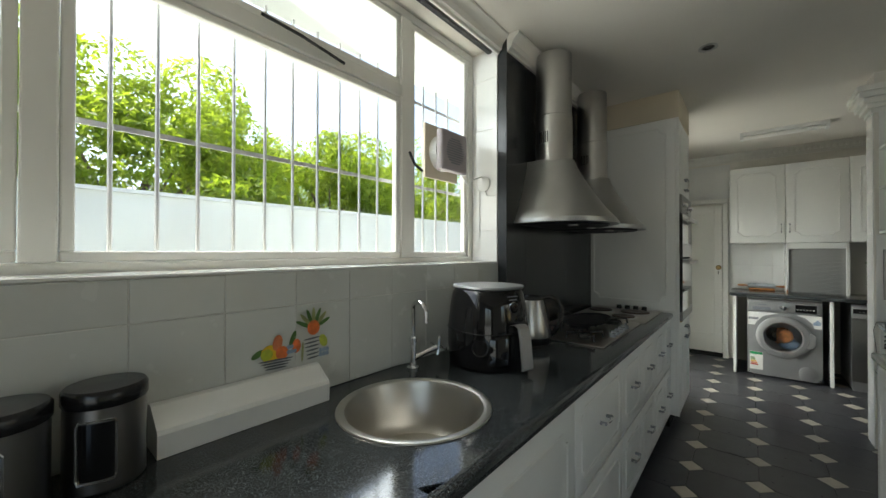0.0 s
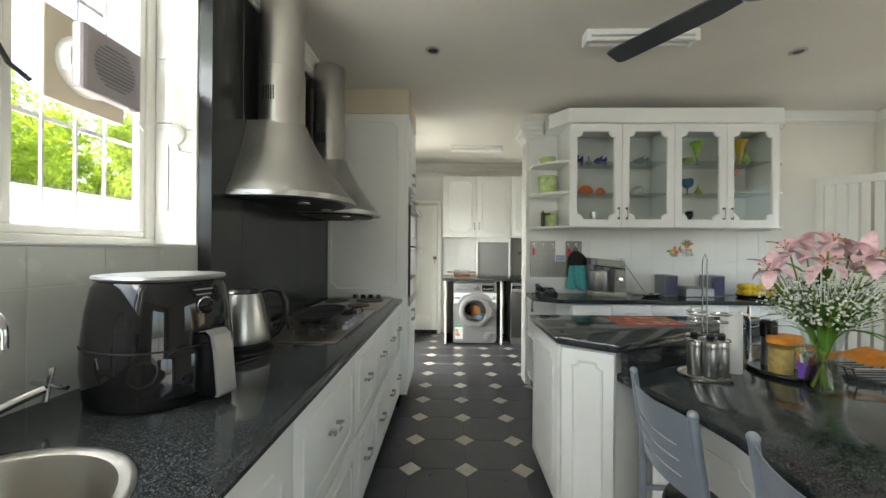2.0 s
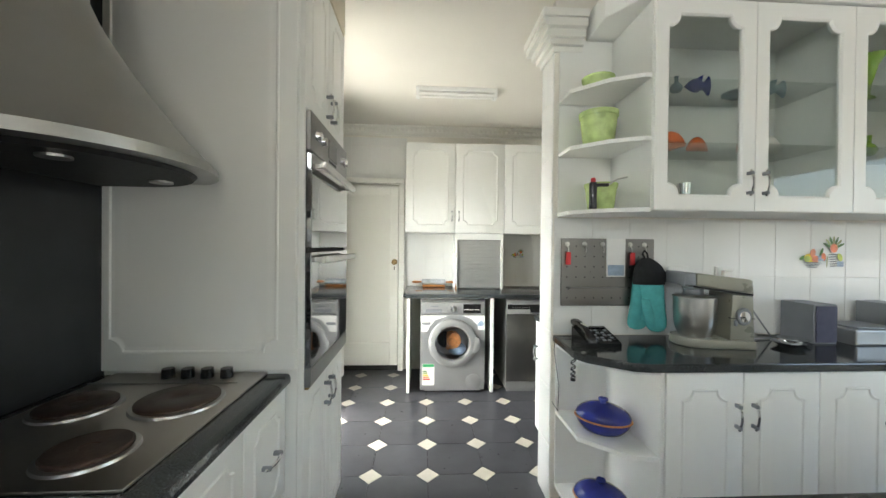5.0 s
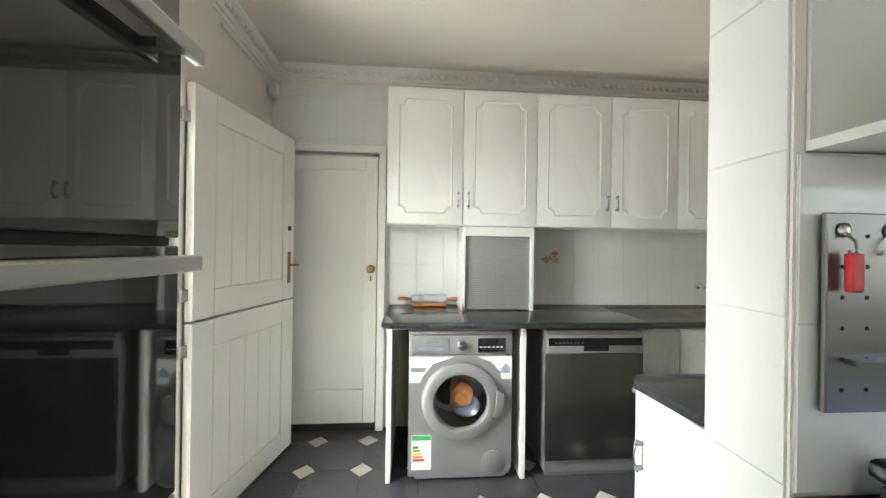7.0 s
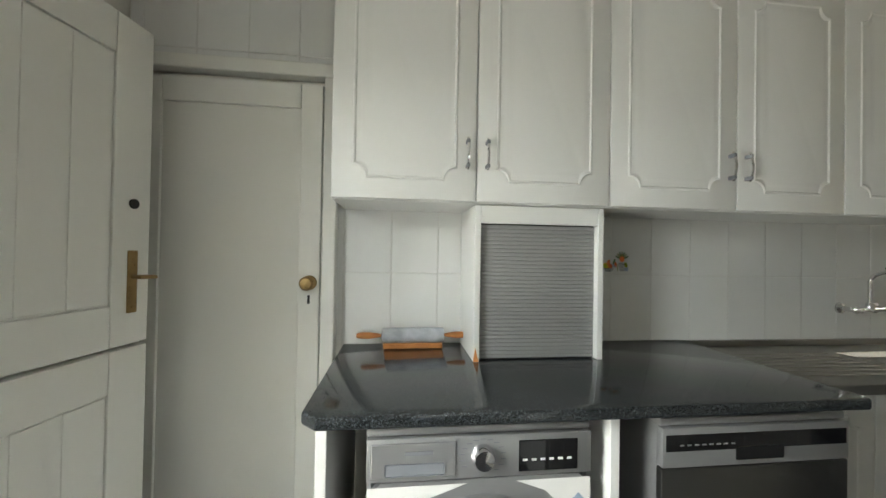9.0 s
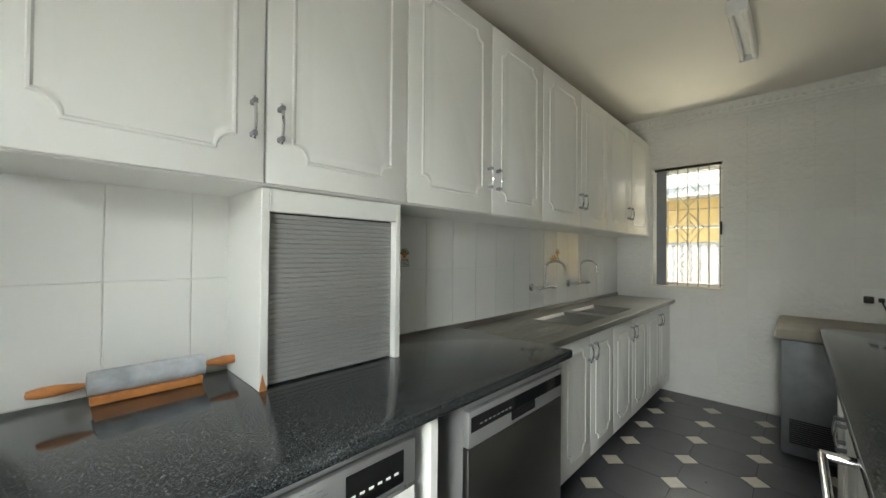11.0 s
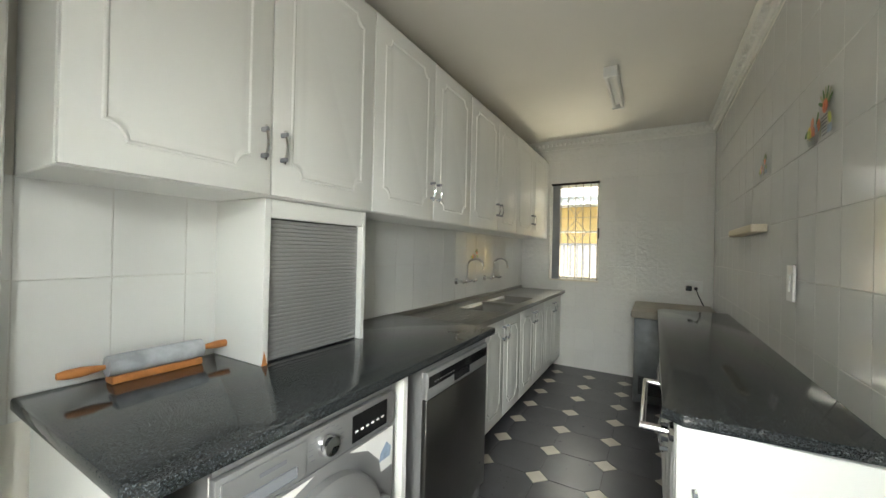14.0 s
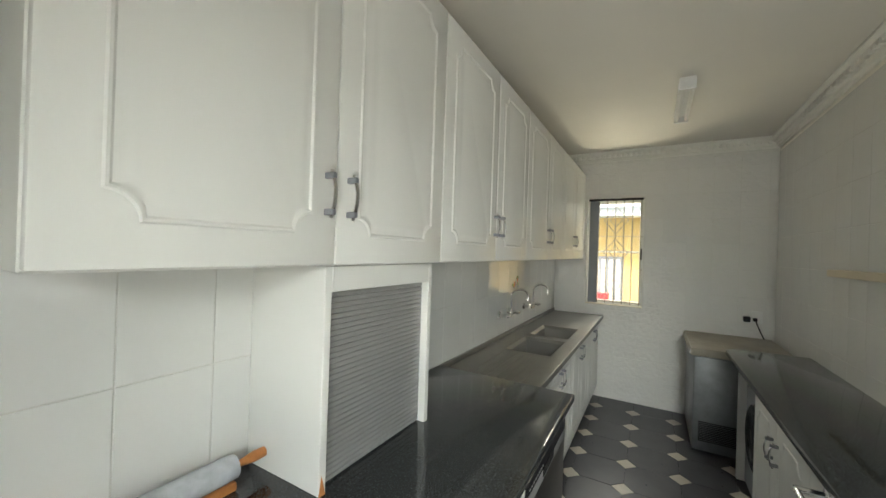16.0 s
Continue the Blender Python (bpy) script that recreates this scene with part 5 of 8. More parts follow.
part("number_card", box(0.814, 3.34, phone_slope(0, 3.37) + 0.062, 0.828, 3.42, phone_slope(0, 3.37) + 0.066, 0.001), PAPER, ph, "white name strip")
for i in range(4):
    for j in range(5):
        ky_ = 3.312 + j * 0.028
        part("key", box(0.872 + i * 0.028, ky_, phone_slope(0, ky_) - 0.001, 0.89 + i * 0.028, ky_ + 0.016, phone_slope(0, ky_) + 0.008, 0.002, seg=1), GREYP if (i + j) % 3 else BLACK, ph)
part("display", box(0.872, 3.455, phone_slope(0, 3.455), 0.98, 3.478, phone_slope(0, 3.478) + 0.003, 0.002), GLOSSB, ph, "dark display strip")
coil = [(0.715 + 0.012 * math.cos(i * 1.1) - 0.01 * math.sin(math.pi * i / 80), 3.27 + 0.012 * math.sin(i * 1.1) - 0.02 * math.sin(math.pi * i / 80), RT + 0.03 - 0.2 * math.sin(math.pi * i / 80)) for i in range(81)]
part("coiled_cord", tube([(0.81, 3.275, RT + 0.03), (0.75, 3.26, RT + 0.03)] + coil, 0.003, seg=5), BLACK, ph)
part("line_cord", tube([(0.80, 3.5, RT + 0.01), (0.70, 3.5, RT + 0.005), (0.675, 3.45, RT - 0.06), (0.68, 3.38, RT - 0.25), (0.69, 3.42, RT - 0.42), (0.685, 3.5, RT - 0.4)], 0.002, seg=5), BLACK, ph)
ph.location, ph.scale = (0.845, 3.45, RT), (0.84, 0.84, 0.8)
GRILLE = mat("slate_grille_cloth", (0.07, 0.07, 0.11), 0.8, 0, 0.1, 30, 0.2, 300)
for x in (2.0, 2.42):
    sp = thing("loudspeaker", (x, 3.42, RT), "small dark bookshelf loudspeaker", "loudspeaker", "loudspeakers")
    part("cabinet", box(x - 0.065, 3.36, RT, x + 0.065, 3.54, RT + 0.2, 0.004), GREYP, sp)
    part("grille", box(x - 0.058, 3.352, RT + 0.008, x + 0.058, 3.36, RT + 0.192, 0.003), GRILLE, sp)
    sp.location, sp.scale = (x - 0.03, 3.455, RT), (0.92, 0.92, 0.95)
hf = thing("compact_stereo", (2.2, 3.42, RT), "silver compact stereo unit between its loudspeakers", "stereo")
part("unit", box(2.08, 3.36, RT, 2.33, 3.55, RT + 0.075, 0.008), APPL, hf)
part("lid", box(2.1, 3.37, RT + 0.075, 2.31, 3.54, RT + 0.085, 0.004), GREYP, hf)
dish = thing("small_dishes", (1.78, 3.4, RT), "low steel dishes on the worktop", "dish")
for x, y_ in ((1.74, 3.36), (1.83, 3.42)):
    part("dish", lathe([(0.03, 0), (0.06, 0.02), (0.064, 0.022), (0.055, 0.018), (0.03, 0.004)], (x, y_, RT), 20, cap=False), CHROME, dish, soft=True)
ld = thing("lemon_bowl", (2.72, 3.38, RT), "low black tray heaped with yellow lemons", "fruit tray")
part("tray", loft([squircle(2.72, 3.38, rx, ry, RT + z, 24) for rx, ry, z in ((0.15, 0.09, 0), (0.17, 0.11, 0.025), (0.16, 0.1, 0.02))]), BLACK, ld, soft=True)
rl = random.Random(4)
for i in range(17):
    la_ = i % 10
    x = 2.6 + 0.052 * (la_ % 5) + rl.uniform(-0.01, 0.01)
    part("lemon", ball((x, 3.345 + 0.07 * (la_ // 5) + rl.uniform(-0.01, 0.01), RT + 0.045 + (0.05 if i >= 10 else 0)), 0.03, scale=(1.25, 1, 1)), YELLOW, ld, soft=True)
for x in (1.62, 1.36):
    so = thing("wall_socket", (x, 3.588, 1.22), "white double wall socket on the tiles", "socket", "wall sockets")
    part("plate", box(x - 0.055, 3.578, 1.16, x + 0.055, 3.59, 1.245, 0.003), WHITEP, so)
    part("plug", box(x - 0.03, 3.55, 1.18, x + 0.015, 3.578, 1.225, 0.006), WHITEP, so)
part("mixer_cable", tube([(1.6, 3.56, 1.2), (1.66, 3.52, 1.1), (1.74, 3.5, 0.97), (1.80, 3.5, RT + 0.006), (1.66, 3.47, RT + 0.006)], 0.004), GREYP, so)
# open shelf pots, torch and casserole
for z, x, y_, r, h_ in ((2.088, 0.87, 3.48, 0.075, 0.07), (1.818, 0.86, 3.45, 0.088, 0.16), (1.513, 0.88, 3.46, 0.075, 0.13), (2.088, 2.86, 3.47, 0.06, 0.16), (1.818, 2.86, 3.47, 0.05, 0.1), (1.513, 2.87, 3.47, 0.05, 0.15)):
    gp_ = thing("green_pot", (x, y_, z), "marbled pale green ceramic pot on an open shelf", "pot", "green pots")
    part("pot", lathe([(r * 0.75, 0), (r * 0.78, 0.004), (r * 0.95, h_ * 0.85), (r, h_ * 0.86), (r * 1.02, h_), (r * 0.93, h_), (r * 0.7, 0.02)], (x, y_, z), 28, cap=False), GREEN, gp_, soft=True)
tx_, ty_ = 0.80, 3.37
to = thing("kitchen_torch", (tx_, ty_, 1.513), "black kitchen blow torch with a red cap and bent nozzle", "torch")
part("body", lathe([(0.017, 0), (0.018, 0.004), (0.016, 0.05), (0.0175, 0.11), (0.015, 0.122), (0, 0.123)], (tx_, ty_, 1.513), 16), BLACK, to, soft=True)
part("cap", lathe([(0.011, 0.123), (0.011, 0.138), (0.008, 0.142), (0, 0.1425)], (tx_, ty_, 1.513), 14), RED, to, "red trigger cap", soft=True)
part("burner", tube([(tx_ + 0.012, ty_ - 0.003, 1.622), (tx_ + 0.065, ty_ - 0.012, 1.623)], 0.008, seg=10), BLACK, to, soft=True)
part("nozzle", tube([(tx_ + 0.065, ty_ - 0.012, 1.623), (tx_ + 0.085, ty_ - 0.015, 1.638), (tx_ + 0.11, ty_ - 0.02, 1.65), (tx_ + 0.145, ty_ - 0.026, 1.657)], 0.0038, seg=8), STEEL, to, soft=True)


def casserole(x, y_, z_, tilt):
    """An oval stoneware casserole with ribs on its lid and an unglazed rim."""
    c_ = thing("casserole", (x, y_, z_), "cobalt blue lidded casserole with a brown rim on the open shelf", "casserole", "blue casseroles")
    ov = lambda rows: loft([[(x + 1.3 * r * math.cos(2 * math.pi * i / 36), y_ + r * math.sin(2 * math.pi * i / 36), z_ + h_) for i in range(36)] for r, h_ in rows])
    part("dish", ov(((0.05, 0), (0.066, 0.008), (0.086, 0.04), (0.091, 0.06))), BLUE, c_, soft=True)
    part("rim", ov(((0.092, 0.0605), (0.096, 0.064), (0.092, 0.068))), WOOD, c_, "unglazed brown rim", soft=True)
    rows = []
    for i in range(13):
        a = i / 12
        rows.append((0.091 * math.cos(a * 1.35) + (0.0015 if i % 2 else 0), 0.0685 + 0.062 * math.sin(a * 1.35)))
    part("lid", ov(rows), BLUE, c_, soft=True)
    part("knob", lathe([(0.014, 0.128), (0.013, 0.136), (0.022, 0.146), (0.02, 0.152), (0, 0.153)], (x, y_, z_), 20), BLUE, c_, soft=True)
    c_.rotation_euler = (0, 0, radians(tilt))


casserole(0.86, 3.37, 0.498, -28)
casserole(0.86, 3.38, 0.118, -35)
# glassware in the cabinets
LIMEG = mat("lime_art_glass", (0.3, 0.5, 0.05), 0.1, 0, 0.35, 22)
TEALG = mat("teal_blue_glass", (0.02, 0.16, 0.3), 0.1, 0, 0.3, 22)
CORALG = mat("coral_art_glass", (0.7, 0.16, 0.05), 0.15, 0, 0.35, 26)
SHELLW = mat("white_shell", (0.72, 0.68, 0.62), 0.35, 0, 0.12, 30)
SMOKE = mat("blue_grey_glass", (0.22, 0.3, 0.36), 0.12, 0, 0.3, 18)
PROFILES = {
    "bowl": [(0.4, 0), (0.45, 0.03), (0.9, 0.5), (1.0, 1.0), (0.92, 1.0), (0.8, 0.5), (0.3, 0.1)],
    "goblet": [(0.7, 0), (0.65, 0.03), (0.12, 0.08), (0.12, 0.42), (0.75, 0.55), (1.0, 0.75), (0.92, 1.0), (0.85, 1.0), (0.9, 0.76), (0.6, 0.57)],
    "beaker": [(0.7, 0), (0.72, 0.05), (0.85, 0.5), (1.0, 1.0), (0.92, 1.0), (0.65, 0.06)],
    "trumpet": [(0.45, 0), (0.4, 0.03), (0.12, 0.1), (0.2, 0.35), (0.55, 0.75), (1.0, 1.0), (0.94, 0.99), (0.45, 0.74), (0.12, 0.36)],
    "flask": [(0.5, 0), (0.9, 0.12), (1.0, 0.3), (0.7, 0.5), (0.28, 0.62), (0.26, 0.9), (0.38, 1.0), (0.3, 0.99), (0.18, 0.9)],
    "plate": [(0.5, 0), (0.6, 0.2), (1.0, 0.8), (0.98, 1.0), (0.55, 0.4), (0, 0.4)],
    "tin": [(0.95, 0), (1.0, 0.04), (1.0, 0.8), (1.03, 0.82), (1.03, 1.0), (0, 1.0)],
}


def ornament(x, z, style, r, h_, material, label, y_=3.44):
    o_ = thing("ornament", (x, y_, z), label, "ornament", "cabinet ornaments")
    if style in PROFILES:
        part("vessel", lathe([(a * r, b_ * h_) for a, b_ in PROFILES[style]], (x, y_, z), 20, cap=False), material, o_, soft=True)
    elif style == "fish":
        n = 14
        rows = [(-r + 2 * r * i / n, 0.004 + 0.42 * h_ * math.sin(math.pi * min(1, i / n * 1.25)) ** 0.8 if i < 11 else h_ * (0.12 + 0.14 * (i - 10))) for i in range(n + 1)]
        part("body", loft([[(x + dx, y_ + 0.018 * math.cos(a), z + h_ * 0.5 + hh * math.sin(a)) for a in [2 * math.pi * k_ / 12 for k_ in range(12)]] for dx, hh in rows]), material, o_, soft=True)
        part("fin", prism([(-0.3 * r, 0), (0.35 * r, 0), (0.5 * r, h_ * 0.45), (0.1 * r, h_ * 0.3)], -0.004, 0.004), material, o_, m=face((x, y_, z + h_ * 0.8), (1, 0, 0), (0, -1, 0)))
    elif style == "scallop":
        n = 22
        fan = [(0, 0)] + [(r * (1 + 0.06 * (i % 2)) * math.cos(math.pi * (0.08 + 0.84 * i / n)), h_ * (1 + 0.06 * (i % 2)) * math.sin(math.pi * (0.08 + 0.84 * i / n))) for i in range(n + 1)]
        part("shell", prism(fan, -0.008, 0.008, bevel=0.003), material, o_, m=face((x, y_, z + 0.002), (1, 0, 0), (0, -1, 0.25)))
    elif style == "shell":
        rows = [(t_ / 10, math.sin(math.pi * (0.08 + 0.9 * t_ / 10)) ** 0.7) for t_ in range(11)]
        part("shell", loft([[(x - r + 2 * r * t_, y_ + 0.5 * r * q * math.cos(a), z + h_ * 0.5 * q * (1 + math.sin(a))) for a in [2 * math.pi * k_ / 14 for k_ in range(14)]] for t_, q in rows]), material, o_, soft=True)
    return o_


for x, z, style, r, h_, m_, lab in (
        (1.12, 2.087, "fish", 0.06, 0.075, BLUE, "cobalt blue glass fish on a glass shelf"),
        (1.235, 2.087, "flask", 0.028, 0.075, SMOKE, "small smoked glass bottle on a glass shelf"),
        (1.34, 2.087, "fish", 0.055, 0.07, BLUE, "cobalt blue glass fish on a glass shelf"),
        (1.58, 2.087, "plate", 0.07, 0.025, SMOKE, "grey-blue glass dish on a glass shelf"),
        (1.71, 2.087, "fish", 0.065, 0.065, SMOKE, "grey-blue glass fish on a glass shelf"),
        (1.09, 1.807, "plate", 0.06, 0.03, SHELLW, "pale grey plate on a glass shelf"),
        (1.21, 1.807, "scallop", 0.075, 0.085, CORALG, "orange scallop ornament in the glass cabinet"),
        (1.345, 1.807, "shell", 0.05, 0.07, CORALG, "orange conch ornament in the glass cabinet"),
        (1.58, 1.807, "shell", 0.035, 0.075, CORALG, "small orange shell in the glass cabinet"),
        (1.70, 1.807, "shell", 0.07, 0.085, SHELLW, "large white sea shell in the glass cabinet"),
        (1.11, 1.521, "goblet", 0.038, 0.14, CHROME, "silver wine goblet in the glass cabinet"),
        (1.19, 1.521, "bowl", 0.035, 0.05, PURPLE, "violet glass bowl in the glass cabinet"),
        (1.28, 1.521, "beaker", 0.032, 0.13, CHROME, "silver beaker in the glass cabinet"),
        (1.345, 1.521, "bowl", 0.055, 0.065, BLUE, "blue glass bowl in the glass cabinet"),
        (1.60, 1.521, "plate", 0.06, 0.03, SHELLW, "stacked white dish in the glass cabinet"),
        (1.66, 1.521, "beaker", 0.035, 0.07, LIMEG, "small green cup in the glass cabinet"),
        (1.74, 1.521, "plate", 0.05, 0.025, TEALG, "teal saucer in the glass cabinet"),
        (2.02, 2.087, "flask", 0.05, 0.19, LIMEG, "tall lime glass vase in the glass cabinet"),
        (2.13, 2.087, "bowl", 0.045, 0.06, LIMEG, "lime glass bowl in the glass cabinet"),
        (2.22, 2.087, "trumpet", 0.06, 0.21, LIMEG, "lime glass trumpet vase in the glass cabinet"),
        (2.00, 1.807, "trumpet", 0.055, 0.2, CORALG, "coral glass flower vase in the glass cabinet"),
        (2.135, 1.807, "goblet", 0.05, 0.15, TEALG, "teal glass goblet in the glass cabinet"),
        (2.05, 1.807, "plate", 0.06, 0.02, LIMEG, "lime glass saucer in the glass cabinet"),
        (2.23, 1.807, "flask", 0.03, 0.1, LIMEG, "small green bottle in the glass cabinet"),
        (2.02, 1.521, "bowl", 0.045, 0.07, LIMEG, "pale green bowl in the glass cabinet"),
        (2.15, 1.521, "goblet", 0.034, 0.14, GLOSSB, "black goblet in the glass cabinet"),
        (2.16, 1.521, "plate", 0.06, 0.018, RED, "dark red dish under the goblet"),
        (2.47, 2.087, "bowl", 0.06, 0.09, LIMEG, "lime glass bowl in the glass cabinet"),
        (2.60, 2.087, "trumpet", 0.07, 0.22, YELLOW, "yellow-green trumpet vase in the glass cabinet"),
        (2.66, 2.087, "flask", 0.035, 0.15, LIMEG, "green glass bottle in the glass cabinet"),
        (2.50, 1.807, "trumpet", 0.085, 0.22, CORALG, "coral glass trumpet vase in the glass cabinet"),
        (2.62, 1.807, "plate", 0.08, 0.025, LIMEG, "lime glass plate in the glass cabinet"),
        (2.65, 1.521, "tin", 0.05, 0.045, CHROME, "low steel tin in the glass cabinet")):
    ornament(x, z, style, r, h_, m_, lab, 3.44 if style != "plate" else 3.48)

# ---- washing machine and dishwasher ----
wm = thing("washing_machine", (0.31, 5.38, 0), "silver front-loading washing machine with laundry inside", "washing machine")
x0, x1, fy, zt = 0.012, 0.602, 5.065, 0.848
bm = box(x0, fy + 0.021, 0.02, x0 + 0.012, 5.66, zt - 0.021, 0.002, seg=1)
box(x1 - 0.012, fy + 0.021, 0.02, x1, 5.66, zt - 0.021, 0.002, bm=bm, seg=1)
box(x0 + 0.012, 5.648, 0.02, x1 - 0.012, 5.66, zt - 0.021, bm=bm)
box(x0 + 0.012, fy + 0.021, 0.02, x1 - 0.012, 5.648, 0.032, bm=bm)
part("cabinet", bm, APPL, wm)
part("top", box(x0 - 0.002, fy + 0.005, zt - 0.02, x1 + 0.002, 5.66, zt, 0.006), APPL, wm, soft=True)
# front with a round hole
m = face(((x0 + x1) / 2, fy + 0.02, 0), (1, 0, 0), (0, -1, 0))
cx_, cz_, r_ = 0.0, 0.455, 0.215
fr_ = top_with_hole(-0.295, 0.02, 0.295, 0.715, 0, 0.022, cx_, cz_, r_, 48)
part("front", fr_, APPL, wm, m=m)
part("fascia", box(-0.295, 0.718, 0, 0.295, zt - 0.022, 0.024, 0.003), APPL, wm, m=m, soft=True)
part("drawer", box(-0.285, 0.728, 0.024, -0.07, 0.815, 0.028, 0.003), APPL, wm, "detergent drawer", m=m)
part("drawer_grip", box(-0.25, 0.735, 0.0275, -0.1, 0.765, 0.0295, 0.004), GREYP, wm, m=m)
part("drawer_mark", box(-0.20, 0.785, 0.0275, -0.13, 0.795, 0.029), GREYP, wm, m=m)
part("dial", lathe([(0.032, 0), (0.03, 0.012), (0.025, 0.024), (0, 0.025)], seg=28, m=m @ Matrix.Translation((0.0, 0.772, 0.024))), CHROME, wm, soft=True)
for k_ in range(14):
    a = radians(-50 + k_ * 20)
    part("dial_mark", box(0.055 * math.cos(a) - 0.007, 0.772 + 0.045 * math.sin(a) - 0.001, 0.024, 0.055 * math.cos(a) + 0.007, 0.772 + 0.045 * math.sin(a) + 0.001, 0.0245), GREYP, wm, m=m)
part("display", box(0.095, 0.73, 0.024, 0.255, 0.81, 0.027, 0.002), GLOSSB, wm, "black display", m=m)
for k_ in range(6):
    part("display_mark", box(0.105 + k_ * 0.024, 0.757, 0.0268, 0.118 + k_ * 0.024, 0.763, 0.0276), WHITEP, wm, m=m)
sticker = [(-0.293, 0.56), (-0.293, 0.705), (-0.04, 0.705), (-0.16, 0.665), (-0.215, 0.60), (-0.232, 0.56)]
part("sticker", prism(sticker, 0.0221, 0.0228), PAPER, wm, "white paper energy sticker", m=m)
part("sticker_band", prism([(-0.285, 0.62), (-0.285, 0.645), (-0.195, 0.645), (-0.208, 0.62)], 0.0228, 0.0233), GREYP, wm, m=m)
part("sticker", prism([(0.293, 0.575), (0.293, 0.705), (0.09, 0.705), (0.17, 0.675), (0.225, 0.62), (0.235, 0.575)], 0.0221, 0.0228), PAPER, wm, m=m)
part("sticker_print", prism([(0.225, 0.61), (0.28, 0.61), (0.285, 0.64), (0.26, 0.665), (0.23, 0.635)], 0.0228, 0.0233), BLUEGREY, wm, m=m)
part("energy_label", box(-0.275, 0.07, 0.0221, -0.165, 0.265, 0.0228), PAPER, wm, m=m)
part("label_head", box(-0.272, 0.235, 0.0228, -0.168, 0.262, 0.0233), mat("print_green", (0.03, 0.35, 0.12), 0.6), wm, m=m)
for k_, ml in enumerate((LEAF, STEMY, YELLOW, ORANGE, RED)):
    part("label_bar", box(-0.268, 0.19 - k_ * 0.018, 0.0228, -0.235 + k_ * 0.008, 0.203 - k_ * 0.018, 0.0233), ml, wm, m=m)
part("filter_cap", lathe([(0.07, 0), (0.07, 0.003), (0.066, 0.005), (0, 0.005)], seg=28, m=m @ Matrix.Translation((0.19, 0.10, 0.022))), APPL, wm, soft=True)
mm = m @ Matrix.Translation((cx_, cz_, 0.0))
part("door_ring", lathe([(0.208, 0.0), (0.222, 0.022), (0.218, 0.045), (0.19, 0.058), (0.16, 0.054), (0.152, 0.04), (0.15, 0.02)], seg=56, cap=False, m=mm), APPL, wm, "silver porthole ring", soft=True)
part("door_grip", prism([(0.175, -0.075), (0.2, -0.09), (0.243, -0.06), (0.25, 0.0), (0.243, 0.05), (0.2, 0.07), (0.195, 0.0)], 0.025, 0.06, bevel=0.006), APPL, wm, m=mm, soft=True)
part("door_glass", lathe([(0.158, 0.042), (0.15, 0.03), (0.12, -0.02), (0.07, -0.05), (0, -0.06)], seg=40, cap=False, m=mm), clear("porthole_glass", (0.85, 0.88, 0.92), 0.02), wm, "clear bowl-shaped porthole", soft=True)
part("drum", lathe([(0.2, 0.0), (0.2, -0.3), (0.0, -0.3)], seg=32, cap=False, m=mm), STEEL, wm, soft=True)
lau = thing("laundry", (0.31, 5.2, 0.3), "orange and blue laundry inside the drum", "laundry")
part("cloth", loft([[(0.31 + ox + rx * math.cos(a), 5.2 + oy, 0.42 + oz + rz * math.sin(a)) for a in [2 * math.pi * i / 12 for i in range(12)]] for ox, oy, oz, rx, rz in ((0.03, -0.07, 0.05, 0.02, 0.03), (0.02, -0.06, 0.04, 0.06, 0.07), (0.0, 0.0, 0.02, 0.09, 0.1), (0, 0.06, 0, 0.08, 0.08))]), mat("orange_brown_cloth", (0.5, 0.2, 0.07), 0.9, 0, 0.3, 30, 0.4, 60), lau, soft=True)
part("cloth", ball((0.36, 5.22, 0.36), 0.09, scale=(1, 0.8, 0.7)), BLUEGREY, lau, soft=True)
part("cloth", ball((0.25, 5.22, 0.45), 0.08, scale=(1, 0.8, 1)), BLACK, lau, soft=True)
dw = thing("dishwasher", (1.1, 5.38, 0), "dark brushed steel dishwasher with a control strip", "dishwasher")
x0, x1 = 0.80, 1.385
part("cabinet", box(x0 + 0.004, 5.075, 0.02, x1 - 0.004, 5.66, 0.83, 0.003), APPL, dw)
part("top", box(x0, 5.06, 0.83, x1, 5.66, 0.852, 0.005), APPL, dw, soft=True)
part("control_strip", box(x0, 5.05, 0.72, x1, 5.076, 0.828, 0.004), APPL, dw, "silver control strip", soft=True)
part("button_band", box(x0 + 0.01, 5.0485, 0.765, x1 - 0.01, 5.051, 0.81, 0.001, seg=1), GLOSSB, dw)
part("grip", box(1.02, 5.047, 0.735, 1.17, 5.051, 0.772, 0.003), BLACK, dw)
for k_ in range(8):
    part("button", box(x0 + 0.05 + k_ * 0.022, 5.0475, 0.78, x0 + 0.062 + k_ * 0.022, 5.049, 0.784), APPL, dw)
part("door", box(x0, 5.052, 0.10, x1, 5.076, 0.717, 0.004), DWSTEEL, dw, soft=True)
part("kick_plate", box(x0 + 0.01, 5.085, 0.0, x1 - 0.01, 5.1, 0.097), APPL, dw)

# ---- roller cupboard and rolling pin ----
rcup = thing("appliance_cupboard", (0.6, 5.55, GZ), "white counter cupboard with a grey roller shutter", "cupboard")
for a, c_ in ((0.352, 0.375), (0.822, 0.845)):
    part("side", box(a, 5.425, GZ, c_, 5.715, 1.47, 0.002, seg=1), LACQ, rcup)
part("top_rail", box(0.375, 5.425, 1.405, 0.822, 5.45, 1.47, 0.002, seg=1), LACQ, rcup)
part("dark_gap", box(0.375, 5.46, 1.38, 0.822, 5.465, 1.41), DARK, rcup)
SLAT = mat("grey_shutter_slat", (0.42, 0.42, 0.41), 0.38, 0.4, 0.02, 20, rvar=0.02)
z = GZ + 0.004
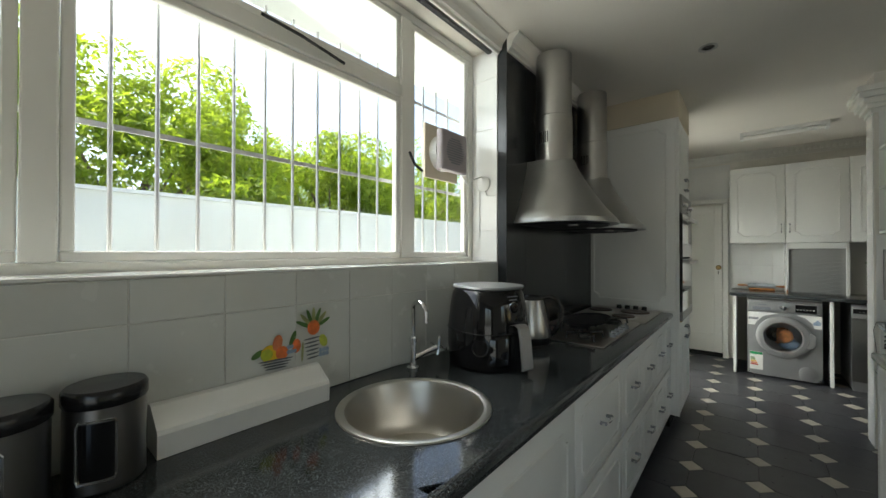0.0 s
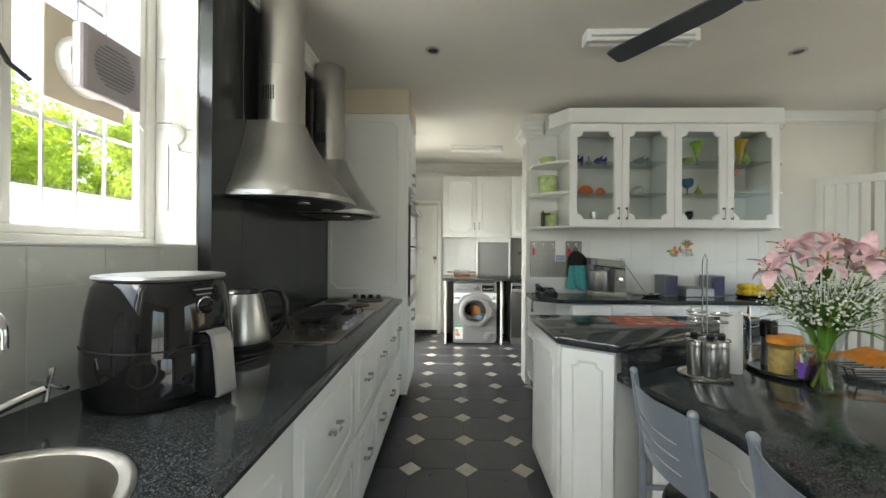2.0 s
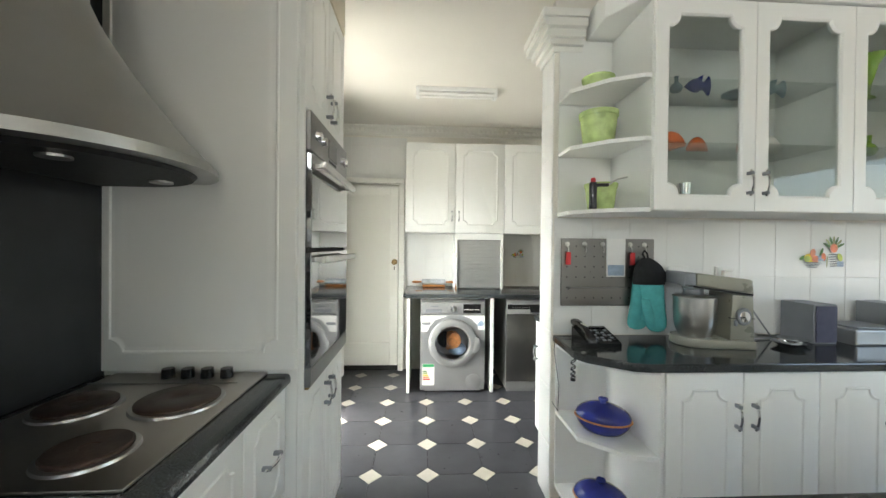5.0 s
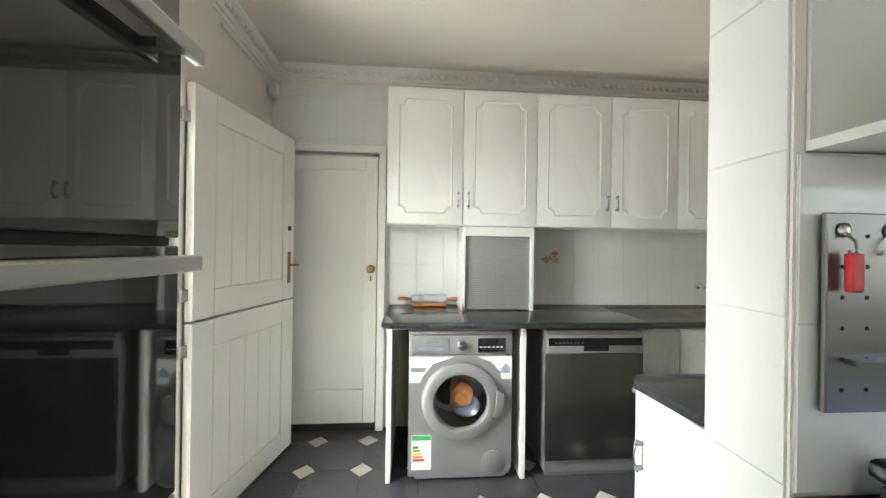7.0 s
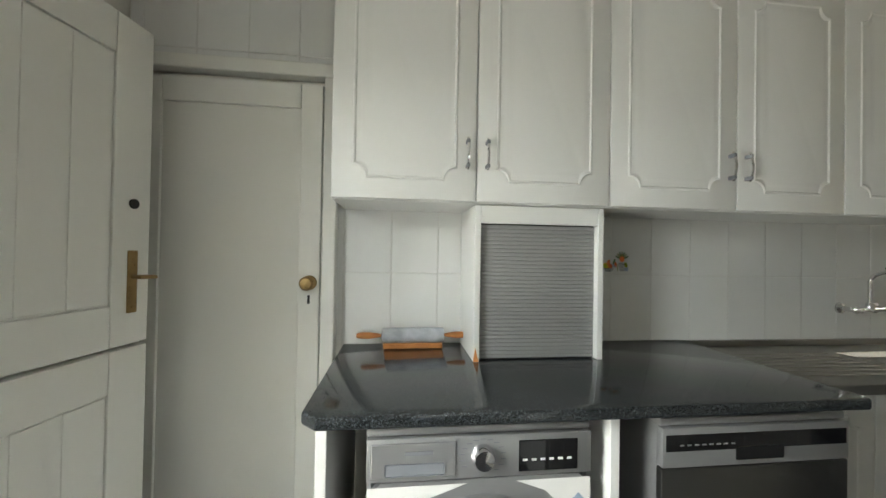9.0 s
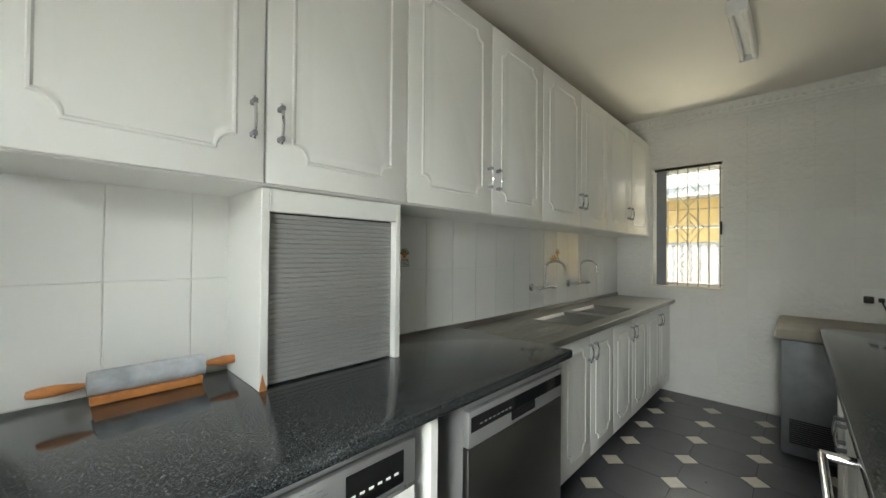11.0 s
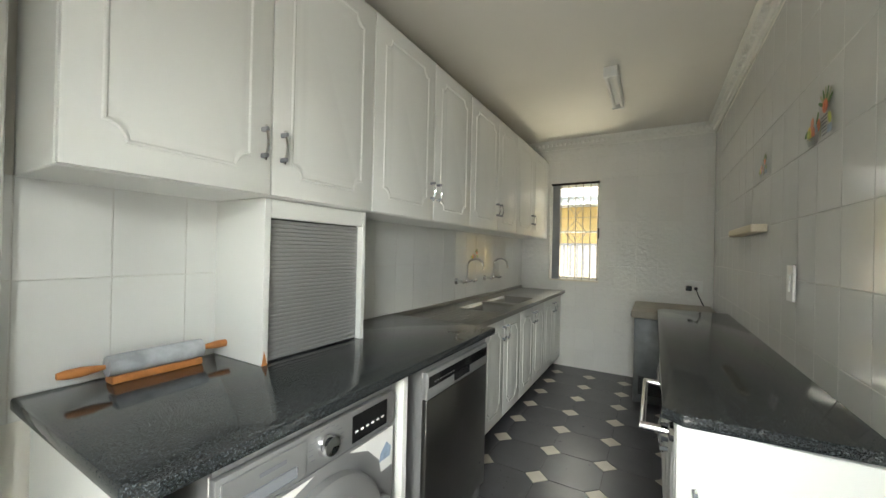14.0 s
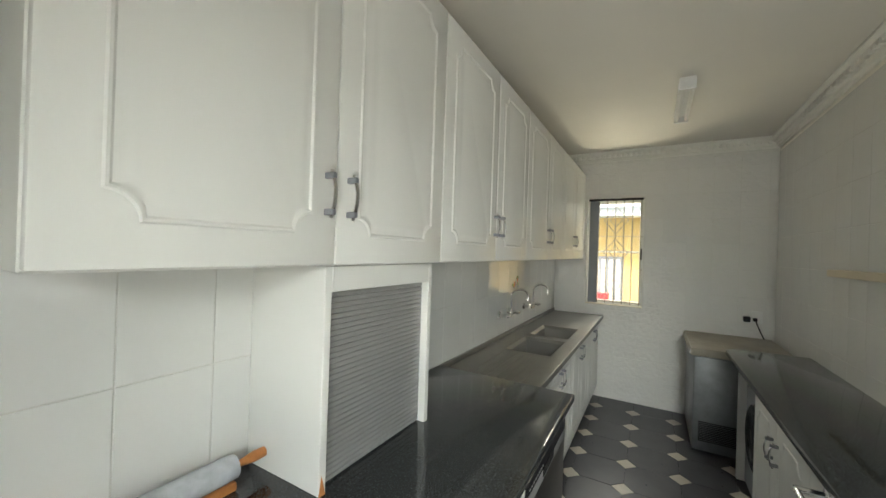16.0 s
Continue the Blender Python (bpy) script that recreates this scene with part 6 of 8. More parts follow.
while z < 1.388:
    sl = part("slat", loft([[(x, 5.455, z), (x, 5.451, z + 0.002), (x, 5.4505, z + 0.0075), (x, 5.451, z + 0.0128), (x, 5.455, z + 0.0143)] for x in (0.376, 0.821)]), SLAT, rcup)
    z += 0.0145
part("chipped_edge", loft([[(0.352, 5.424, GZ + 0.001), (0.372, 5.423, GZ + 0.001), (0.36, 5.424, GZ + 0.05)], [(0.352, 5.426, GZ + 0.001), (0.372, 5.4255, GZ + 0.001), (0.36, 5.426, GZ + 0.05)]]), WOOD, rcup, "chipped brown corner")
rp = thing("rolling_pin", (0.15, 5.64, GZ), "grey marble rolling pin on an orange wooden cradle", "rolling pin")
part("cradle", box(0.025, 5.615, GZ, 0.265, 5.665, GZ + 0.022, 0.004), WOOD, rp)
bm = lathe([(0.005, -0.128), (0.029, -0.125), (0.031, -0.1), (0.031, 0.1), (0.029, 0.125), (0.005, 0.128)], seg=24)
part("roller", bm, MARBLE, rp, "streaked marble roller", m=Matrix.Translation((0.145, 5.64, GZ + 0.05)) @ Matrix.Rotation(radians(90), 4, "Y"), soft=True)
for s in (-1, 1):
    bm = lathe([(0.006, 0.0), (0.009, 0.015), (0.014, 0.05), (0.013, 0.08), (0.009, 0.098), (0, 0.1)], seg=14)
    part("handle", bm, WOOD, rp, "turned wooden handle", m=Matrix.Translation((0.145 + s * 0.128, 5.64, GZ + 0.05)) @ Matrix.Rotation(radians(90 * s), 4, "Y"), soft=True)

# ---- steel sink bench and taps ----
BZ = 0.872
sb = thing("sink_bench", (2.7, 5.45, 0.84), "stainless steel double bowl sink bench with drainer", "sink")
bx0, bx1, by0, by1 = 1.42, 3.995, 5.20, 5.715
bowls = [(2.06, 2.50), (2.60, 3.04)]
ys = (5.28, 5.58)
xs = [bx0, 2.06, 2.50, 2.60, 3.04, bx1]
for i in range(5):
    if (xs[i], xs[i + 1]) in bowls:
        part("deck", box(xs[i], by0, BZ - 0.02, xs[i + 1], ys[0], BZ), BENCHST, sb)
        part("deck", box(xs[i], ys[1], BZ - 0.02, xs[i + 1], by1, BZ), BENCHST, sb)
    else:
        part("deck", box(xs[i], by0, BZ - 0.02, xs[i + 1], by1, BZ), BENCHST, sb)
part("front_edge", box(bx0, by0 - 0.012, BZ - 0.032, bx1, by0 + 0.001, BZ + 0.004, 0.004), BENCHST, sb)
part("upstand", box(bx0, by1 - 0.012, BZ, bx1, by1 + 0.002, BZ + 0.03, 0.003), BENCHST, sb)
for a, c_ in bowls:
    r0 = [(a, ys[0]), (c_, ys[0]), (c_, ys[1]), (a, ys[1])]
    part("bowl", loft([[(x, y_, BZ + 0.001) for x, y_ in r0], [(a + (x - a) * 0.94 + 0.013, ys[0] + (y_ - ys[0]) * 0.9 + 0.015, BZ - 0.02) for x, y_ in r0], [(a + (x - a) * 0.9 + 0.022, ys[0] + (y_ - ys[0]) * 0.86 + 0.02, BZ - 0.15) for x, y_ in r0], [(a + (x - a) * 0.8 + 0.044, ys[0] + (y_ - ys[0]) * 0.76 + 0.036, BZ - 0.165) for x, y_ in r0]], cap=False), BENCHST, sb)
    part("bowl_floor", box(a + 0.03, ys[0] + 0.03, BZ - 0.168, c_ - 0.03, ys[1] - 0.03, BZ - 0.164), BENCHST, sb)
for i in range(7):
    part("drainer_ridge", box(1.50, 5.29 + i * 0.045, BZ, 2.0, 5.30 + i * 0.045, BZ + 0.004, 0.0015, seg=1), BENCHST, sb)
for x in (2.36, 2.94):
    tp = thing("wall_tap", (x, 5.70, 1.06), "chrome wall mixer tap with a swan-neck spout", "tap", "scullery taps")
    part("bridge", tube([(x - 0.12, 5.655, 1.055), (x + 0.12, 5.655, 1.055)], 0.011, seg=10), CHROME, tp, soft=True)
    for s in (-1, 1):
        part("flange", lathe([(0.028, 0), (0.026, 0.008), (0.012, 0.014), (0.012, 0.05)], seg=18, m=face((x + s * 0.1, 5.708, 1.055), (1, 0, 0), (0, -1, 0))), CHROME, tp, soft=True)
        bm = lathe([(0.016, 0), (0.018, 0.01), (0.01, 0.025), (0.012, 0.03), (0, 0.032)], seg=14, m=face((x + s * 0.1, 5.648, 1.055), (1, 0, 0), (0, -1, 0)))
        tube([(x + s * 0.1 - 0.028, 5.62, 1.055), (x + s * 0.1 + 0.028, 5.62, 1.055)], 0.005, bm)
        part("valve_handle", bm, CHROME, tp, soft=True)
    pts = [(x, 5.655, 1.055), (x, 5.655, 1.19)] + [(x + 0.05 - 0.05 * math.cos(radians(a)), 5.655 - 0.10 * (1 - math.cos(radians(a))) / 2, 1.19 + 0.05 * math.sin(radians(a))) for a in range(20, 181, 20)] + [(x + 0.1, 5.555, 1.15)]
    part("spout", tube(pts, 0.009, seg=10), CHROME, tp, soft=True)
    part("spout_base", lathe([(0.017, 0), (0.017, 0.03), (0.011, 0.04)], (x, 5.655, 1.05), 14), CHROME, tp, soft=True)

# ---- scullery window ----
sw = thing("window_2", (4.1, 5.1, 0.99), "narrow white window with a patterned burglar guard", "window", kind="structure")
for y0_, y1_, z0_, z1_ in ((4.83, 5.38, 0.992, 1.03), (4.83, 5.38, 2.09, 2.128), (4.832, 4.87, 1.03, 2.09), (5.34, 5.378, 1.03, 2.09), (4.87, 5.34, 1.55, 1.57)):
    part("window_frame", box(4.10, y0_, z0_, 4.15, y1_, z1_, 0.004), GLOSSW, sw)
g_ = part("pane", box(4.12, 4.86, 1.02, 4.124, 5.35, 2.1), GLASS, sw, "clear window pane")
g_.visible_shadow = False
bg = thing("burglar_guard", (4.08, 5.1, 1.0), "white steel window guard with diamond pattern", "security bars")
for k_ in range(7):
    y_ = 4.86 + k_ * 0.082
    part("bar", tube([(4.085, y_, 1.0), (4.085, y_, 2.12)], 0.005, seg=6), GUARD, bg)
for zc in (1.2, 1.55, 1.9):
    for rr in (0.15, 0.075):
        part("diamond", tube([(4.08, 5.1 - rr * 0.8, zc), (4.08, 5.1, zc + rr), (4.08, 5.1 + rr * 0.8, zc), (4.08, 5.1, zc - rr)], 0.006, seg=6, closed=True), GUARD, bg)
for zc in (1.02, 1.375, 1.725, 2.08):
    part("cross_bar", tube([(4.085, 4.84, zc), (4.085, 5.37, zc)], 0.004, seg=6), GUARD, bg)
bl = thing("rolled_blind", (4.05, 5.32, 1.0), "grey blind panel drawn to the side of the window", "blind")
for k_ in range(3):
    part("vane", box(4.035 + k_ * 0.008, 5.27 + k_ * 0.03, 1.0, 4.04 + k_ * 0.008, 5.33 + k_ * 0.015, 2.11), GREYP, bl)
part("head_rail", box(4.01, 4.84, 2.105, 4.04, 5.37, 2.127, 0.003), BLACK, bl)
part("window_handle", box(4.07, 4.845, 1.48, 4.1, 4.86, 1.6, 0.004), IRON, sw, "dark window catch")
tagged(part("window_sill", box(4.0, 4.831, 0.985, 4.10, 5.379, 0.993), BEIGE), "cream sill of the scullery window", "sill", kind="structure")

# ---- freezer, dryer and wall fittings ----
FRZ = mat("grey_freezer_enamel", (0.2, 0.21, 0.22), 0.35, 0.5, 0.12, 14, 0.06, 60)
fz = thing("chest_freezer", (3.6, 4.13, 0), "grey chest freezer with a dusty lid", "freezer")
part("body", box(3.22, 3.82, 0.02, 3.98, 4.44, 0.75, 0.012), FRZ, fz, soft=True)
part("lid", box(3.20, 3.81, 0.755, 3.985, 4.465, 0.82, 0.014), mat("dusty_beige_lid", (0.3, 0.27, 0.22), 0.55, 0, 0.12, 8), fz, "beige-grey lid", soft=True)
part("lid_trim", box(3.215, 4.462, 0.765, 3.35, 4.47, 0.80, 0.003), CHROME, fz)
for k_ in range(12):
    part("vent_slat", box(3.214, 4.16 + 0.0, 0.10 + k_ * 0.013, 3.2205, 4.40, 0.107 + k_ * 0.013), DARK, fz)
dr = thing("tumble_dryer", (2.66, 4.0, 0), "black front-loading dryer under the side worktop", "dryer")
part("cabinet", box(2.34, 3.82, 0.02, 2.94, 4.16, 0.825, 0.006), GREYP, dr)
mm = face((2.64, 4.16, 0.42), (-1, 0, 0), (0, 1, 0))
part("door_ring", lathe([(0.21, 0), (0.2, 0.02), (0.17, 0.028), (0.15, 0.02), (0.1, 0.005), (0, 0)], seg=36, m=mm), GLOSSB, dr, soft=True)
part("panel", box(2.345, 4.16, 0.70, 2.935, 4.175, 0.82, 0.003), BLACK, dr)
tagged(part("support_panel", box(2.96, 3.80, 0, 2.99, 4.2, 0.834, 0.002, seg=1), LACQ), "white board panel at the end of the side worktop", "panel", "worktop supports")
tr_ = thing("towel_rail", (1.05, 4.28, 0.78), "white and chrome towel rail on the side cabinets", "towel rail")
part("rail", tube([(0.87, 4.32, 0.79), (1.32, 4.32, 0.79)], 0.009, seg=10), CHROME, tr_, soft=True)
for x in (0.87, 1.32):
    part("bracket", tube([(x, 4.24, 0.79), (x, 4.325, 0.79)], 0.012, seg=12), CHROME, tr_, soft=True)
    part("rose", lathe([(0.028, 0), (0.026, 0.01), (0.014, 0.014)], seg=18, m=face((x, 4.24, 0.79), (-1, 0, 0), (0, 1, 0))), CHROME, tr_, soft=True)
end = thing("end_door", (0.83, 4.0, 0.1), "plain white cabinet end door with a chrome handle", "cabinet door")
part("leaf", box(0.818, 3.81, 0.10, 0.838, 4.235, 0.833, 0.003), LACQ, end)
bow_handle(face((0.818, 4.19, 0.62), (0, 1, 0), (-1, 0, 0)), end)
so = thing("wall_socket", (3.99, 3.95, 1.0), "white wall socket with a black plug and cable", "socket", "wall sockets")
part("plate", box(3.982, 3.88, 0.95, 3.994, 4.02, 1.06, 0.003), WHITEP, so)
part("plug", box(3.94, 3.97, 0.96, 3.982, 4.02, 1.01, 0.006), BLACK, so)
part("plug", box(3.95, 3.92, 0.97, 3.982, 3.95, 1.0, 0.005), BLACK, so)
part("cable", tube([(3.95, 3.935, 0.98), (3.93, 3.92, 0.93), (3.95, 3.89, 0.86), (3.97, 3.86, 0.8)], 0.005), BLACK, so)
ws = thing("wall_ledge", (2.34, 3.85, 1.44), "cream wooden ledge fixed to the tiled wall", "ledge")
part("ledge", box(2.02, 3.802, 1.44, 2.66, 3.87, 1.48, 0.004), BEIGE, ws)
sc = thing("light_switch", (1.62, 3.8, 1.2), "white light switch on the tiled wall", "switch")
part("plate", box(1.58, 3.802, 1.13, 1.66, 3.812, 1.28, 0.003), WHITEP, sc)
part("rocker", box(1.605, 3.812, 1.17, 1.635, 3.818, 1.24, 0.002), WHITEP, sc)


def tube_light(x0, y0, x1, y1, z, label):
    tl = thing("tube_light", ((x0 + x1) / 2, (y0 + y1) / 2, z), label, "ceiling light", "fluorescent fittings")
    along_x = abs(x1 - x0) > abs(y1 - y0)
    w = 0.045
    if along_x:
        part("housing", box(x0, y0 - w, z - 0.035, x1, y0 + w, z, 0.006), WHITEP, tl)
        for s in (-1, 1):
            part("tube", tube([(x0 + 0.03, y0 + s * 0.03, z - 0.055), (x1 - 0.03, y0 + s * 0.03, z - 0.055)], 0.013, seg=12), PAPER, tl, "unlit white tube", soft=True)
        for x in (x0, x1 - 0.03):
            part("end_cap", box(x, y0 - w, z - 0.075, x + 0.03, y0 + w, z - 0.03, 0.004), WHITEP, tl)
    return tl


tube_light(0.77, 2.28, 1.44, 2.28, CZ, "twin fluorescent fitting on the kitchen ceiling, unlit")
tube_light(2.36, 4.585, 3.04, 4.585, CZ, "fluorescent fitting on the scullery ceiling, unlit")
tube_light(-0.04, 4.72, 0.62, 4.72, CZ, "fluorescent fitting by the scullery entrance, unlit")
for x, y_ in ((-0.16, 2.47), (2.25, 2.5), (2.3, 0.9)):
    d = thing("downlight", (x, y_, CZ), "round recessed steel downlight, unlit", "downlight", "ceiling downlights")
    part("ring", lathe([(0.05, 0), (0.05, -0.006), (0.036, -0.008), (0.034, -0.002)], (x, y_, CZ), 24, cap=False), STEEL, d, soft=True)
    part("bulb", lathe([(0.034, -0.001), (0.026, -0.006), (0.012, -0.004), (0, -0.004)], (x, y_, CZ), 20), BLACK, d, soft=True)

# ---- cornices ----
def cornice(p0, p1, inward, name="cornice", drop=0.10, out=0.075, dent=True):
    """A moulded cornice from p0 to p1 below the ceiling; inward: unit vector into the room."""
    p0, p1, n = Vector((*p0, 0)), Vector((*p1, 0)), Vector((*inward, 0))
    prof_ = [(0, CZ - drop), (0.012, CZ - drop), (0.014, CZ - drop + 0.015), (0.03, CZ - drop + 0.02), (0.035, CZ - drop + 0.05), (0.055, CZ - 0.03), (out - 0.01, CZ - 0.022), (out, CZ - 0.015), (out, CZ - 0.001), (0, CZ - 0.001)]
    bm = loft([[tuple(p + n * d + Vector((0, 0, z))) for d, z in prof_] for p in (p0, p1)])
    if dent:
        L = (p1 - p0).length
        u = (p1 - p0).normalized()
        k_ = 0
        while k_ * 0.05 < L - 0.03:
            c_ = p0 + u * (k_ * 0.05 + 0.02) + n * 0.045 + Vector((0, 0, CZ - 0.048))
            r_ = [c_ + u * a + n * b_ for a, b_ in ((-0.012, -0.012), (0.012, -0.012), (0.012, 0.012), (-0.012, 0.012))]
            loft([[tuple(p + Vector((0, 0, z))) for p in r_] for z in (-0.014, 0.014)], bm)
            k_ += 1
    return tagged(part(name, bm, GLOSSW), "white moulded plaster cornice with dentils", kind="structure")


cornice((4.0, 5.64), (4.0, 3.79), (-1, 0))
cornice((4.0, 3.79), (0.72, 3.79), (0, 1))
cornice((-1.0, 5.72), (4.0, 5.72), (0, -1))
cornice((-1.0, 3.77), (-1.0, 5.72), (1, 0))
cornice((WX, -2.5), (WX, 1.56), (1, 0), dent=False)
cornice((-1.04, 1.565), (-1.04, 3.035), (1, 0), dent=False)
cornice((2.96, 3.60), (4.0, 3.60), (0, -1), dent=False)
cornice((4.0, -2.5), (4.0, 3.6), (-1, 0), dent=False)
bm = None
for i, (o, z0_, z1_) in enumerate(((0.01, 2.34, 2.37), (0.03, 2.37, 2.40), (0.05, 2.40, 2.44), (0.075, 2.44, 2.48), (0.085, 2.48, 2.52))):
    bm = box(0.695 - o, 3.60 - o, z0_, 0.84, 3.79 + o, z1_, 0.003, bm=bm)
tagged(part("wall_capital", bm, GLOSSW), "white stepped capital on the end of the dividing wall", "capital", kind="structure")

# ---- doors ----
def stable_leaf(name, z0_, z1_, label):
    d = thing(name, (-0.955, 4.66, z0_), label, "door", "stable door leaves")
    u = Vector((0.155, 0.82, 0)).normalized()
    n = Vector((u.y, -u.x, 0))
    m_ = face((-0.955, 4.66, z0_), u, n)
    W, H, t_ = 0.845, z1_ - z0_, 0.04
    part("core", box(0.0, 0, 0, W, H, 0.03, 0.003), GLOSSW, d, m=m_)
    for a, b_, c_, e in ((0, 0, 0.13, H), (W - 0.13, 0, W, H), (0.13, 0, W - 0.13, 0.13), (0.13, H - 0.13, W - 0.13, H)):
        part("rail", box(a + 0.001, b_ + 0.001, 0.028, c_ - 0.001, e - 0.001, t_, 0.003), GLOSSW, d, m=m_)
    n_ = 5
    w = (W - 0.27) / n_
    for k_ in range(n_):
        part("board", box(0.135 + k_ * w + 0.0004, 0.135, 0.029, 0.135 + (k_ + 1) * w - 0.0004, H - 0.135, 0.036, 0.0018, seg=1), GLOSSW, d, m=m_)
    return d, m_


up, mu = stable_leaf("stable_door", 0.985, 2.02, "open white upper stable door with vertical boards")
lo_, ml_ = stable_leaf("stable_door", 0.02, 0.975, "open white lower stable door with vertical boards")
part("lock_plate", box(0.765, 0.10, 0.04, 0.80, 0.30, 0.044, 0.003), BRASS, up, "brass lock plate", m=mu)
part("lever", tube([(0.782, 0.215, 0.044), (0.782, 0.215, 0.075), (0.80, 0.215, 0.08), (0.83, 0.213, 0.08)], 0.007), BRASS, up, "brass lever handle", m=mu, soft=True)
part("cylinder", lathe([(0.016, 0), (0.016, 0.006), (0, 0.007)], seg=16, m=mu @ Matrix.Translation((0.782, 0.45, 0.04))), IRON, up)
HINGE = mat("dull_steel_hinge", (0.42, 0.38, 0.37), 0.45, 0.5, 0.12, 30, 0.05, 90)
hp0, hp1 = Vector((-0.9835, 4.555, 0)), Vector((-0.925, 4.70, 0))
hu = (hp1 - hp0).normalized()
hw = (hp1 - hp0).length
for zz, dd in ((1.87, up), (1.10, up), (0.86, lo_), (0.17, lo_)):
    hm = face((hp0.x, hp0.y, zz), hu, (hu.y, -hu.x, 0))
    for a0, a1, s_ in ((0.0, 0.024, 1), (hw - 0.024, hw, -1)):
        outline = [(a0, -0.048), (a1, -0.048), (a1, 0.048), (a0, 0.048)]
        hg = part("hinge", prism(outline, 0.003, 0.007, bevel=0.001, seg=1), HINGE, dd, "dull steel parliament hinge", m=hm)
        n0, n1 = (a1, hw / 2 - 0.002) if s_ > 0 else (hw / 2 + 0.002, a0)
        part("hinge_neck", box(n0, -0.026, 0.003, n1, 0.026, 0.0068, 0.001, seg=1), HINGE, dd, m=hm)
        for q in (-0.034, 0.0, 0.034):
            part("screw", lathe([(0.004, 0), (0.003, 0.0015), (0, 0.002)], seg=8, m=hm @ Matrix.Translation(((a0 + a1) / 2, q, 0.007))), IRON, dd)
    part("hinge_pin", tube([tuple(hm @ Vector((hw / 2, q, 0.008))) for q in (-0.03, 0.03)], 0.006, seg=10), STEEL, dd, soft=True)
df = thing("door_1", (-1.1, 4.2, 0), "white painted back door frame with glazed tile jamb", "door frame", kind="structure")
for y0_, y1_ in ((3.762, 3.82), (4.55, 4.62)):
    part("jamb", box(-1.19, y0_, 0, -0.985, y1_, 2.055, 0.006), GLOSSW, df)
part("head", box(-1.19, 3.82, 2.0, -0.985, 4.55, 2.056, 0.006), GLOSSW, df)
part("architrave", box(-0.998, 4.615, 0, -0.955, 4.658, 2.05, 0.014, seg=4), GLOSSW, df)
part("striker", box(-0.984, 4.585, 1.35, -0.978, 4.61, 1.45, 0.003), BRASS, df)
part("threshold", box(-1.2, 3.82, -0.003, -0.98, 4.55, 0.012), PAVE, df)
d2 = thing("door_2", (-0.55, 5.70, 0), "closed cream panel door with a brass knob", "door", kind="structure")
part("leaf", box(-0.90, 5.675, 0.06, -0.235, 5.715, 1.97, 0.003), GLOSSW, d2)
for a, b_, c_, e in ((-0.9, 0.06, -0.84, 1.97), (-0.32, 0.06, -0.235, 1.97), (-0.84, 0.06, -0.32, 0.30), (-0.84, 1.87, -0.32, 1.97)):
    part("rail", box(a + 0.001, 5.662, b_, c_ - 0.001, 5.676, e, 0.003), GLOSSW, d2)
for a, c_ in ((-0.965, -0.905), (-0.23, -0.175)):
    part("architrave", box(a, 5.655, 0.0, c_, 5.718, 2.0, 0.006), GLOSSW, d2)
part("architrave", box(-0.965, 5.655, 2.0, -0.175, 5.718, 2.055, 0.006), GLOSSW, d2)
part("bottom_gap", box(-0.905, 5.68, 0, -0.235, 5.71, 0.058), DARK, d2)
part("knob", lathe([(0.03, 0), (0.028, 0.005), (0.01, 0.01), (0.01, 0.03), (0.024, 0.036), (0.028, 0.05), (0.02, 0.062), (0, 0.065)], seg=20, m=face((-0.275, 5.662, 1.165), (1, 0, 0), (0, -1, 0))), BRASS, d2, "aged brass knob", soft=True)
part("keyhole", box(-0.281, 5.660, 1.08, -0.272, 5.663, 1.115), DARK, d2)
al = thing("alarm_sensor", (-0.93, 5.62, 2.38), "white corner alarm sensor below the cornice", "sensor")
part("case", box(-0.985, 5.60, 2.36, -0.925, 5.655, 2.45, 0.01), WHITEP, al, soft=True)
part("conduit", box(-0.997, 5.0, 2.47, -0.985, 5.6, 2.485), WHITEP, al)

# slatted white door and dining side
sd = thing("slatted_door", (3.55, 3.3, 0), "white slatted door standing open in the corner", "door")
u = Vector((0.5, -0.62, 0)).normalized()
m_ = face((3.40, 3.55, 0.03), u, (u.y, -u.x, 0))
part("stile", box(0, 0, 0, 0.05, 1.95, 0.035, 0.003), GLOSSW, sd, m=m_)
part("stile", box(0.72, 0, 0, 0.77, 1.95, 0.035, 0.003), GLOSSW, sd, m=m_)
for zz in (0.0, 0.95, 1.88):
    part("rail", box(0.05, zz, 0, 0.72, zz + 0.07, 0.035, 0.003), GLOSSW, sd, m=m_)
for k_ in range(9):
    part("slat", box(0.06 + k_ * 0.074, 0.07, 0.005, 0.115 + k_ * 0.074, 1.88, 0.025, 0.003), GLOSSW, sd, m=m_)
part("latch", box(0.005, 0.95, 0.035, 0.035, 1.09, 0.05, 0.004), IRON, sd, "dark latch", m=m_)
w3 = thing("window_3", (4.1, 1.9, 0.95), "white framed dining window", "window", kind="structure")
for y0_, y1_, z0_, z1_ in ((0.6, 3.2, 0.952, 1.0), (0.6, 3.2, 2.15, 2.198), (0.602, 0.66, 1.0, 2.15), (3.14, 3.198, 1.0, 2.15), (1.87, 1.93, 1.0, 2.15)):
    part("window_frame", box(4.02, y0_, z0_, 4.08, y1_, z1_, 0.004), GLOSSW, w3)

# unseen door frame, made up to go with the south fill lamp
w4 = thing("door_3", (1.6, -2.7, 0), "unseen white framed patio door, added for the fill light", "door", kind="structure")
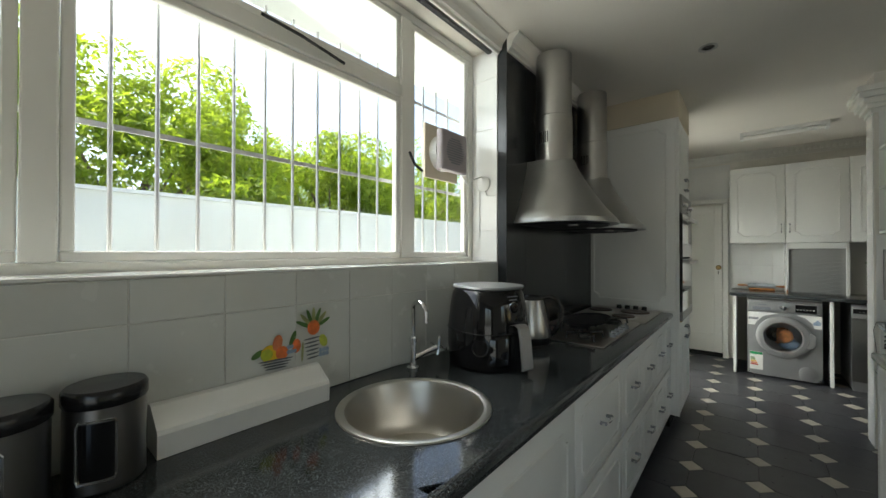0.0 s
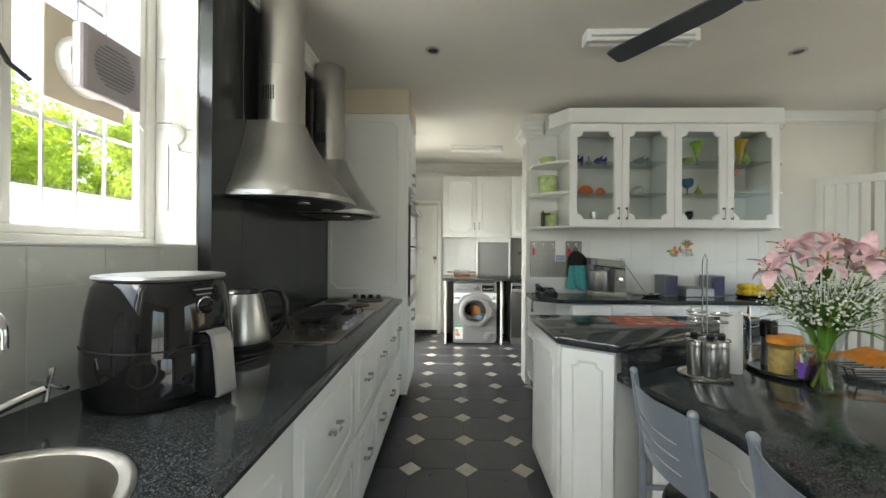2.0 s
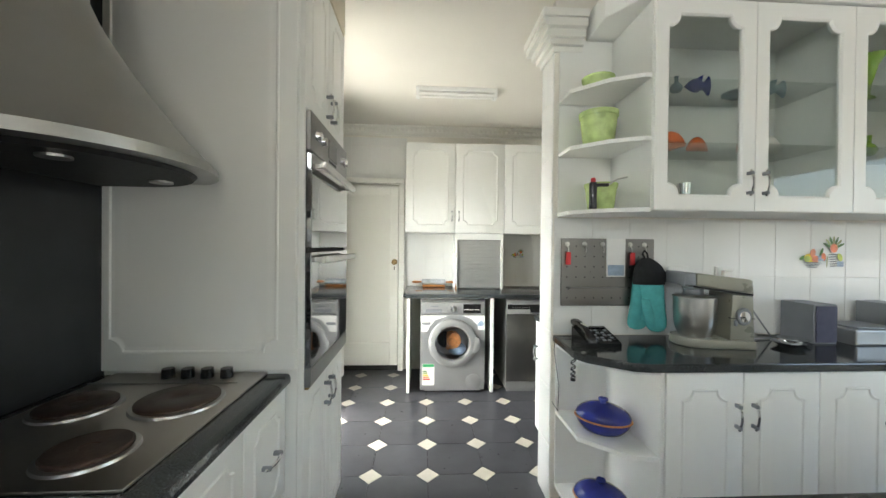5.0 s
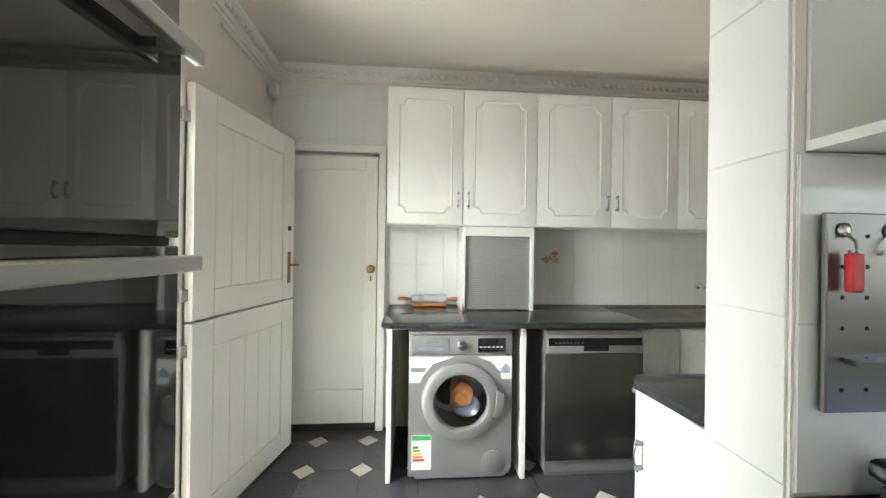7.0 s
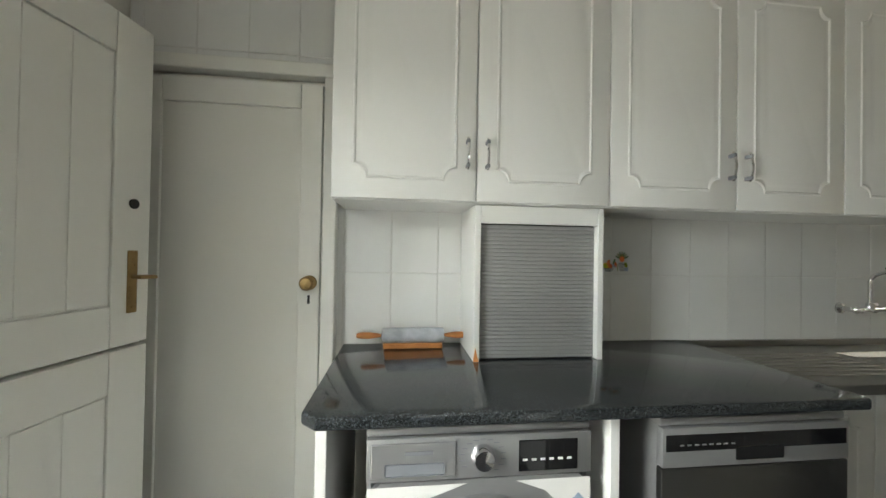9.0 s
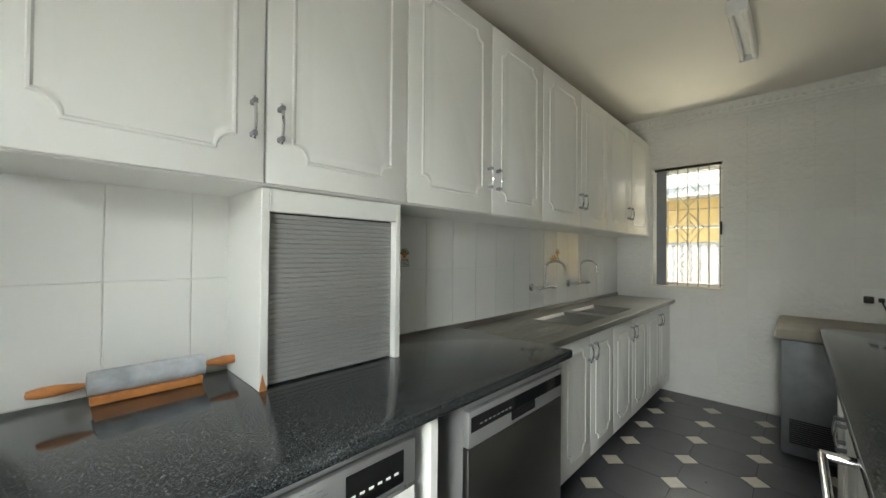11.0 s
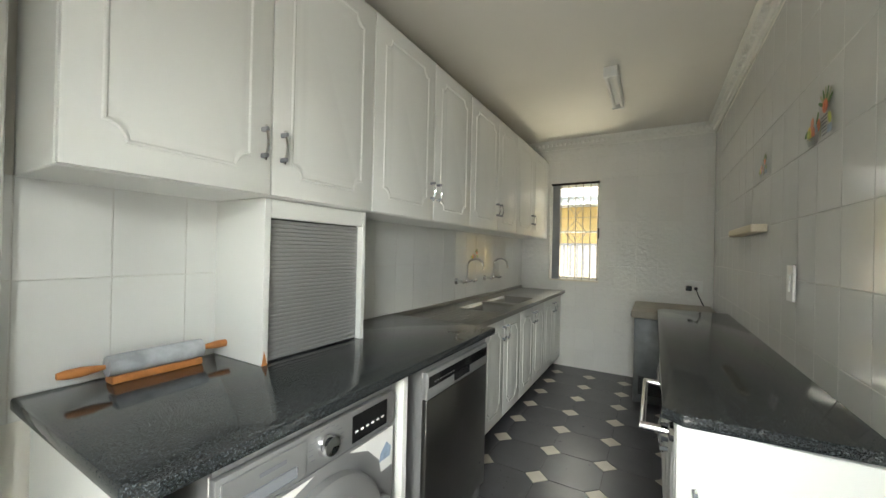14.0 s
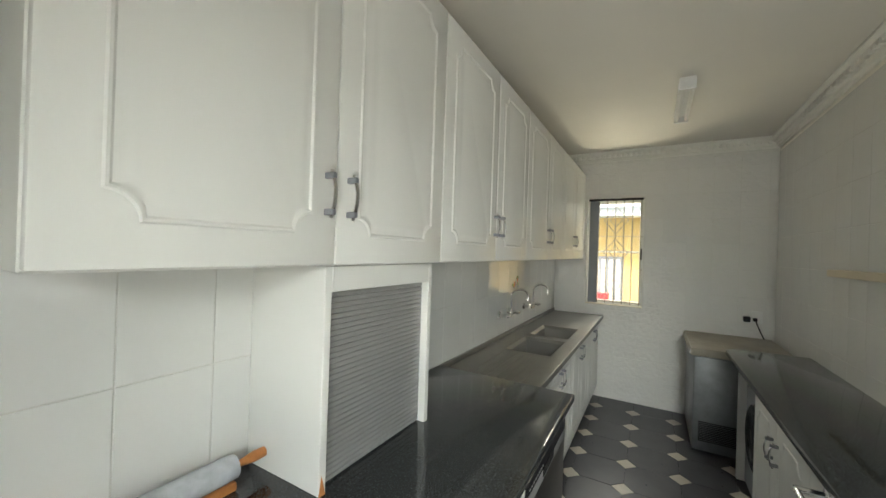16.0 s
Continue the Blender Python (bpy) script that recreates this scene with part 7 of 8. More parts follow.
for xa, xb, za, zb in ((0.402, 0.47, 0, 2.098), (2.73, 2.798, 0, 2.098), (1.57, 1.63, 0, 2.03), (0.47, 2.73, 2.03, 2.098)):
    part("door_frame", box(xa, -2.67, za, xb, -2.61, zb, 0.004), GLOSSW, w4)

# ---- ceiling fan ----
cf = thing("ceiling_fan", (1.2, 1.49, CZ), "dark three-bladed ceiling fan at rest", "fan")
part("rose", lathe([(0.07, 0), (0.07, -0.03), (0.03, -0.06), (0.014, -0.062)], (1.2, 1.49, CZ), 20), GREYP, cf, soft=True)
part("rod", tube([(1.2, 1.49, CZ - 0.05), (1.2, 1.49, 2.42)], 0.013), GREYP, cf)
part("motor", lathe([(0.03, 0.06), (0.1, 0.04), (0.11, 0), (0.09, -0.04), (0.03, -0.055), (0, -0.055)], (1.2, 1.49, 2.37), 28), GREYP, cf, soft=True)
for k_ in range(3):
    a = math.atan2(0.56, -0.35) + k_ * 2 * math.pi / 3
    mb = Matrix.Translation((1.2, 1.49, 2.35)) @ Matrix.Rotation(a, 4, "Z") @ Matrix.Rotation(radians(10), 4, "X")
    part("blade", prism([(0.1, -0.045), (0.2, -0.06), (0.64, -0.065), (0.67, -0.05), (0.67, 0.05), (0.64, 0.065), (0.2, 0.06), (0.1, 0.045)], -0.004, 0.004), mat("dark_grey_blade", (0.05, 0.055, 0.06), 0.45, 0, 0.1, 6) if k_ == 0 else bpy.data.materials["dark_grey_blade"], cf, m=mb)

# ---- chairs ----
def bar_chair(at, rz):
    c_ = thing("cafe_chair", (0, 0, 0), "silver metal cafe chair with a slotted curved back and black seat", "chair", "breakfast chairs")
    # built facing +x at the origin
    for s in (-1, 1):
        part("back_leg", tube([(-0.24, s * 0.17, 0.0), (-0.215, s * 0.18, 0.45), (-0.215, s * 0.185, 0.62), (-0.25, s * 0.185, 0.85)], 0.0125, seg=10), SILVERP, c_, soft=True)
        part("leg_cap", ball((-0.25, s * 0.185, 0.853), 0.0145), GREYP, c_, "dark leg cap", soft=True)
        part("front_leg", tube([(0.2, s * 0.18, 0.0), (0.18, s * 0.17, 0.44)], 0.0125, seg=10), SILVERP, c_, soft=True)
        part("side_rail", tube([(-0.215, s * 0.18, 0.43), (0.18, s * 0.17, 0.43)], 0.01, seg=8), SILVERP, c_, soft=True)
    part("seat", lathe([(0.17, 0.438), (0.195, 0.442), (0.205, 0.455), (0.198, 0.47), (0.16, 0.476), (0.0, 0.472)], (-0.01, 0, 0), 36), BLACK, c_, "round black seat", soft=True)
    n = 12

    def strip(z0_, z1_):
        def p(i, z, o):
            y_ = -0.185 + 0.37 * i / n
            bow = -0.045 * (1 - (2 * i / n - 1) ** 2)
            return (-0.215 - 0.035 * (z - 0.62) / 0.23 + bow + o, y_, z)
        rings = [[p(i, z0_, 0), p(i, z1_, 0), p(i, z1_, 0.004), p(i, z0_, 0.004)] for i in range(n + 1)]
        return loft(rings)
    zs = (0.60, 0.645, 0.653, 0.69, 0.698, 0.735, 0.743, 0.84)
    for q in range(4):
        part("back_strip", strip(zs[2 * q], zs[2 * q + 1]), SILVERP, c_, soft=True)
    for q in range(3):
        for i0, i1 in ((0, 2), (10, 12)):
            z_a, z_b = zs[2 * q + 1], zs[2 * q + 2]
            bm = loft([[(-0.215 - 0.035 * (z - 0.62) / 0.23 - 0.045 * (1 - (2 * i / n - 1) ** 2) + o, -0.185 + 0.37 * i / n, z) for z, o in ((z_a, 0), (z_b, 0), (z_b, 0.004), (z_a, 0.004))] for i in (i0, (i0 + i1) / 2, i1)])
            part("back_web", bm, SILVERP, c_)
    c_.matrix_basis = pose(*at, 0, 0, rz)
    return c_


ch = bar_chair((0.885, 1.21, 0), -4)
copy_thing(ch, pose(0.92, 0.72, 0, 0, 0, -6))

# ---- on the island ----
TZ = 0.753
pm = thing("place_mat", (1.1, 2.22, 0.887), "red and green patterned place mat on the island", "place mat")
part("mat", prism([(0.90, 2.07), (1.28, 2.07), (1.30, 2.34), (0.93, 2.34)], 0.8875, 0.889), RED, pm)
rm = random.Random(3)
for k_ in range(34):
    x, y_, r_ = rm.uniform(0.94, 1.25), rm.uniform(2.1, 2.31), rm.uniform(0.012, 0.03)
    part("motif", lathe([(r_, 0), (r_ * 0.9, 0.0005)], (x, y_, 0.889 + 0.00001 * k_), 8), LEAF if k_ % 2 else ORANGE, pm)
cd = thing("condiment_stand", (1.12, 1.65, TZ), "chrome wire stand with steel canisters on a tray", "condiment stand")
cx_, cy_ = 1.12, 1.66
part("tray", lathe([(0.12, 0), (0.125, 0.012), (0.12, 0.012), (0.115, 0.004), (0, 0.004)], (cx_, cy_, TZ), 36), STEEL, cd, soft=True)
for k_ in range(3):
    a = radians(200 + k_ * 55)
    x, y_ = cx_ + 0.075 * math.cos(a), cy_ + 0.075 * math.sin(a)
    j = part("canister", lathe([(0.03, 0), (0.033, 0.005), (0.036, 0.1), (0.034, 0.115), (0.036, 0.12), (0.03, 0.125)], (x, y_, TZ + 0.012), 24), STEEL, cd, soft=True)
    part("lid", lathe([(0.036, 0.12), (0.034, 0.135), (0.02, 0.14), (0.0, 0.14)], (x, y_, TZ + 0.012), 20), STEEL, j, soft=True)
    part("lid_knob", lathe([(0.016, 0.14), (0.02, 0.16), (0.012, 0.168), (0, 0.168)], (x, y_, TZ + 0.012), 14), BLACK, j, soft=True)
part("pole", tube([(cx_ - 0.012, cy_, TZ), (cx_ - 0.012, cy_, TZ + 0.46), (cx_, cy_, TZ + 0.485), (cx_ + 0.012, cy_, TZ + 0.46), (cx_ + 0.012, cy_, TZ)], 0.0035), CHROME, cd)
for zz, rr in ((0.22, 0.06), (0.25, 0.085), (0.15, 0.085)):
    for k_ in range(3):
        a = radians(90 + 120 * k_)
        px, py = cx_ + 0.07 * math.cos(a), cy_ + 0.07 * math.sin(a)
        part("wire_ring", tube([(px + rr * 0.55 * math.cos(2 * math.pi * i / 18), py + rr * 0.55 * math.sin(2 * math.pi * i / 18), TZ + zz) for i in range(18)], 0.0028, closed=True, seg=5), CHROME, cd)
cd.location, cd.scale = (1.075, 1.65, TZ), (0.8, 0.8, 1.1)
pt = thing("paper_towel", (1.3, 1.74, TZ), "white roll of kitchen paper standing upright", "paper towel")
part("roll", lathe([(0.045, 0), (0.046, 0.002), (0.046, 0.218), (0.044, 0.22), (0.02, 0.22), (0.02, 0.21)], (1.3, 1.74, TZ), 28), PAPER, pt, soft=True)
pt.location, pt.scale = (1.24, 1.725, TZ), (0.9, 0.9, 1.2)
tray = thing("round_tray", (1.5, 1.72, TZ), "round dark turntable tray", "tray")
part("disc", lathe([(0.15, 0), (0.16, 0.01), (0.155, 0.02), (0.148, 0.012), (0, 0.012)], (1.5, 1.72, TZ), 36), BLACK, tray, soft=True)
for x, y_, r_, h_ in ((1.42, 1.68, 0.046, 0.13), (1.53, 1.76, 0.045, 0.12)):
    jr = thing("storage_jar", (x, y_, TZ + 0.012), "clear jar of food with an orange lid", "jar", "orange-lidded jars")
    part("jar", lathe([(r_, 0), (r_, h_), (r_ * 0.9, h_ + 0.005)], (x, y_, TZ + 0.0125), 24), VASEGLASS, jr, soft=True)
    part("contents", lathe([(r_ - 0.004, 0.003), (r_ - 0.004, h_ - 0.02), (0, h_ - 0.018)], (x, y_, TZ + 0.0125), 20), CLEARP, jr, soft=True)
    part("lid", lathe([(r_ + 0.003, h_), (r_ + 0.003, h_ + 0.022), (r_, h_ + 0.026), (0, h_ + 0.026)], (x, y_, TZ + 0.013), 24), SPONGE, jr, "orange screw lid", soft=True)
pg = thing("pepper_mill", (1.47, 1.80, TZ + 0.012), "steel and black pepper mill", "pepper mill")
part("body", lathe([(0.03, 0), (0.026, 0.04), (0.028, 0.12), (0.03, 0.13)], (1.47, 1.80, TZ + 0.0125), 20), STEEL, pg, soft=True)
part("head", lathe([(0.032, 0.13), (0.034, 0.2), (0.025, 0.21), (0, 0.211)], (1.47, 1.80, TZ + 0.0125), 20), BLACK, pg, soft=True)
pc = thing("pencil_cup", (1.47, 1.60, TZ), "purple cup of coloured pencils", "cup")
part("cup", lathe([(0.028, 0), (0.036, 0.07), (0.033, 0.07), (0.026, 0.006)], (1.46, 1.60, TZ + 0.014), 20, cap=False), PURPLE, pc, soft=True)
for k_, ml2 in enumerate((RED, LEAF, ORANGE, WHITEP, RED, STEMY)):
    a = k_ * 1.05
    part("pencil", tube([(1.46 + 0.012 * math.cos(a), 1.60 + 0.012 * math.sin(a), TZ + 0.02), (1.46 + 0.03 * math.cos(a), 1.60 + 0.03 * math.sin(a), TZ + 0.115)], 0.004, seg=6), ml2, pc)
it = thing("island_tap", (1.58, 2.05, TZ), "chrome lever tap on the island", "tap")
part("body", tube([(1.60, 2.08, TZ), (1.60, 2.08, TZ + 0.16), (1.57, 2.06, TZ + 0.2), (1.52, 2.03, TZ + 0.21), (1.47, 2.0, TZ + 0.19)], 0.013, seg=10), CHROME, it, soft=True)
part("lever", tube([(1.60, 2.08, TZ + 0.17), (1.62, 2.1, TZ + 0.24)], 0.008), CHROME, it, soft=True)
dk = thing("drying_rack", (1.78, 1.72, TZ), "black wire drying rack with an orange cloth", "drying rack")
for k_ in range(8):
    part("wire", tube([(1.64, 1.6 + k_ * 0.035, TZ + 0.06), (1.66, 1.6 + k_ * 0.035, TZ + 0.012), (1.92, 1.6 + k_ * 0.035, TZ + 0.012), (1.94, 1.6 + k_ * 0.035, TZ + 0.06)], 0.003, seg=5), IRON, dk)
part("rim", tube([(1.64, 1.59, TZ + 0.06), (1.94, 1.59, TZ + 0.06), (1.94, 1.86, TZ + 0.06), (1.64, 1.86, TZ + 0.06)], 0.004, seg=6, closed=True), CHROME, dk)
part("cloth", loft([[(1.62 + 0.3 * i / 6, 1.66 + 0.03 * math.sin(i), TZ + 0.07 + 0.02 * math.sin(i * 1.4)), (1.62 + 0.3 * i / 6, 1.80, TZ + 0.085 + 0.015 * math.cos(i)), (1.62 + 0.3 * i / 6, 1.80, TZ + 0.09 + 0.015 * math.cos(i)), (1.62 + 0.3 * i / 6, 1.66 + 0.03 * math.sin(i), TZ + 0.075 + 0.02 * math.sin(i * 1.4))] for i in range(7)]), SPONGE, dk, "folded orange cloth")

# ---- vase of flowers ----
vx, vy = 1.42, 1.50
vs = thing("flower_vase", (vx, vy, TZ), "clear glass vase of pink lilies and white filler flowers", "vase")
part("glass", lathe([(0.065, 0), (0.067, 0.01), (0.05, 0.09), (0.045, 0.14), (0.06, 0.21), (0.075, 0.25), (0.072, 0.25), (0.056, 0.21), (0.04, 0.14), (0.045, 0.09), (0.06, 0.015)], (vx, vy, TZ), 32, cap=False), VASEGLASS, vs, soft=True)
part("water", lathe([(0.058, 0.012), (0.042, 0.09), (0.039, 0.12), (0, 0.12)], (vx, vy, TZ), 24), clear("vase_water", (0.8, 0.78, 0.55), 0.02, 1.33), vs, soft=True)
VLEAF = mat("vase_leaf", (0.16, 0.3, 0.04), 0.4, 0, 0.35, 14)
fl = random.Random(12)
bm = bmesh.new()
heads = [(0.0, -0.02, 0.56), (-0.10, 0.03, 0.54), (0.10, 0.0, 0.53), (0.17, 0.05, 0.47), (-0.19, 0.0, 0.47), (0.05, 0.12, 0.55), (0.02, -0.14, 0.52), (-0.08, -0.08, 0.50), (0.2, -0.08, 0.44)]
for i in range(22):
    a = fl.uniform(0, 6.28)
    if i < len(heads):
        hx, hy, hz = heads[i]
    else:
        hx, hy, hz = 0.16 * math.cos(a), 0.16 * math.sin(a), fl.uniform(0.33, 0.46)
    tube([(vx + 0.03 * math.cos(a), vy + 0.03 * math.sin(a), TZ + 0.015), (vx - 0.015 * math.cos(a), vy - 0.015 * math.sin(a), TZ + 0.15), (vx + hx * 0.5, vy + hy * 0.5, TZ + 0.3), (vx + hx, vy + hy, TZ + hz)], 0.003, bm, seg=5)
part("stem_tangle", bm, STEMY, vs, kind="stuff")


def leaf_strip(bm, base, tip, width, curl=0.02):
    base, tip = Vector(base), Vector(tip)
    d = tip - base
    side = d.cross(Vector((0, 0, 1)))
    side = side.normalized() if side.length > 1e-5 else Vector((1, 0, 0))
    nrm = side.cross(d).normalized()
    prev = None
    for i in range(7):
        t = i / 6
        w = width * math.sin(math.pi * min(1, t * 0.92 + 0.06)) ** 0.8
        c_ = base + d * t + nrm * curl * math.sin(math.pi * t)
        row = [bm.verts.new(c_ - side * w), bm.verts.new(c_ + nrm * -w * 0.35), bm.verts.new(c_ + side * w)]
        if prev:
            for q in (0, 1):
                bm.faces.new((prev[q], prev[q + 1], row[q + 1], row[q]))
        prev = row


for hx, hy, hz in heads:
    c0 = Vector((vx + hx, vy + hy, TZ + hz))
    bm = bmesh.new()
    tilt = Vector((hx, hy - 0.06, 0.08)).normalized()
    u_ = tilt.orthogonal().normalized()
    v_ = tilt.cross(u_)
    ph0 = fl.uniform(0, 1)
    for k_ in range(6):
        a = k_ * math.pi / 3 + ph0
        out = u_ * math.cos(a) + v_ * math.sin(a)
        L = fl.uniform(0.075, 0.105)
        leaf_strip(bm, c0, c0 + out * L + tilt * 0.025 * (1 if k_ % 2 else 0.3), 0.024, 0.022)
    fl_ob = part("lily", bm, PINK, vs, "open pink lily", soft=True)
    bm = bmesh.new()
    for k_ in range(5):
        a = k_ * 1.25
        e = c0 + tilt * 0.055 + (u_ * math.cos(a) + v_ * math.sin(a)) * 0.02
        tube([c0, c0 + tilt * 0.03, e], 0.0012, bm, seg=4)
        ball(e, 0.004, bm, 6, 4)
    part("stamens", bm, WOOD, fl_ob)
bm = bmesh.new()
for k_ in range(46):
    a = fl.uniform(0, 6.28)
    z_ = fl.uniform(0.2, 0.46)
    b0 = (vx + 0.05 * math.cos(a), vy + 0.05 * math.sin(a), TZ + z_)
    L = fl.uniform(0.1, 0.19)
    if k_ % 3 == 0:
        b0 = (vx + 0.02 * math.cos(a), vy + 0.02 * math.sin(a), TZ + 0.16)
        leaf_strip(bm, b0, (vx + 0.1 * math.cos(a), vy + 0.1 * math.sin(a), TZ + 0.36), 0.016, 0.015)
        continue
    leaf_strip(bm, b0, (b0[0] + L * math.cos(a), b0[1] + L * math.sin(a), b0[2] + fl.uniform(-0.05, 0.1)), 0.012, 0.02)
part("foliage", bm, VLEAF, vs, kind="stuff")
bm = bmesh.new()
tw = bmesh.new()
for k_ in range(900):
    a = fl.uniform(2.4, 5.6) if k_ % 4 else fl.uniform(0, 6.28)
    r_ = fl.uniform(0.05, 0.2)
    p = Vector((vx + r_ * math.cos(a), vy + r_ * math.sin(a), TZ + fl.uniform(0.27, 0.47)))
    ball(p, fl.uniform(0.003, 0.006), bm, 5, 4)
    if k_ % 3 == 0:
        tube([(vx + 0.2 * (p.x - vx), vy + 0.2 * (p.y - vy), TZ + 0.24), p], 0.0008, tw, seg=3)
part("filler_blossom", bm, BLOSSOM, vs, "tiny white filler flowers", kind="stuff")
part("twig_mass", tw, LEAF, vs, kind="stuff")

# ---- outside ----
tagged(part("ground", box(-60, -60, -0.5, 60, 60, -0.22), PAVE), "pale concrete paving around the house", kind="structure")
bw = thing("boundary_wall", (-5.1, 3, -0.2), "white plastered boundary wall with spikes on top", "wall")
part("wall", box(-5.25, -14, -0.22, -5.0, 22, 1.98), OUTWALL, bw)
part("coping", box(-5.28, -14, 1.98, -4.97, 22, 2.02), OUTWALL, bw)
bm = bmesh.new()
y_ = -6.0
while y_ < 14:
    tube([(-5.12, y_ - 0.04, 2.02), (-5.12, y_, 2.11), (-5.12, y_ + 0.04, 2.02)], 0.005, bm, seg=3)
    y_ += 0.09
part("spikes", bm, IRON, bw, kind="stuff")
bm = box(-1.9, -3, 2.62, -1.36, 3.7, 2.72)
tagged(part("eave", bm, OUTWALL), "white painted eave above the kitchen window", "eave", kind="structure")
tagged(part("roof", box(-1.9, -3.2, 2.80, 4.8, 6.4, 2.95), OUTWALL), "flat roof slab over the house", kind="structure")


def tree(x, y, height, spread, seed, n):
    rt = random.Random(seed)
    t_ = thing("tree", (x, y, -0.22), "leafy bright green garden tree behind the wall", "tree", "garden trees")
    part("trunk", tube([(x, y, -0.22), (x + 0.1, y, height * 0.25), (x, y + 0.15, height * 0.55)], 0.2, seg=10, r1=0.08), BARK, t_, soft=True)
    bm = bmesh.new()
    tips = []
    for k_ in range(14):
        a = rt.uniform(0, 6.28)
        e = (x + spread * rt.uniform(0.3, 0.8) * math.cos(a), y + spread * rt.uniform(0.3, 0.9) * math.sin(a), height * rt.uniform(0.45, 0.92))
        tube([(x, y, height * rt.uniform(0.25, 0.5)), ((x + e[0]) / 2, (y + e[1]) / 2, e[2] * 0.75), e], 0.06, bm, seg=6, r1=0.012)
        tips.append(e)
    part("limbs", bm, BARK, t_)
    blobs = []
    for k_ in range(80):
        a, zz = rt.uniform(0, 6.28), rt.uniform(0.3, 1.0)
        rad = spread * math.sqrt(max(0.05, 1 - ((zz - 0.5) / 0.62) ** 2)) * rt.uniform(0.45, 1.0)
        blobs.append((x + rad * math.cos(a), y + rad * math.sin(a), height * zz, rt.uniform(0.3, 0.75)))
    verts, faces = [], []
    for k_ in range(n):
        bx, by, bz, br = blobs[rt.randrange(len(blobs))]
        d = Vector((rt.gauss(0, 1), rt.gauss(0, 1), rt.gauss(0, 1))).normalized() * br * rt.uniform(0.5, 1.0) ** 0.5
        c_ = Vector((bx, by, bz)) + d
        if c_.x > -5.4:
            c_.x = -5.4 - rt.uniform(0, 0.4)
        nrm = (d.normalized() * 0.6 + Vector((rt.uniform(-1, 1), rt.uniform(-1, 1), rt.uniform(-0.2, 1)))).normalized()
        u_ = nrm.orthogonal().normalized()
        u_ = Matrix.Rotation(rt.uniform(0, 6.28), 3, nrm) @ u_
        v_ = nrm.cross(u_)
        s_ = rt.uniform(0.022, 0.05)
        i0 = len(verts)
        verts += [c_ - u_ * s_ * 1.5, c_ + v_ * s_ * 0.6 + nrm * s_ * 0.2, c_ + u_ * s_ * 1.5, c_ - v_ * s_ * 0.6 + nrm * s_ * 0.2]
        faces.append((i0, i0 + 1, i0 + 2, i0 + 3))
    me_ = bpy.data.meshes.new("crown")
    me_.from_pydata([tuple(v - BASE[t_]) for v in verts], [], faces)
    me_.materials.append(FOLI)
    ob_ = new("crown", me_)
    ob_.parent = t_
    BASE[ob_] = BASE[t_]


tree(-8.2, 1.0, 4.15, 2.6, 1, 60000)
tree(-8.4, 5.2, 3.9, 2.0, 2, 42000)
tree(-9.0, 9.0, 4.4, 2.6, 3, 45000)
tree(-8.5, -2.6, 4.0, 2.3, 4, 26000)
tree(-9.5, 12.2, 4.9, 2.4, 6, 22000)
nb = thing("neighbour_building", (7.5, 5.2, -0.22), "yellow plastered outbuilding seen through the scullery window", "building")
YELW = mat("yellow_plaster", (0.5, 0.37, 0.15), 0.85, 0, 0.08, 2, 0.1, 30)
part("wall", box(7.0, 2.0, -0.22, 7.3, 9.0, 2.2), YELW, nb)
part("roof", box(6.6, 1.8, 2.2, 7.5, 9.2, 2.34), OUTWALL, nb)
nw = part("window", box(6.975, 5.2, 0.5, 6.999, 6.1, 1.5, 0.004, seg=1), GREYP, nb, "cream louvred window")
for k_ in range(7):
    part("louvre", box(6.96, 5.25 + k_ * 0.12, 0.55, 6.975, 5.32 + k_ * 0.12, 1.45, 0.003, seg=1), BEIGE, nw)
for k_ in range(9):
    part("fascia_board", box(6.55 - 0.004 * k_, 1.8, 2.345 + 0.1 * k_, 6.6 - 0.004 * k_, 9.2, 2.435 + 0.1 * k_, 0.004, seg=1), SHELLW, nb)
pl = thing("red_planter", (6.2, 5.5, 0.6), "red plastic tub on a garden ledge", "planter")
part("tub", box(6.1, 5.35, 0.78, 6.3, 5.85, 0.9, 0.02), RED, pl)
part("ledge", box(5.95, 4.6, -0.22, 6.4, 6.4, 0.78), OUTWALL, pl)
wt_ = thing("water_tank", (-3.3, 6.45, -0.22), "ribbed cream plastic water tank outside the back door", "water tank")
TANK = mat("cream_tank_plastic", (0.45, 0.37, 0.25), 0.5, 0, 0.05, 4, 0.03, 40)
rib = [(0.56, 0.0)]
for k_ in range(13):
    rib += [(0.58, 0.03 + 0.14 * k_), (0.6, 0.06 + 0.14 * k_), (0.6, 0.12 + 0.14 * k_), (0.58, 0.15 + 0.14 * k_)]
part("body", lathe(rib + [(0.56, 1.92), (0.45, 2.0), (0.24, 2.05), (0.24, 2.06)], (-3.3, 6.45, -0.22), 40), TANK, wt_, soft=True)
part("lid", lathe([(0.26, 2.06), (0.27, 2.07), (0.26, 2.12), (0, 2.13)], (-3.3, 6.45, -0.22), 28), GREYP, wt_, "dark screw lid", soft=True)
gate = thing("security_gate", (-1.24, 4.2, 0), "white steel security gate closed outside the back door", "gate")
GATEW = mat("white_gate_enamel", (0.75, 0.75, 0.73), 0.4, 0, 0.03, 10)
for ya, yb in ((3.775, 3.81), (4.575, 4.61)):
    part("post", box(-1.26, ya, 0.0, -1.225, yb, 2.04, 0.003, seg=1), GATEW, gate)
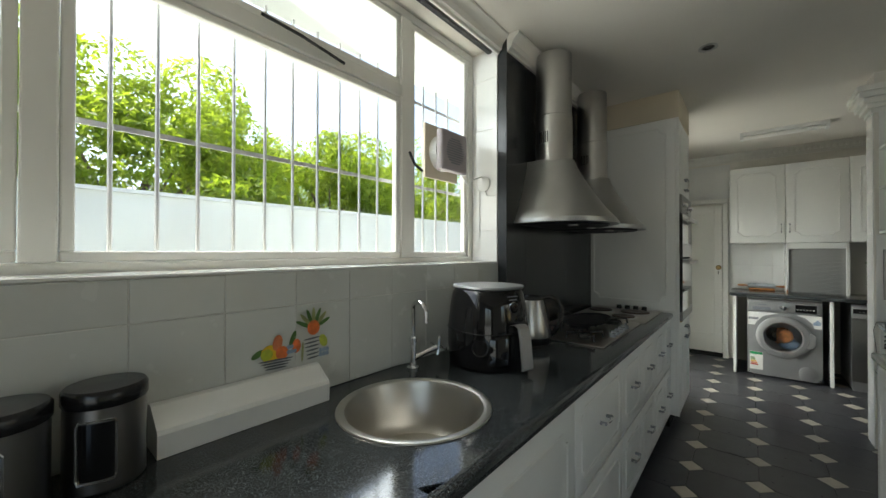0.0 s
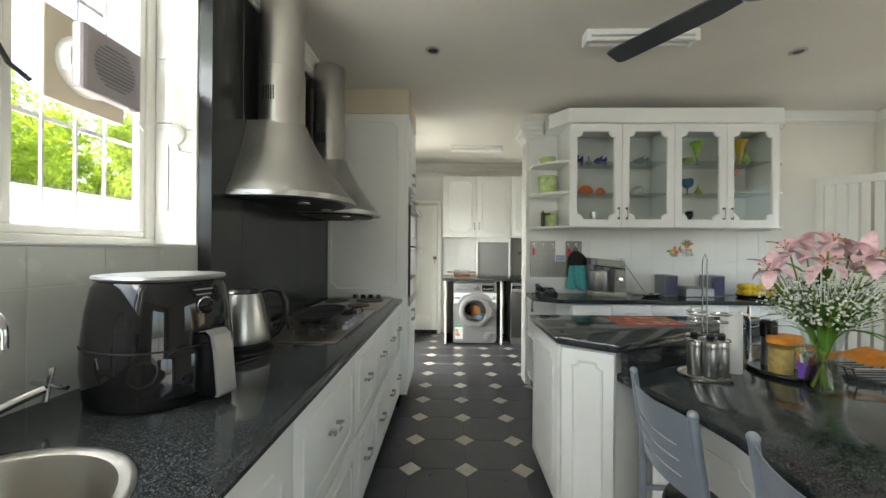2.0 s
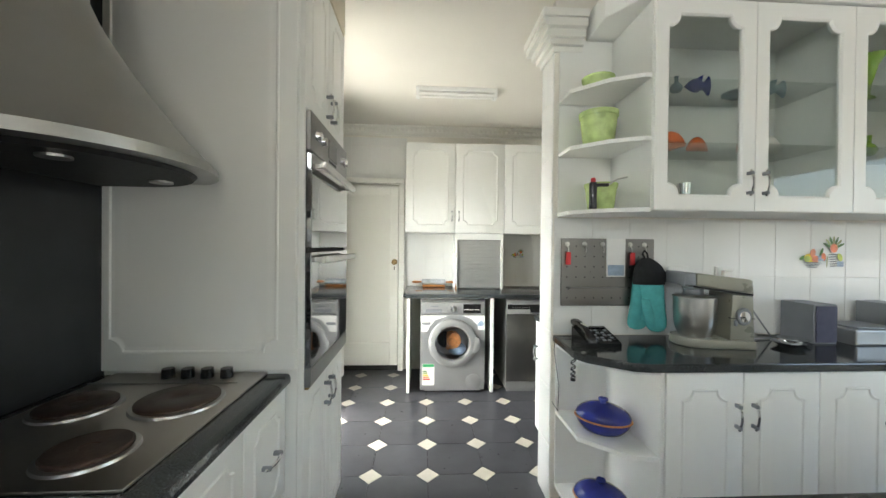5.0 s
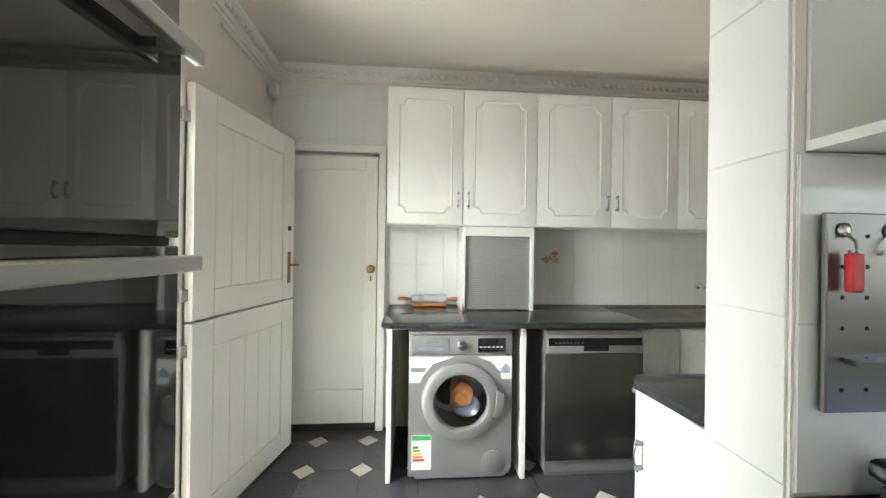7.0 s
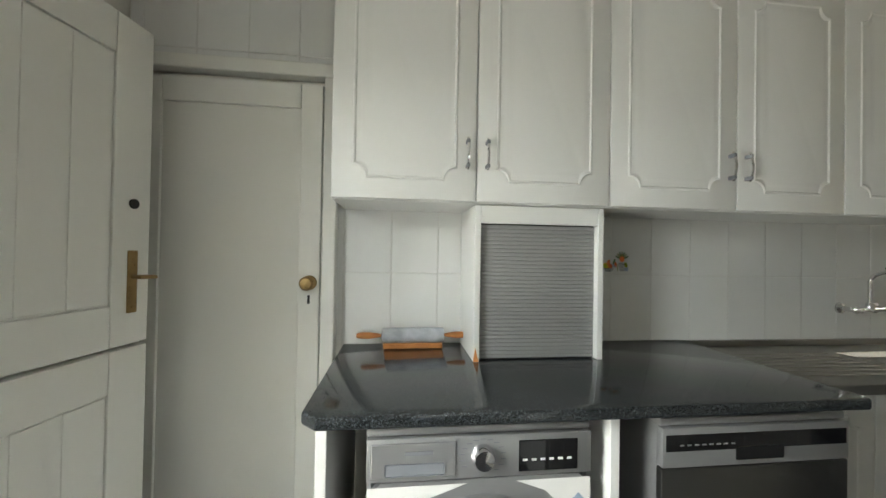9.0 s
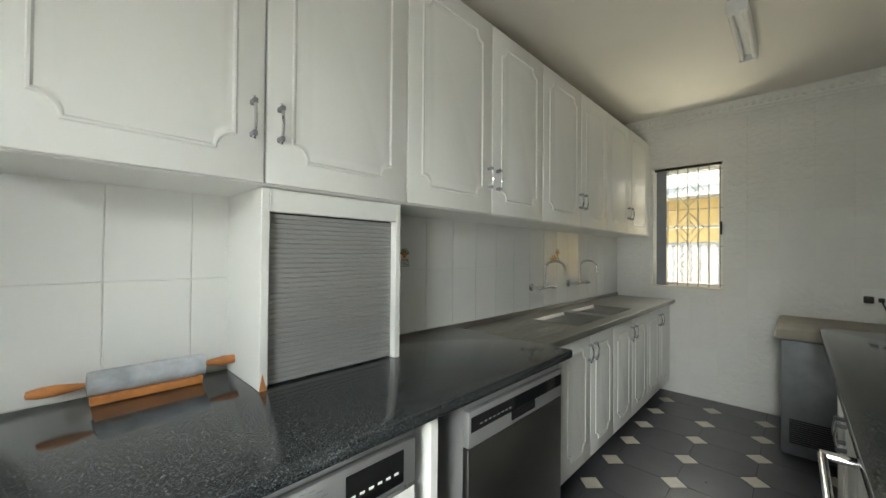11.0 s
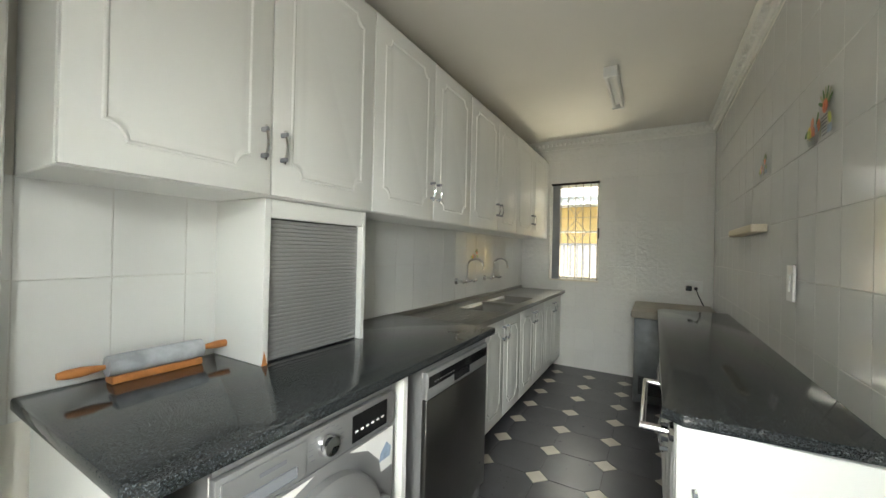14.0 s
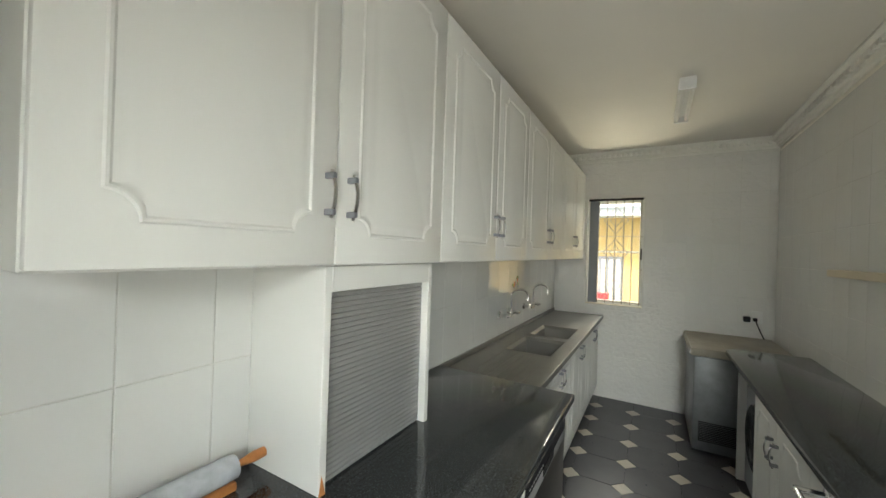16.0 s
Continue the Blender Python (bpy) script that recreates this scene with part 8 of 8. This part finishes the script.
for z_ in (0.06, 1.0, 1.98):
    part("rail", box(-1.255, 3.81, z_, -1.23, 4.575, z_ + 0.03, 0.003, seg=1), GATEW, gate)
for k_ in range(6):
    yk = 3.92 + 0.113 * k_
    part("bar", box(-1.25, yk - 0.008, 0.09, -1.234, yk + 0.008, 1.98, 0.002, seg=1), GATEW, gate)
for z_ in (0.3, 1.6):
    part("hinge", box(-1.224, 4.545, z_ - 0.03, -1.205, 4.60, z_ + 0.03, 0.004), GATEW, gate)

# ---- floor tiles ----
P, FX0, FY0 = 0.333, 0.07, 4.87
g, c = 0.0022, 0.068
h = P / 2


def tile_mesh(name, poly, material):
    me = bpy.data.meshes.new(name)
    bm = prism(poly, -0.006, 0.0)
    bmesh.ops.recalc_face_normals(bm, faces=bm.faces)
    bm.to_mesh(me)
    bm.free()
    me.materials.append(material)
    return me


k = h - g
oct_poly = [(-h + c + g, -k), (h - c - g, -k), (k, -h + c + g), (k, h - c - g), (h - c - g, k), (-h + c + g, k), (-k, h - c - g), (-k, -h + c + g)]
dia_poly = [(-c + g, 0), (0, -c + g), (c - g, 0), (0, c - g)]
OCT, DIA = tile_mesh("floor_tile", oct_poly, FLOORT), tile_mesh("floor_inset", dia_poly, INSET)
rest = bmesh.new()
for i in range(-4, 13):
    for j in range(-23, 4):
        x, y = FX0 + i * P, FY0 + j * P
        near = (y > 1.2 and -0.62 < x < 0.9) or (y > 3.7 and x < 4.05)
        for me, dx in ((DIA, 0), (OCT, h)):
            px, py = x + dx, y + dx
            if not (-1.3 < px < 4.2 and -2.7 < py < 5.9):
                continue
            if near:
                ob = new(me.name, me)
                ob.location = (px, py, 0)
                ob.parent = floor
            else:
                n0 = len(rest.verts)
                rest.from_mesh(me)
                rest.verts.ensure_lookup_table()
                bmesh.ops.translate(rest, verts=rest.verts[n0:], vec=(px, py, 0))
me = bpy.data.meshes.new("floor_tiles")
rest.to_mesh(me)
rest.free()
me.materials.append(FLOORT)
ob = new("floor_tiles", me)
ob.parent = floor
tagged(ob, kind="stuff")
